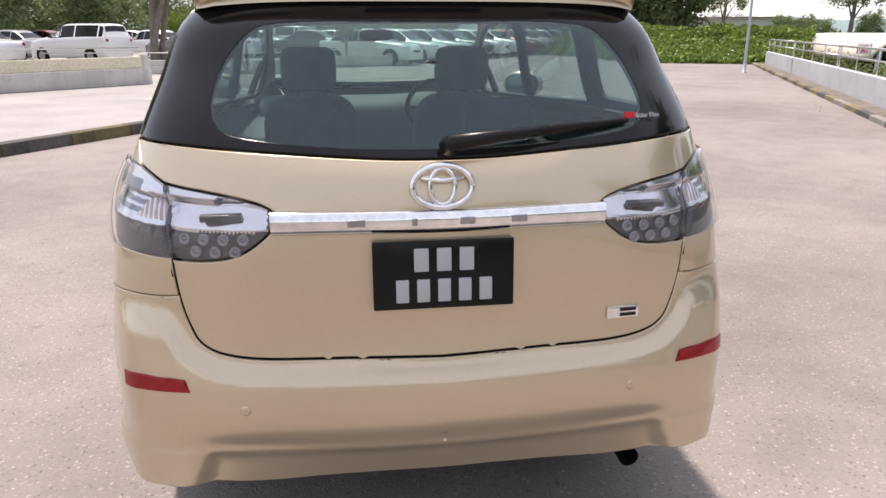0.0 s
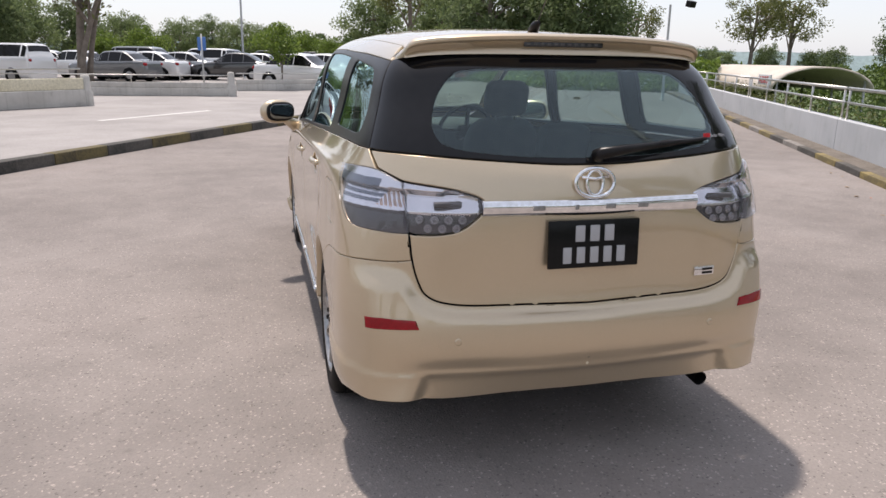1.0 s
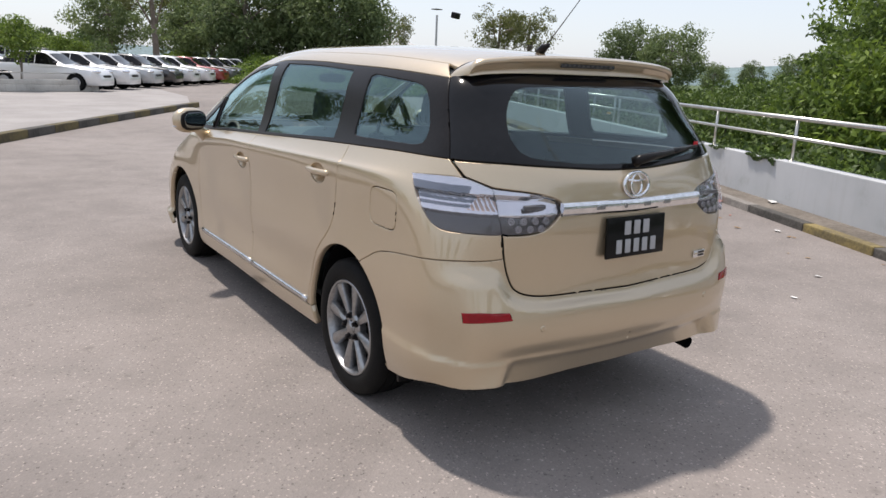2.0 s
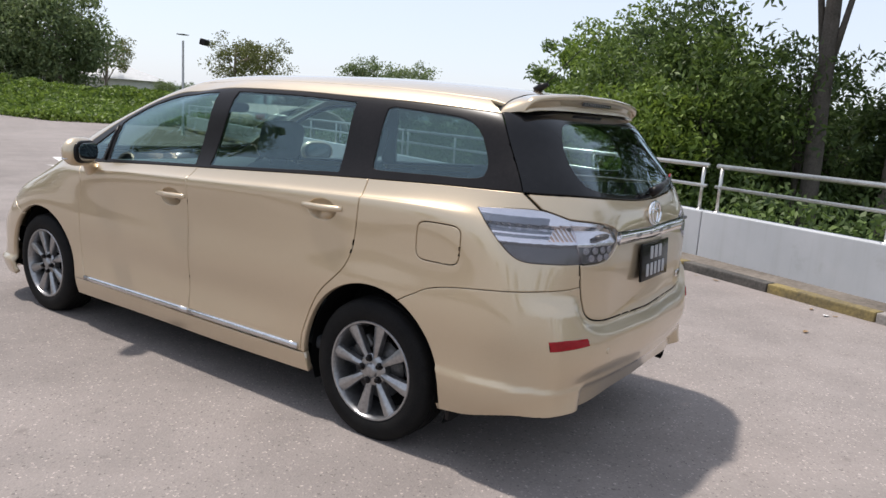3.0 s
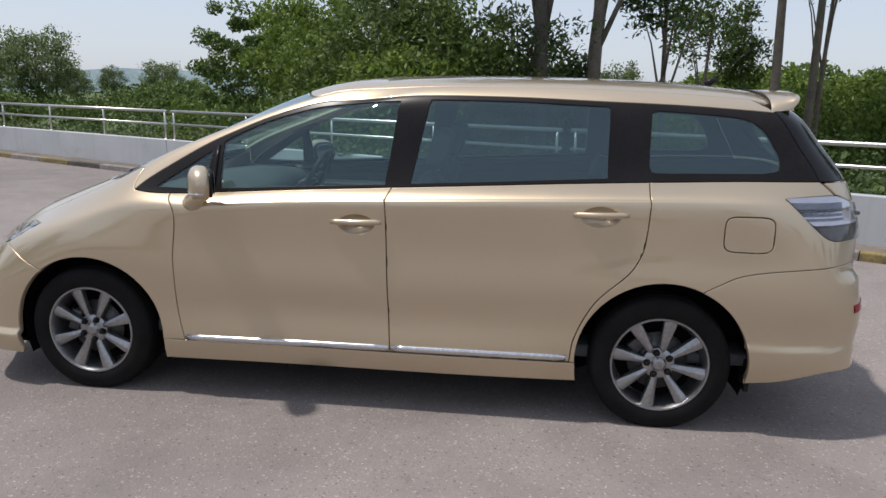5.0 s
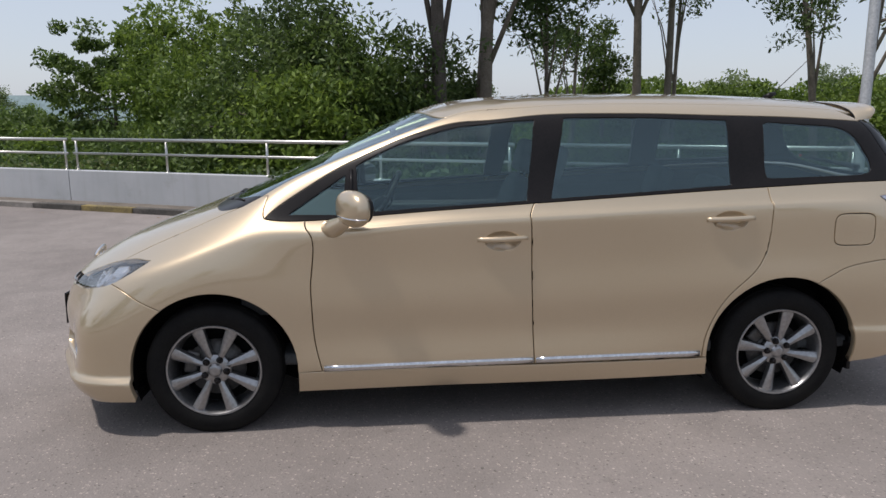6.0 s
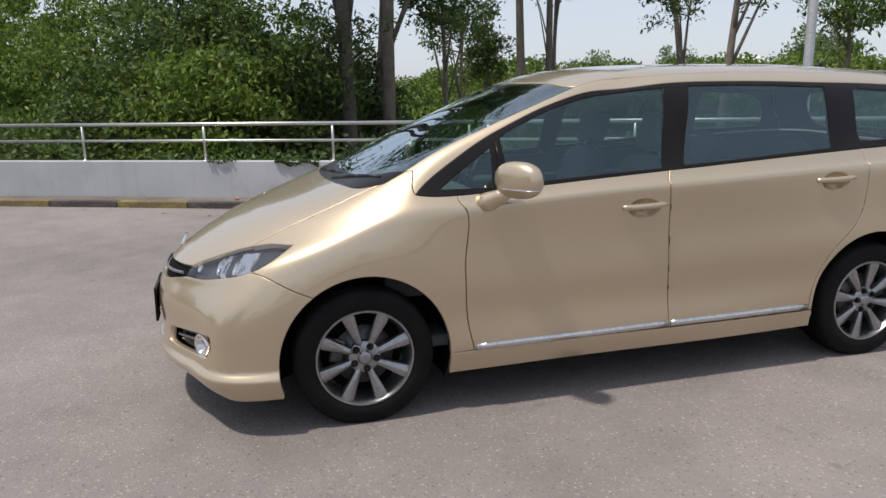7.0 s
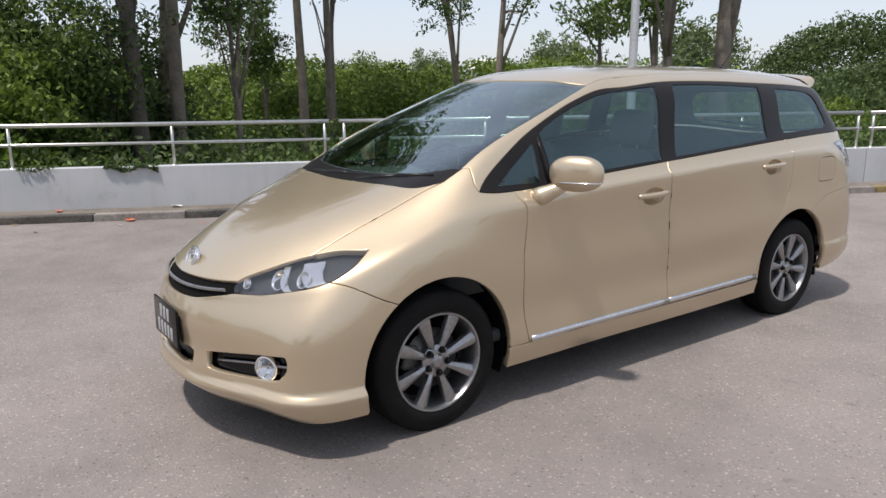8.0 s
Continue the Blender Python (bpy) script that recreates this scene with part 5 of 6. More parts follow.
# wheels
def make_wheel():
    hub = empty("wheel")
    bm = bmesh.new()
    lathe(bm, [(-.092, .216), (-.101, .228), (-.105, .255), (-.102, .283), (-.094, .300), (-.080, .311), (-.052, .3145), (-.050, .308), (-.043, .308), (-.041, .315), (-.004, .316), (-.003, .309),
               (.004, .309), (.005, .316), (.041, .315), (.043, .308), (.050, .308), (.052, .3145), (.080, .311), (.094, .300), (.105, .255), (.092, .216)], "x", 64)
    part("tyre", bm, M_RUBBER, hub, smooth=50)
    bm = bmesh.new()
    lathe(bm, [(-.094, .221), (-.099, .217), (-.098, .210), (-.088, .205), (-.070, .199), (-.02, .190), (.09, .188)], "x", 64)
    lathe(bm, [(-.090, .001), (-.090, .026), (-.086, .030), (-.080, .034), (-.078, .062), (-.070, .071), (-.04, .071)], "x", 40)
    for k in range(8):
        q = 2 * math.pi * k / 8 + .2
        c, s2 = math.cos(q), math.sin(q)
        rows = []
        for r, w, x in ((.040, .014, -.074), (.060, .0145, -.078), (.085, .0160, -.082), (.125, .0205, -.085), (.165, .0262, -.088), (.190, .0290, -.0895), (.207, .0295, -.090)):
            # a ridge off the middle: one face wide and flat, the other falling away
            rows.append([(x + dx, r * c - d * s2, r * s2 + d * c) for dx, d in ((.032, -w), (.010, -w), (.005, -w * .88), (-.002, -w * .12), (-.003, w * .05), (.0035, w * .9), (.008, w), (.032, w))])
        loft(bm, rows)
    rim = part("rim", bm, M_ALLOY, hub, "grey eight-spoke alloy rim", smooth=40)
    bm = bmesh.new()
    lathe(bm, [(-.0935, .001), (-.0935, .014), (-.0925, .022), (-.089, .026)], "x", 24)
    part("hub_cap", bm, M_ALLOY, rim)
    for k in range(5):
        q = 2 * math.pi * k / 5 + .55
        bm = bmesh.new()
        lathe(bm, [(-.066, .0165), (-.082, .0165), (-.083, .0115), (-.096, .0105), (-.099, .007), (-.099, .001)], "x", 10, (0, .053 * math.cos(q), .053 * math.sin(q)))
        part("wheel_nut", bm, M_TRIM, rim, smooth=False)
    bm = bmesh.new()
    lathe(bm, [(-.030, .001), (-.030, .135), (-.018, .135), (-.018, .001)], "x", 40)
    part("brake_disc", bm, M_DISC, hub)
    bm = bmesh.new()
    box(bm, (-.046, .085, -.055), (-.006, .148, .055), .012)
    part("caliper", bm, M_DISC, hub)
    bm = bmesh.new()
    lathe(bm, [(.02, .188), (.021, .001)], "x", 40)
    part("backing_plate", bm, M_DARK, hub)
    return hub


wheel = make_wheel()
wheel.parent = car
for k, (x, y, turn) in enumerate(((-.703, .008, .78), (-.703, 2.742, .24), (.703, .008, .9), (.703, 2.742, .3))):
    m = Matrix.Translation((x, y, .315)) @ Matrix.Rotation(math.pi if x > 0 else 0, 4, "Z") @ Matrix.Rotation(turn, 4, "X")
    if k == 0:
        wheel.matrix_basis = m
    else:
        copy_thing(wheel, m)
# wheel housings, underside with added light blockers
for x in (-1, 1):
    for y, z, r in (ARCH_F, ARCH_R):
        bm = bmesh.new()
        rows = []
        for k in range(25):
            q = radians(-22 + 224 * k / 24)
            rr = r + .012
            rows.append([(x * w, y + rr * math.cos(q) * f, z + rr * math.sin(q) * f) for w, f in ((.755, 1.0), (.70, 1.02), (.55, 1.0), (.545, .02))])
        loft(bm, rows, closed_ring=False)
        part("wheel_housing", bm, M_DARK, car, smooth=40)
bm = bmesh.new()
box(bm, (-.54, -.55, .24), (.54, 3.40, .32), .03)
box(bm, (-.74, .42, .215), (.74, 2.33, .32), .02)
# inner boxes and front tray added to stop sun leaking under the bumpers
box(bm, (-.53, 2.35, .26), (.53, 3.20, .70), .03)
box(bm, (-.60, 3.14, .215), (.60, 3.34, .66), .03)
rows = []
for k in range(21):
    x = -.70 + 1.40 * k / 20
    y = float(np.interp(abs(x), (0, .3, .545, .73), (3.55, 3.51, 3.40, 3.31))) + .008
    rows.append([(x, 3.10, .196), (x, y, .203), (x, y, .222), (x, 3.10, .216)])
loft(bm, rows)
box(bm, (-.60, -.74, .36), (.60, -.62, .62), .03)
part("underside_and_blockers", bm, M_DARK, car, smooth=40)
for s in (-1, 1):
    bm = bmesh.new()
    box(bm, (s * .66, -.395, .20), (s * .765, -.375, .34), .004)
    part("mud_flap", bm, M_TRIM, car, smooth=False)

# cabin
J = lambda r: int(np.searchsorted(SKIN.v, np.interp(r, range(13), SKIN.kv)))  # noqa: E731
I = lambda c: int(np.searchsorted(SKIN.u, np.interp(c, range(16), SKIN.ku)))  # noqa: E731


def lining(name, rows, cols, inward, material):
    """A sheet inside the skin, both halves."""
    js = np.linspace(J(rows[0]), min(J(rows[1]), len(SKIN.v) - 2), 14).astype(int)
    ii = np.linspace(I(cols[0]), I(cols[1]), 44).astype(int)
    bm = bmesh.new()
    for s in (-1, 1):
        vs = [[bm.verts.new(((p := SKIN.grid[j, i] - inward * SKIN.normal[j, i])[0] * s, p[1], p[2])) for i in ii] for j in js]
        for a, b in zip(vs, vs[1:]):
            for k in range(len(ii) - 1):
                bm.faces.new((a[k], a[k + 1], b[k + 1], b[k]))
    return part(name, bm, material, car)


# unseen boxes added inside the sides to stop sun leaking onto the ground
for s in (-1, 1):
    bm = bmesh.new()
    box(bm, (s * .58, -.60, .90), (s * .755, .40, .94), .008)
    box(bm, (s * .58, .38, .88), (s * .775, 2.45, .91), .008)
    box(bm, (s * .50, -.62, .40), (s * .755, -.42, .44), .008)
    part("side_light_block", bm, M_CABIN, car)
lining("door_lining", (4.0, 6.9), (5.3, 14.9), .055, M_CABIN)
lining("headliner", (9.5, 12), (0, 15), .03, M_HEADLINER)
bm = bmesh.new()
box(bm, (-.72, -.72, .30), (.72, 2.5, .36), .02)
part("cabin_floor", bm, M_CABIN, car)
bm = bmesh.new()
rows = []
for k in range(17):
    x = -.70 + 1.40 * k / 16
    hood = .035 * math.exp(-((x - .36) / .16) ** 2)
    rows.append([(x, 2.62, .90), (x, 2.60, .985), (x, 2.35, 1.005 + hood * .4), (x, 2.12, .985 + hood), (x, 2.05, .93 + hood * .5), (x, 2.08, .72), (x, 2.2, .55), (x, 2.62, .55)])
loft(bm, rows)
part("dashboard", bm, M_CABIN, car)
bm = bmesh.new()
m = Matrix.Translation((.36, 1.93, .965)) @ Matrix.Rotation(radians(-62), 4, "X")
ringp = [(.185 * math.cos(q), .185 * math.sin(q), 0) for q in (2 * math.pi * k / 36 for k in range(37))]
tube(bm, ringp, .015, 10, False)
for q in (0, math.pi, -math.pi / 2):
    tube(bm, [(.04 * math.cos(q), .04 * math.sin(q), -.02), (.18 * math.cos(q), .18 * math.sin(q), 0)], [.018, .012], 8)
soft_box(bm, (0, 0, -.02), (.13, .11, .05))
bmesh.ops.transform(bm, matrix=m, verts=bm.verts)
tube(bm, [(.36, 1.93, .965), (.36, 2.15, .86)], .03, 10)
part("steering_wheel", bm, M_TRIM, car)


def seat(x, y, z, w, back, lean, name="seat"):
    s = empty(name, (x, y, z))
    s.parent = car
    bm = bmesh.new()
    soft_box(bm, (0, .05, .02), (w, .52, .17), 4)
    part("cushion", bm, M_SEAT, s)
    bm = bmesh.new()
    m3 = Matrix.Rotation(radians(lean), 3, "X")
    soft_box(bm, (0, -.26 - back * .12, back / 2 + .03), (w * .96, .14, back), 3.6, 12, 24, m3)
    part("backrest", bm, M_SEAT, s)
    top = Vector((0, -.26 - back * .12, back / 2 + .03)) + m3 @ Vector((0, 0, back / 2))
    bm = bmesh.new()
    soft_box(bm, top + Vector((0, -.03, .115)), (.255, .10, .20), 5.0, 12, 24, m3)
    part("headrest", bm, M_SEAT, s)
    bm = bmesh.new()
    for dx in (-.06, .06):
        tube(bm, [top + Vector((dx, -.01, -.03)), top + Vector((dx, -.03, .08))], .006, 6)
    part("headrest_post", bm, M_ALLOY, s)
    return s


for x in (-.36, .36):
    seat(x, 1.50, .54, .48, .55, 16)
    seat(x, .62, .54, .50, .38, 18)
bm = bmesh.new()
soft_box(bm, (0, 1.88, 1.375), (.20, .03, .065), 3)
tube(bm, [(0, 1.89, 1.385), (0, 1.91, 1.425)], .008, 6)
part("inside_mirror", bm, M_TRIM, car)


# ---- trees and shrubs ----
def leaf_mesh(name, centres, length, seed, material, up=.5, slim=.42):
    """Many small folded leaves, one island each."""
    g = np.random.default_rng(seed)
    n = len(centres)
    a = g.normal(size=(n, 3))
    a[:, 2] -= .35
    a /= np.linalg.norm(a, axis=1, keepdims=True)
    b = g.normal(size=(n, 3)) + (0, 0, up)
    b = np.cross(b, a)
    b /= np.linalg.norm(b, axis=1, keepdims=True) + 1e-9
    c = np.cross(a, b)
    ln = (length * g.uniform(.65, 1.3, n))[:, None]
    v = np.stack([centres - a * ln * .5, centres + b * ln * slim * .5 + c * ln * .08, centres + a * ln * .5, centres - b * ln * slim * .5 + c * ln * .08], 1).reshape(-1, 3)
    me = bpy.data.meshes.new(name)
    me.vertices.add(4 * n)
    me.vertices.foreach_set("co", v.ravel())
    me.loops.add(4 * n)
    me.loops.foreach_set("vertex_index", np.arange(4 * n, dtype=np.int32))
    me.polygons.add(n)
    me.polygons.foreach_set("loop_start", np.arange(0, 4 * n, 4, dtype=np.int32))
    me.update(calc_edges=True)
    me.materials.append(material)
    return me


def clumps(g, count, per, low, centre, radii, spread, hollow=.35, skew=0.0):
    """Leaf places in uneven clumps inside an egg-shaped crown."""
    d = g.normal(size=(count, 3))
    d /= np.linalg.norm(d, axis=1, keepdims=True)
    r = (hollow + (1 - hollow) * g.uniform(0, 1, count) ** .6) * g.uniform(.78, 1.12, count)
    c = np.array(centre) + d * r[:, None] * np.array(radii)
    c[:, 2] = np.maximum(c[:, 2], low)
    s = spread * g.uniform(.55, 1.35, count)
    w = g.normal(size=(count, per, 3))
    w /= np.linalg.norm(w, axis=2, keepdims=True)
    p = c[:, None] + w * (g.uniform(0, 1, (count, per, 1)) ** .45 * 1.75) * s[:, None, None] * (1, 1, .7)
    return p.reshape(-1, 3), c


def tree(at, height, trunk_r, crown_z, radii, seed, leaf, bark, size=.16, count=90, per=70, spread=.45, lean=(0, 0), limbs=7, label="", fork=0, hollow=.35, slim=.42, name="tree"):
    """A tapered, bent trunk with limbs that reach into a crown of leaf clumps."""
    g = np.random.default_rng(seed)
    t = empty(name, at, g.uniform(0, .01))
    pts, cc = clumps(g, count, per, crown_z - radii[2] * 1.0, (lean[0], lean[1], crown_z), radii, spread, hollow)
    bm = bmesh.new()

    def bole(off, r, top, ln):
        n = 8
        path = []
        for k in range(n + 1):
            f = k / n
            path.append((off[0] + ln[0] * f ** 1.5 + .10 * math.sin(3.1 * f + seed) * f, off[1] + ln[1] * f ** 1.5 + .10 * math.cos(2.3 * f + seed) * f, top * f))
        tube(bm, path, [r * (1.25 if k == 0 else 1 - .62 * k / n) for k in range(n + 1)], 12)
        return path

    boles = [bole((0, 0), trunk_r, height, lean)]
    for k in range(fork):
        q = g.uniform(0, 6.28)
        boles.append(bole((math.cos(q) * trunk_r * 1.6, math.sin(q) * trunk_r * 1.6), trunk_r * .7, height * g.uniform(.8, 1), (lean[0] + g.normal() * .8, lean[1] + g.normal() * .8)))
    for k in range(limbs):
        path = boles[k % len(boles)]
        i = int(g.integers(3, 8))
        a, b = Vector(path[i]), Vector(cc[int(g.integers(0, len(cc)))])
        mid = a.lerp(b, .5) + Vector((0, 0, .12 * (b - a).length))
        tube(bm, [a, a.lerp(mid, .6), mid, b], [trunk_r * .38, trunk_r * .28, trunk_r * .2, trunk_r * .06], 7)
    part("trunk", bm, bark, t)
    ob = new("crown", leaf_mesh("crown", pts, size, seed + 1, leaf, slim=slim))
    ob.parent = t
    return tagged(t, label or "broadleaf tree with a dense green crown", "tree", "trees")


# behind the wall: dense young trees, then tall slender trunks
THICK = "dense leafy tree growing behind the low wall"
for k, (x, y, cz, r, leaf, sz) in enumerate((
        (14.2, 5.0, 1.3, (2.0, 2.0, 2.3), M_LEAF, .15), (12.3, 3.7, .5, (1.5, 1.6, 2.0), M_LEAF_LIGHT, .16), (13.6, 2.6, 1.3, (1.7, 1.6, 2.5), M_LEAF, .15),
        (15.8, 3.9, 1.9, (2.1, 2.1, 2.8), M_LEAF_DEEP, .18), (18.8, 6.6, 2.0, (2.5, 2.5, 2.9), M_LEAF_LIGHT, .17), (24.6, 9.2, 2.3, (3.0, 2.8, 3.2), M_LEAF_LIGHT, .22),
        (35.2, 15.6, 2.0, (3.6, 3.6, 4.2), M_LEAF, .28), (19.5, 3.5, 1.2, (2.2, 2.2, 2.6), M_LEAF_DEEP, .19), (12.2, 7.4, -.6, (1.4, 1.6, 1.6), M_LEAF, .15),
        (30.5, 17.0, -1.2, (2.0, 2.0, 1.8), M_LEAF_LIGHT, .24), (16.4, .6, .6, (1.6, 1.5, 2.3), M_LEAF_DEEP, .17), (16.3, -.8, -.4, (1.4, 1.0, 2.0), M_LEAF_DEEP, .16))):
    tree((x, y, DROP), cz - DROP + r[2] * .5, .14, cz - DROP, r, 20 + k, leaf, M_BARK_DARK, sz, 110, 125, .36, (0, 0), 9, THICK)
TALL = "tall slender tree with a bare trunk and drooping leaves"
tree((13.6, .5, DROP), 13.0, .21, 10.0, (2.8, 2.8, 3.2), 41, M_LEAF_DEEP, M_BARK_DARK, .24, 130, 62, .40, (.1, .3), 8, TALL, slim=.32)
tree((15.9, -.62, DROP), 14.0, .22, 10.8, (2.9, 2.9, 3.2), 42, M_LEAF_DEEP, M_BARK, .24, 130, 62, .40, (.5, -1.2), 8, TALL, fork=1, slim=.32)
tree((15.2, -.75, DROP), 13.0, .20, 10.0, (2.7, 2.7, 3.2), 43, M_LEAF_DEEP, M_BARK, .24, 115, 62, .40, (.2, -.5), 8, TALL, slim=.32)
tree((14.2, .9, DROP), 5.2, .08, 4.6, (1.5, 1.6, 1.9), 44, M_LEAF_DEEP, M_BARK_DARK, .19, 60, 42, .34, (0, 0), 8, TALL, hollow=.1, slim=.32)
for k, (x, y, h, tr, cz, r, cnt, lean) in enumerate((
        (22.3, -7.4, 14.0, .20, 11.6, (4.4, 4.4, 3.8), 260, (.2, .3)), (22.8, -8.7, 14.5, .17, 12.0, (4.4, 4.4, 3.8), 260, (.1, -.2)), (23.4, -9.2, 9.5, .11, 9.0, (1.4, 1.4, 1.8), 30, (.2, -.3)),
        (16.6, -2.9, 6.9, .11, 6.6, (1.4, 1.4, 1.5), 46, (0, .3)), (22.6, -5.0, 7.0, .10, 6.2, (1.5, 1.4, 1.4), 40, (.3, -.2)), (24.4, -6.7, 6.6, .09, 5.4, (.85, .85, 1.7), 55, (0, 0)),
        (19.5, -12.7, 8.2, .17, 7.4, (1.7, 1.8, 1.5), 34, (.3, .8)), (17.6, -12.6, 8.6, .19, 8.0, (1.8, 1.9, 1.6), 34, (.2, -1.0)), (8.8, -13.2, 9.5, .30, 8.6, (2.6, 2.4, 2.2), 70, (.2, -.8)),
        (9.6, -12.4, 8.8, .18, 8.2, (2.0, 2.0, 2.0), 50, (-.2, .9)), (11.4, -14.0, 8.0, .16, 6.6, (1.6, 1.7, 1.8), 60, (.1, .4)), (14.5, -14.8, 6.5, .12, 6.0, (1.2, 1.3, .9), 30, (0, .3)))):
    tree((x, y, DROP), h, tr, cz, r, 60 + k, M_LEAF if k % 3 else M_LEAF_DEEP, M_BARK, .20, cnt, 48, .34, lean, 5, TALL, hollow=.15, slim=.36)

# undergrowth that shows between the rails
g = np.random.default_rng(7)
for name, mat, n, s0, s1, o0, o1, hi, size, label in (
        ("shrubs", M_LEAF, 30000, -26, 12, .95, 3.4, .80, .10, "tangled green shrubs behind the wall"),
        ("weeds", M_LEAF_DRY, 16000, 6, 42, .75, 2.2, .92, .085, "dry weeds and creepers behind the railing"),
        ("undergrowth", M_LEAF_DEEP, 26000, -30, 20, 3.0, 9.0, .75, .16, "dark undergrowth beneath the trees")):
    s, o = g.uniform(s0, s1, n), g.uniform(o0, o1, n)
    top = np.array([hi * (.55 + .6 * noise.noise((a * .55, b * .6, 3.0))) for a, b in zip(s, o)])
    z = DROP + (top - DROP) * g.uniform(.25, 1.0, n) ** .6
    pts = np.array(START) + s[:, None] * np.array(ALONG) + o[:, None] * np.array(ACROSS)
    pts[:, 2] = z
    tagged(new(name, leaf_mesh(name, pts, size, 9, mat, slim=.5)), label, "shrubs", kind="stuff")

# creepers hanging over the wall's top
for s0, s1, low, n, seed in ((2.35, 2.95, .08, 420, 31), (3.5, 3.9, .05, 90, 32)):
    gc = np.random.default_rng(seed)
    a = gc.uniform(s0, s1, n)
    fall = gc.uniform(0, 1, n) ** 1.5
    o = WALL_IN - .012 - gc.uniform(0, .02, n) + (fall < .3) * gc.uniform(0, .18, n)
    pts = np.array(START) + a[:, None] * np.array(ALONG) + o[:, None] * np.array(ACROSS)
    pts[:, 2] = WALL_TOP + .035 - fall * low * (.6 + .4 * np.sin(a * 17 + seed))
    ob = new("creeper", leaf_mesh("creeper", pts, .045, seed, M_LEAF_DEEP, slim=.6))
    tagged(ob, "dark green creeper hanging over the wall's edge", "creeper", "creepers on the wall")

# far trees; two kinds have haze put into the leaf colour
protos = []
for k, (leaf, r, cz, hh, cnt) in enumerate(((M_LEAF_HAZY, (3.4, 3.4, 3.0), 3.6, 5.0, 130), (M_LEAF_HAZY_DEEP, (3.0, 3.0, 3.6), 4.2, 6.0, 140), (M_LEAF_LIGHT, (2.6, 2.6, 2.2), 2.6, 3.6, 90), (M_LEAF_DRY, (3.2, 3.2, 2.2), 6.2, 7.5, 46))):
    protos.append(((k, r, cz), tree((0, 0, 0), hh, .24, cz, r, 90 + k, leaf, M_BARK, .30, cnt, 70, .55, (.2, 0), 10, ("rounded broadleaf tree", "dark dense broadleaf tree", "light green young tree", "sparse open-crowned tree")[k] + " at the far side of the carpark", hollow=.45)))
placed = [False] * 4


def far_tree(kind, bearing, dist, scale, eye=(-2.5, -1.5), z=0.0):
    scale *= .84 if z == 0 else .88
    q = radians(bearing)
    at = Vector((eye[0] + dist * math.sin(q), eye[1] + dist * math.cos(q), z))
    m = Matrix.Translation(at) @ Matrix.Rotation(bearing * 7.3 + dist, 4, "Z") @ Matrix.Diagonal((scale, scale, scale, 1))
    if not placed[kind]:
        protos[kind][1].matrix_basis = m
        placed[kind] = True
    else:
        c = copy_thing(protos[kind][1], m)
        c.scale = (scale,) * 3


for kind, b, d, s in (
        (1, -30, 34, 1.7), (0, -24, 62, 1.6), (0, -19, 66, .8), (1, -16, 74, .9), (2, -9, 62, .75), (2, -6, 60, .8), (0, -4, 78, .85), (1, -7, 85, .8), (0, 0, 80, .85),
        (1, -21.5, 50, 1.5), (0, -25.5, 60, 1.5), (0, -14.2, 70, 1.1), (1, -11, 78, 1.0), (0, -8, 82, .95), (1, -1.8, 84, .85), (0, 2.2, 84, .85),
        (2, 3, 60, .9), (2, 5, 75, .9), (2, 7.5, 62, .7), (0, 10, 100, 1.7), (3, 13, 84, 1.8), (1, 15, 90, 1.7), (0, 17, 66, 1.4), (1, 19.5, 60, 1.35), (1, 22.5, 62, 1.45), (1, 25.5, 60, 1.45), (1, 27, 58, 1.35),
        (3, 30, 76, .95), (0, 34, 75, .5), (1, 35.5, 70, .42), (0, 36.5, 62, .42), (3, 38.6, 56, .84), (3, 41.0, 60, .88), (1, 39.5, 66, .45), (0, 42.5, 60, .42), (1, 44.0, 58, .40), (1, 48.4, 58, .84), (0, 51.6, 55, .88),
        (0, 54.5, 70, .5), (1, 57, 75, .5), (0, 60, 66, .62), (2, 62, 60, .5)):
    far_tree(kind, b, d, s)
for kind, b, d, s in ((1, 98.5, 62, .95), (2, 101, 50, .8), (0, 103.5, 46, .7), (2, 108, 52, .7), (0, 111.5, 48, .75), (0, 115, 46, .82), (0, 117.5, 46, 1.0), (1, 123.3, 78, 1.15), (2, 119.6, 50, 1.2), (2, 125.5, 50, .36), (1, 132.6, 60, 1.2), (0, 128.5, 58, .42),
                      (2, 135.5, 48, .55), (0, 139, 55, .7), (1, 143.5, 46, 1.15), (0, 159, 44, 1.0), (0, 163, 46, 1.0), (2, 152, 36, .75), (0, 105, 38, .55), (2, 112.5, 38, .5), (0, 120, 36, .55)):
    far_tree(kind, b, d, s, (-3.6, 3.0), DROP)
tree((.1, 29.2, .01), 1.7, .05, 1.9, (.75, .75, .75), 131, M_LEAF_LIGHT, M_BARK, .16, 40, 40, .22, (0, 0), 5, "small bright green sapling behind the far parapet")
tree((-8.3, 32.3, .01), 8.0, .19, 6.2, (3.2, 2.8, 3.0), 141, M_LEAF_DRY, M_BARK, .24, 110, 80, .40, (.9, .2), 14, "old carpark tree with a thick forked trunk", fork=2, hollow=.1)
# behind the camera's start: trees that show only as reflections
for k in range(14):
    far_tree(k % 2, 175 + 13 * k, 52 + 12 * (k % 3), 1.1 if k % 4 else .75)

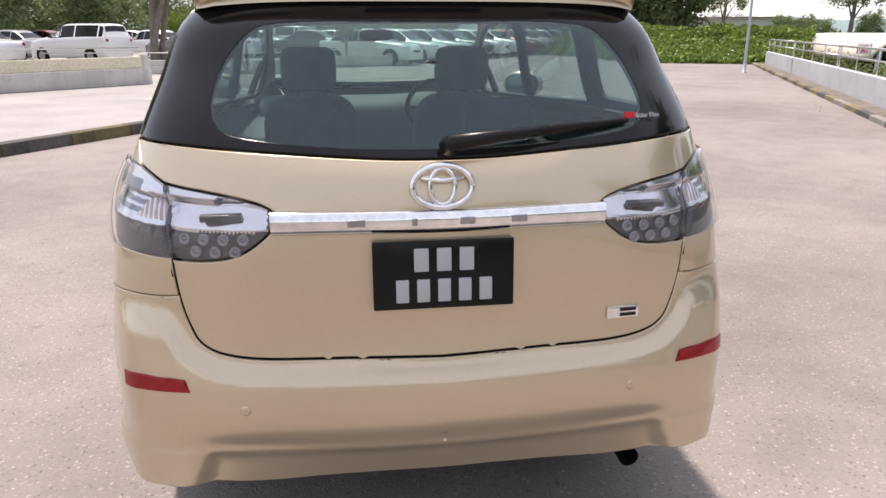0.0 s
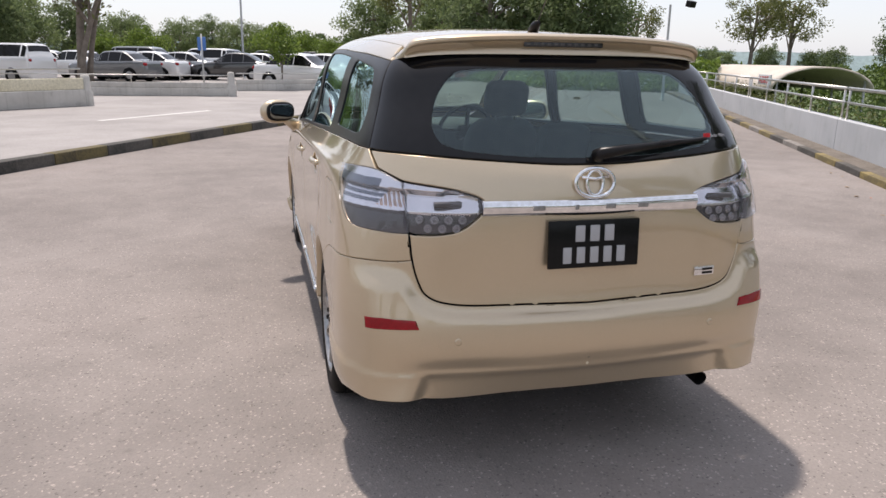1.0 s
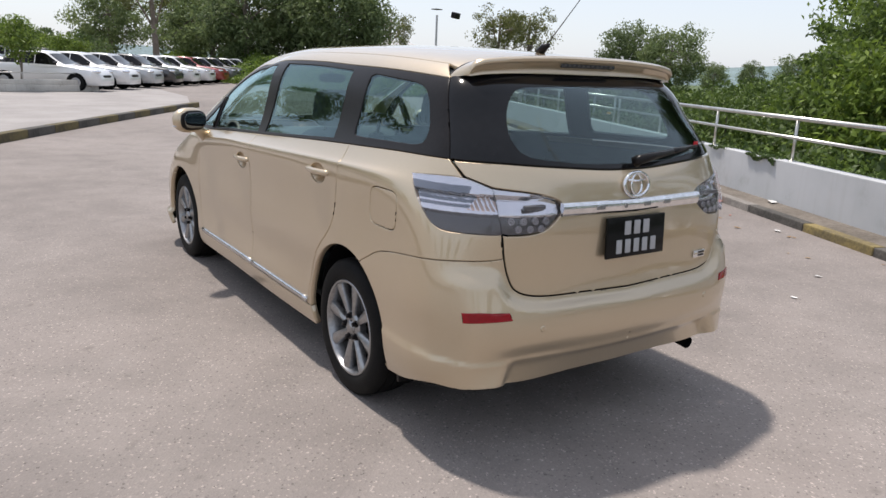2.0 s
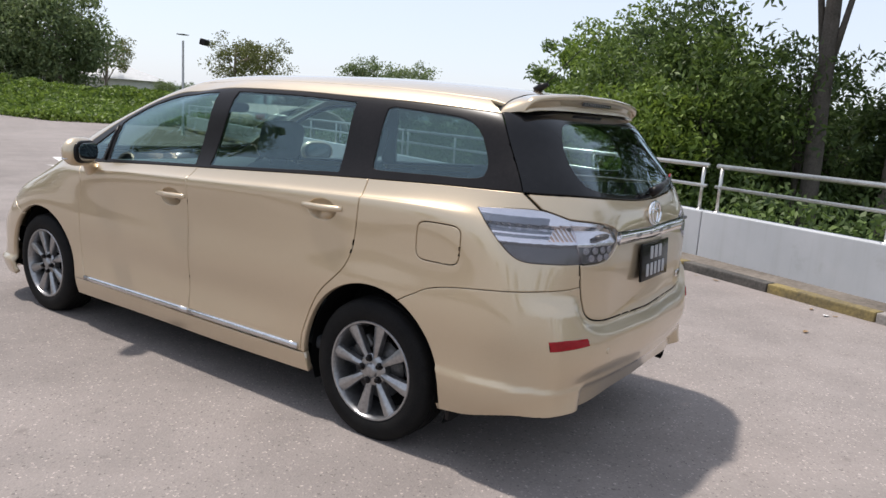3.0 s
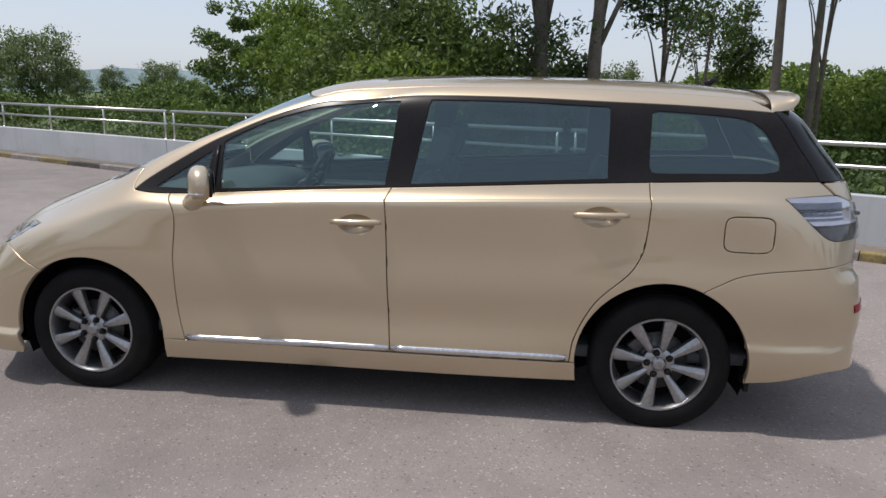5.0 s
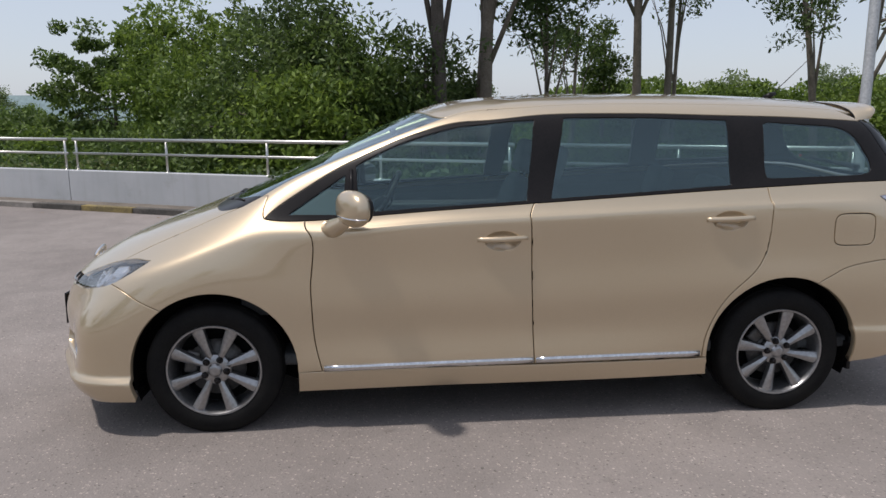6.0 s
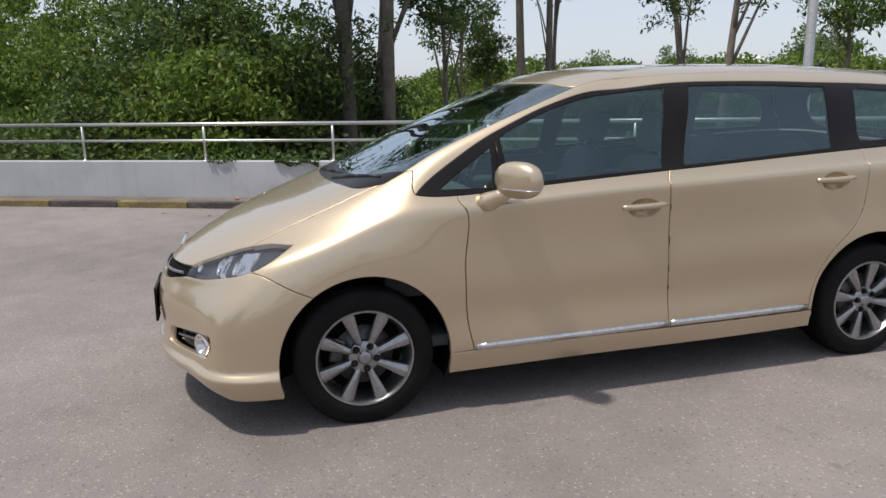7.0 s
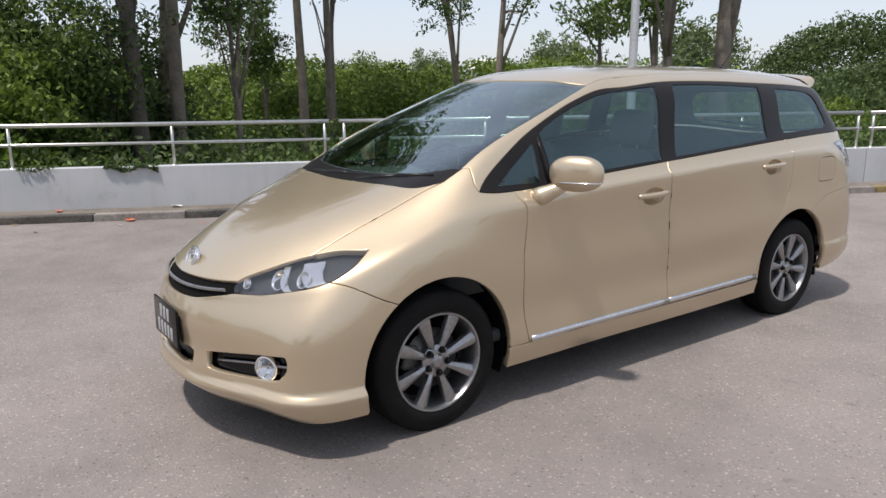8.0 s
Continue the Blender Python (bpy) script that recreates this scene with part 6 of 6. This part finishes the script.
# clipped bank of bushes at the road's end
n = 60000
q = np.radians(g.uniform(13.5, 37.0, n))
rise = g.uniform(0, 1, n) ** .8
d = 35.5 + np.maximum(0, 26 - np.degrees(q)) * 1.5 + rise * 15
pts = np.stack([-2.5 + d * np.sin(q), -1.5 + d * np.cos(q), 0 * q], 1)
ht = np.array([(.35 + 1.75 * r) * (.82 + .45 * noise.noise((a * .30, b * .30, 1.0)) + .25 * noise.noise((a * .9, b * .9, 7.0))) for r, (a, b, _) in zip(rise, pts)])
pts[:, 2] = ht - g.uniform(0, 1, n) ** 1.6 * np.minimum(.8, ht)
tagged(new("hedge_bank", leaf_mesh("hedge_bank", pts, .24, 11, M_LEAF_LIGHT, slim=.6)), "bright green bank of bushes at the road's end", "hedge", kind="stuff")


# wild bushes that close the view below the trees
for name, b0, b1, d0, d1, hi, n, size, eye, mat, label in (
        ("far_bushes", 30, 89.5, 46, 60, 1.7, 420, .24, (-2.5, -1.5), M_LEAF, "wild green bushes below the far trees"),
        ("wood_edge", 102, 146, 30, 44, 2.9, 800, .20, (-3.6, 3.0), M_LEAF_LIGHT, "wild green bushes below the far trees"),
        ("wood_shade", 96.5, 172, 27, 34, .9, 300, .17, (-3.6, 3.0), M_LEAF, "shaded undergrowth in front of the far trees"),
        ("wooded_hill", 143, 172, 40, 62, 6.6, 1250, .26, (-3.6, 3.0), M_LEAF_DEEP, "densely wooded green hill beyond the wall"),
        ("carpark_hedge", -40, 9.5, 80, 90, 3.6, 260, .30, (-2.5, -1.5), M_LEAF_DEEP, "dark hedge at the carpark's edge")):
    base = 0 if b0 < 0 else DROP
    q, d = np.radians(g.uniform(b0, b1, n)), g.uniform(d0, d1, n)
    cx, cy = eye[0] + d * np.sin(q), eye[1] + d * np.cos(q)
    far = (d - d0) / (d1 - d0)
    grow = np.array([hi * (.72 + .8 * noise.noise((a * .13, b * .13, 4.0))) for a, b in zip(cx, cy)])
    if name == "wooded_hill":
        grow = grow * np.clip((np.degrees(q) - 142) / 7, .25, 1) * (.30 + .70 * far)
    r = g.uniform(.7, 1.5, n) * (1.7 if name == "wooded_hill" else 1.0)
    cz = np.maximum(base + .4, grow - r * .7 - g.uniform(0, 1, n) ** 2 * 1.6)
    w = g.normal(size=(n, 130, 3))
    w /= np.linalg.norm(w, axis=2, keepdims=True)
    w[:, :, 2] = np.abs(w[:, :, 2]) * 1.0 - .35
    pts = (np.stack([cx, cy, cz], 1)[:, None] + w * (r[:, None, None] * g.uniform(.72, 1.08, (n, 130, 1)))).reshape(-1, 3)
    tagged(new(name, leaf_mesh(name, pts, size, 13, mat, slim=.6)), label, "bushes", kind="stuff")


# ---- parked cars across the carpark ----
def parked_car(color, length, height, name="parked_car"):
    """A common car seen from afar: lofted body, own windows, lamps, grille and wheels."""
    c = empty(name)
    tall = height > 1.65
    fl, H, w = length / 2, height, .90 if tall else .875
    belt = H * .645 if tall else H * .65
    # along the car from tail to nose: place, height of the top, height of the shoulder, width of the top, half width
    if tall:
        rows = [(-1.0, .72, .62, .62, .80), (-.992, .96, .80, .70, .88), (-.978, belt + .02, belt - .03, .74, .94), (-.945, belt + .20, belt, .70, .97), (-.90, H - .07, belt + .01, .61, .99), (-.82, H - .01, belt + .01, .60, 1), (-.40, H, belt, .62, 1), (-.02, H - .005, belt - .02, .62, 1),
                (.10, H - .05, belt - .03, .61, 1), (.30, belt + .20, belt - .04, .66, 1), (.50, belt + .03, belt - .05, .72, 1), (.62, belt - .01, belt - .08, .74, .99), (.84, belt - .08, belt - .16, .72, .96), (.94, belt - .18, belt - .26, .66, .89), (.985, belt - .36, belt - .42, .60, .78), (1.0, .50, .46, .56, .70)]
        roof = (4, 8)
    else:
        rows = [(-1.0, .66, .58, .60, .78), (-.98, .90, .76, .68, .85), (-.95, belt + .03, belt - .06, .72, .92), (-.84, belt + .05, belt - .01, .73, .97), (-.70, belt + .09, belt, .70, .99), (-.50, H - .11, belt, .58, 1), (-.38, H - .02, belt - .01, .58, 1), (-.16, H, belt - .02, .60, 1), (.02, H - .02, belt - .03, .60, 1),
                (.10, H - .06, belt - .035, .60, 1), (.28, belt + .15, belt - .045, .66, 1), (.42, belt + .01, belt - .05, .72, 1), (.60, belt - .03, belt - .09, .73, .99), (.84, belt - .10, belt - .17, .71, .95), (.94, belt - .20, belt - .27, .64, .88), (.985, belt - .34, belt - .40, .58, .77), (1.0, .48, .44, .54, .70)]
        roof = (5, 9)
    fine = np.array(rows)
    at = np.linspace(0, len(rows) - 1, 4 * (len(rows) - 1) + 1)
    st = np.stack([np.interp(at, range(len(rows)), fine[:, k]) for k in range(5)], 1)
    for k in range(1, 5):
        st[1:-1, k] = (st[:-2, k] + 2 * st[1:-1, k] + st[2:, k]) / 4

    def section(q, lift=0.0):
        y, top, sh, tw, bw = q
        hw = w * bw
        tw = min(tw * w / .875 * .98, hw * .98) + lift
        sh = min(sh, top - .02)
        return [(0, .22), (hw * .86, .22), (hw * .97, .34), (hw + .004, .52), (hw, sh * .55 + .32), (hw * .985, sh - .02), (hw * .95 + lift, sh + .012 + lift * .3), (tw * 1.04 + lift * .5, top - .055 * min(1, (top - sh) * 3)), (tw * .93, top - .012 + lift), (tw * .6, top + lift), (0, top + .012 + lift)]

    bm = bmesh.new()
    loft(bm, [[(x, q[0] * fl, z) for x, z in section(q)] + [(-x, q[0] * fl, z) for x, z in section(q)[-2:0:-1]] for q in st])
    part("body", bm, paint("car_paint", color, .1, .15, .3), c, smooth=50)
    # side windows between the pillars, then screen and rear window
    a0, a1 = roof
    doors = [(a0 - (.2 if tall else .9), a0 + 1.0), (a0 + 1.08, a0 + 2.4), (a0 + 2.48, a1 + (1.15 if tall else 1.1))]

    def row_at(v):
        return [float(np.interp(v, at, st[:, k])) for k in range(5)]

    for lo, hi in doors:
        for s in (-1, 1):
            bm = bmesh.new()
            vs = []
            for k in range(7):
                p = section(row_at(lo + (hi - lo) * k / 6), .004)
                y = row_at(lo + (hi - lo) * k / 6)[0] * fl
                u, v = Vector((p[6][0], y, p[6][1])), Vector((p[7][0], y, p[7][1]))
                vs.append([bm.verts.new((s * q.x, q.y, q.z)) for q in (u.lerp(v, .04), u.lerp(v, .5), u.lerp(v, .96))])
            for m, n in zip(vs, vs[1:]):
                for i in range(2):
                    bm.faces.new((m[i], m[i + 1], n[i + 1], n[i]) if s < 0 else (m[i], n[i], n[i + 1], m[i + 1]))
            part("side_window", bm, M_BLACK, c)
    for nm, lo, hi in (("windscreen", a1 + .2, a1 + (1.9 if tall else 1.9)), ("rear_window", a0 - (.85 if tall else 1.0), a0 - .1)):
        bm = bmesh.new()
        vs = []
        for k in range(6):
            q = row_at(lo + (hi - lo) * k / 5)
            p = section(q, .006)
            half = [(p[8][0] * .99, p[8][1]), p[9], p[10]]
            vs.append([bm.verts.new((x, q[0] * fl, z)) for x, z in half] + [bm.verts.new((-x, q[0] * fl, z)) for x, z in half[1::-1]])
        for m, n in zip(vs, vs[1:]):
            for i in range(4):
                bm.faces.new((m[i], m[i + 1], n[i + 1], n[i]))
        bmesh.ops.recalc_face_normals(bm, faces=bm.faces)
        part(nm, bm, M_BLACK, c)
    for s in (-1, 1):
        bm = bmesh.new()
        soft_box(bm, (s * w * .69, fl * .905, belt - .23), (.34, .34, .13), 3, 8, 18, Matrix.Rotation(s * -.5, 3, "Z"))
        part("head_lamp", bm, M_LAMP_SILVER, c)
        bm = bmesh.new()
        soft_box(bm, (s * w * .80, -fl * .945, belt - .12), (.22, .26, .16), 3, 8, 18, Matrix.Rotation(s * .4, 3, "Z"))
        part("tail_lamp", bm, M_REFLECTOR, c)
        bm = bmesh.new()
        soft_box(bm, (s * (w + .09), fl * .30, belt + .04), (.20, .12, .13), 2.6, 8, 16)
        part("wing_mirror", bm, M_TRIM, c)
        for y in (-fl * .60, fl * .61):
            # dark disc on the uncut body stands in for the shaded arch
            bm = bmesh.new()
            lathe(bm, [(s * .006, .001), (s * .006, .36), (s * -.12, .37)], "x", 28, (s * w, y, .33))
            part("arch_shade_disc", bm, M_DARK, c)
            bm = bmesh.new()
            lathe(bm, [(-.10, .001), (-.10, .20), (-.10, .30), (-.08, .32), (.06, .32), (.095, .30), (.10, .20), (.08, .001)], "x", 28, (s * (w - .075), y, .32))
            wh = part("wheel", bm, M_RUBBER, c)
            bm = bmesh.new()
            lathe(bm, [(s * .103, .001), (s * .106, .05), (s * .103, .16), (s * .104, .185), (s * .095, .20)], "x", 20, (s * (w - .075), y, .32))
            part("rim", bm, M_ALLOY, wh)
    bm = bmesh.new()
    soft_box(bm, (0, fl * .972, .56), (w * .95, .12, .13), 4, 8, 20)
    part("grille", bm, M_TRIM, c)
    return tagged(c, "", "car", "parked cars")


WORDS = {"white": (.72, .72, .72), "silver": (.42, .43, .44), "black": (.02, .02, .022), "grey": (.13, .135, .14), "red": (.25, .02, .02), "blue": (.04, .07, .16)}
models = {}


def park(color, bearing, dist, heading, length=4.5, height=1.5, eye=(-.5, -2.9), z=.03):
    key = (color, length, height)
    q = radians(bearing)
    m = Matrix.Translation((eye[0] + dist * math.sin(q), eye[1] + dist * math.cos(q), z)) @ Matrix.Rotation(radians(heading), 4, "Z")
    if key not in models:
        models[key] = parked_car(WORDS[color], length, height)
        models[key]["label"] = color + (" van-like tall car" if height > 1.65 else " saloon car") + " parked in a row across the carpark"
        models[key].matrix_basis = m
    else:
        copy_thing(models[key], m)


park("white", -17.2, 40, 62, 4.8, 1.75)
for c, b, d, h in (("silver", -21.5, 46, 70), ("red", -19.8, 52, 75), ("white", -12.7, 46, 60), ("grey", -10.2, 42, 65), ("white", -8.2, 44, 70), ("silver", -6.0, 46, 72), ("white", -4.2, 52, 70), ("black", -2.2, 44, 75), ("white", -14.5, 58, 80),
                   ("white", -7.2, 58, 70), ("silver", -3.2, 60, 70), ("white", -23.5, 40, 66), ("white", -.6, 50, 72)):
    park(c, b, d, h)
for k, c in enumerate(("white", "white", "silver", "black", "white", "white", "red", "grey", "black", "silver", "white", "grey", "white", "black", "silver", "white")):
    park(c, 34, 2.65 * k, -122, 4.5, 1.5, (1.2, 30.6))
for k, c in enumerate(("grey", "white", "black", "silver", "white", "black", "white")):
    park(c, 22, 5.5 * k, -112 + 180 * (k % 2), 4.8, 1.75, (-6.5, 42.5))
# low walls of the carpark across the lane
for name, a, b, h, mat, label in (
        ("planter_wall", (-13.2, 10.8), (-5.6, 18.95), .74, M_WALL_CREAM, "cream and grey concrete parapet with a thin rail"),
        ("far_wall", (-10.2, 24.6), (-1.95, 23.95), .46, M_WALL_OLD, "weathered concrete parapet with a steel rail"),
        ("end_wall", (-1.75, 28.0), (2.45, 29.3), .44, M_WALL_OLD, "weathered concrete parapet with a steel rail")):
    a, b = Vector((*a, .012)), Vector((*b, .012))
    ln = (b - a).length
    o = empty(name)
    bm = bmesh.new()
    box(bm, (0, -.12, 0), (ln, .12, h * .6), .02)
    part("base", bm, M_WALL_OLD, o)
    bm = bmesh.new()
    box(bm, (0, -.09, h * .6), (ln, .09, h), .02)
    part("coping", bm, mat, o)
    bm = bmesh.new()
    tube(bm, [(0, 0, h + .24), (ln, 0, h + .24)], .02, 8)
    part("rail", bm, M_STEEL, o)
    for k in range(int(ln / 1.6)):
        bm = bmesh.new()
        tube(bm, [(.3 + 1.6 * k, 0, h), (.3 + 1.6 * k, 0, h + .24)], .016, 8)
        part("rail_post", bm, M_STEEL, o)
    bm = bmesh.new()
    lathe(bm, [(0, .17), (.35, .17), (.42, .13), (.75, .12), (.82, .10), (.84, .001)], "z", 16, (ln + .12, 0, 0))
    part("end_post", bm, M_WALL_OLD, o)
    o.matrix_basis = Matrix.Translation(a) @ Matrix.Rotation(math.atan2((b - a).y, (b - a).x), 4, "Z")
    tagged(o, label, "wall")
# lamp pole and blue sign far left, shelter and houses
lamp_post((-1.6, 44, 0), 6.5, .07, 0, False)
s = empty("parking_sign", (-2.75, 24.3, 0))
bm = bmesh.new()
tube(bm, [(0, 0, 0), (0, 0, 2.1)], .03, 10)
part("pole", bm, M_POST, s)
bm = bmesh.new()
box(bm, (-.14, -.015, 1.55), (.14, .015, 2.0), .01)
part("board", bm, Mat("sign_blue", (.05, .16, .42), .4).m, s, "plain blue board")
tagged(s, "small blue carpark sign on a grey pole", "sign")

M_SHELTER = mottled("shelter_roof", (.50, .44, .37), (.60, .54, .47), .8, .6, 12)
s = empty("shelter")
bm = bmesh.new()
rows = []
for k in range(17):
    x = -9.0 + 11.0 * k / 16
    top = 1.15
    arc = [(x, -2.6 * math.cos(q), .45 + top * math.sin(q)) for q in (math.pi * i / 12 for i in range(13))]
    rows.append(arc + [(x, y * .97, z - .09) for _, y, z in arc[::-1]])
loft(bm, rows)
part("roof", bm, M_SHELTER, s, "curved beige roof")
for x in (-4, -1, 1.8):
    for y in (-2.2, 2.2):
        bm = bmesh.new()
        tube(bm, [(x, y, -3), (x, y, 1.0)], .06, 8)
        part("post", bm, M_POST, s)
bm = bmesh.new()
box(bm, (.9, -2.72, .70), (2.2, -2.66, 1.18), .01)
board = part("sign_board", bm, mottled("sign_white", (.7, .7, .7), (.78, .78, .78), 3, .5), s)
sign_words = letters("sign_words", "AB05", .46, .006, M_RED, board)
sign_words.matrix_basis = pose(.98, -2.725, .78, 90, 0, 0)
s.matrix_basis = Matrix.Translation((26.07, 29.3, -.30)) @ Matrix.Rotation(radians(-102), 4, "Z")
tagged(s, "open shelter with a curved beige roof and a white sign", "shelter")

# blue wedge at the end of the parapet
bm = bmesh.new()
loft(bm, [[(x, 0, 0), (x, 1.5, 0), (x, 1.5, .56), (x, 1.42, .56)] for x in (-.06, .06)])
bmesh.ops.bevel(bm, geom=list(bm.edges), offset=.01, segments=1, affect="EDGES")
ob = link("barrier", bm, mottled("faded_blue_board", (.30, .38, .50), (.40, .47, .58), 2.0, .7, 20), smooth=False)
ob.matrix_basis = Matrix.Translation((16.6, 29.0, 0)) @ Matrix.Rotation(radians(-50), 4, "Z")
tagged(ob, "faded blue sloping barrier board at the wall's end", "barrier")

M_TILE = mottled("red_roof_tiles", (.34, .09, .05), (.45, .14, .08), 1.5, .8, 14, .4, .02)
M_PLASTER = mottled("white_plaster", (.62, .61, .58), (.74, .73, .70), .8, .85, 12)


def house(at, turn, w, d, h, roof, label, storeys=2):
    o = empty("house", at, turn)
    bm = bmesh.new()
    box(bm, (-w / 2, -d / 2, -3), (w / 2, d / 2, h), .03)
    part("wall", bm, M_PLASTER, o, smooth=False)
    bm = bmesh.new()
    e = .5
    lo = [bm.verts.new(p) for p in ((-w / 2 - e, -d / 2 - e, h), (w / 2 + e, -d / 2 - e, h), (w / 2 + e, d / 2 + e, h), (-w / 2 - e, d / 2 + e, h))]
    r1, r2 = bm.verts.new((-w * .28, 0, h + d * .28)), bm.verts.new((w * .28, 0, h + d * .28))
    for f in ((lo[0], lo[1], r2, r1), (lo[2], lo[3], r1, r2), (lo[1], lo[2], r2), (lo[3], lo[0], r1), tuple(lo[::-1])):
        bm.faces.new(f)
    part("roof", bm, roof, o, smooth=False)
    for k in range(storeys):
        for x in np.arange(-w / 2 + 1.2, w / 2 - .6, 2.2):
            for y in (-d / 2, d / 2):
                bm = bmesh.new()
                box(bm, (x - .55, y - .04, h - 2.3 - 2.8 * k), (x + .55, y + .04, h - .9 - 2.8 * k), .01)
                part("window", bm, M_BLACK, o, smooth=False)
    return tagged(o, label, "house")


house((106.2, -6.8, DROP - 2), 1.5, 6.4, 8.6, 3.7, M_TILE, "house with a red tiled hip roof among trees")
house((104, -69, DROP - 1), .62, 9, 8, 7.2, M_POST, "white two-storey house with a grey roof")
house((98, -77, DROP - 1), .7, 6, 6, 8.0, M_PLASTER, "white house with a pale roof")
house((35, 69, -.5), -.46, 16, 5, 3.2, M_POST, "long low white building behind the hedge")
# distant wooded ridge, the haze over it painted as blue-grey colour
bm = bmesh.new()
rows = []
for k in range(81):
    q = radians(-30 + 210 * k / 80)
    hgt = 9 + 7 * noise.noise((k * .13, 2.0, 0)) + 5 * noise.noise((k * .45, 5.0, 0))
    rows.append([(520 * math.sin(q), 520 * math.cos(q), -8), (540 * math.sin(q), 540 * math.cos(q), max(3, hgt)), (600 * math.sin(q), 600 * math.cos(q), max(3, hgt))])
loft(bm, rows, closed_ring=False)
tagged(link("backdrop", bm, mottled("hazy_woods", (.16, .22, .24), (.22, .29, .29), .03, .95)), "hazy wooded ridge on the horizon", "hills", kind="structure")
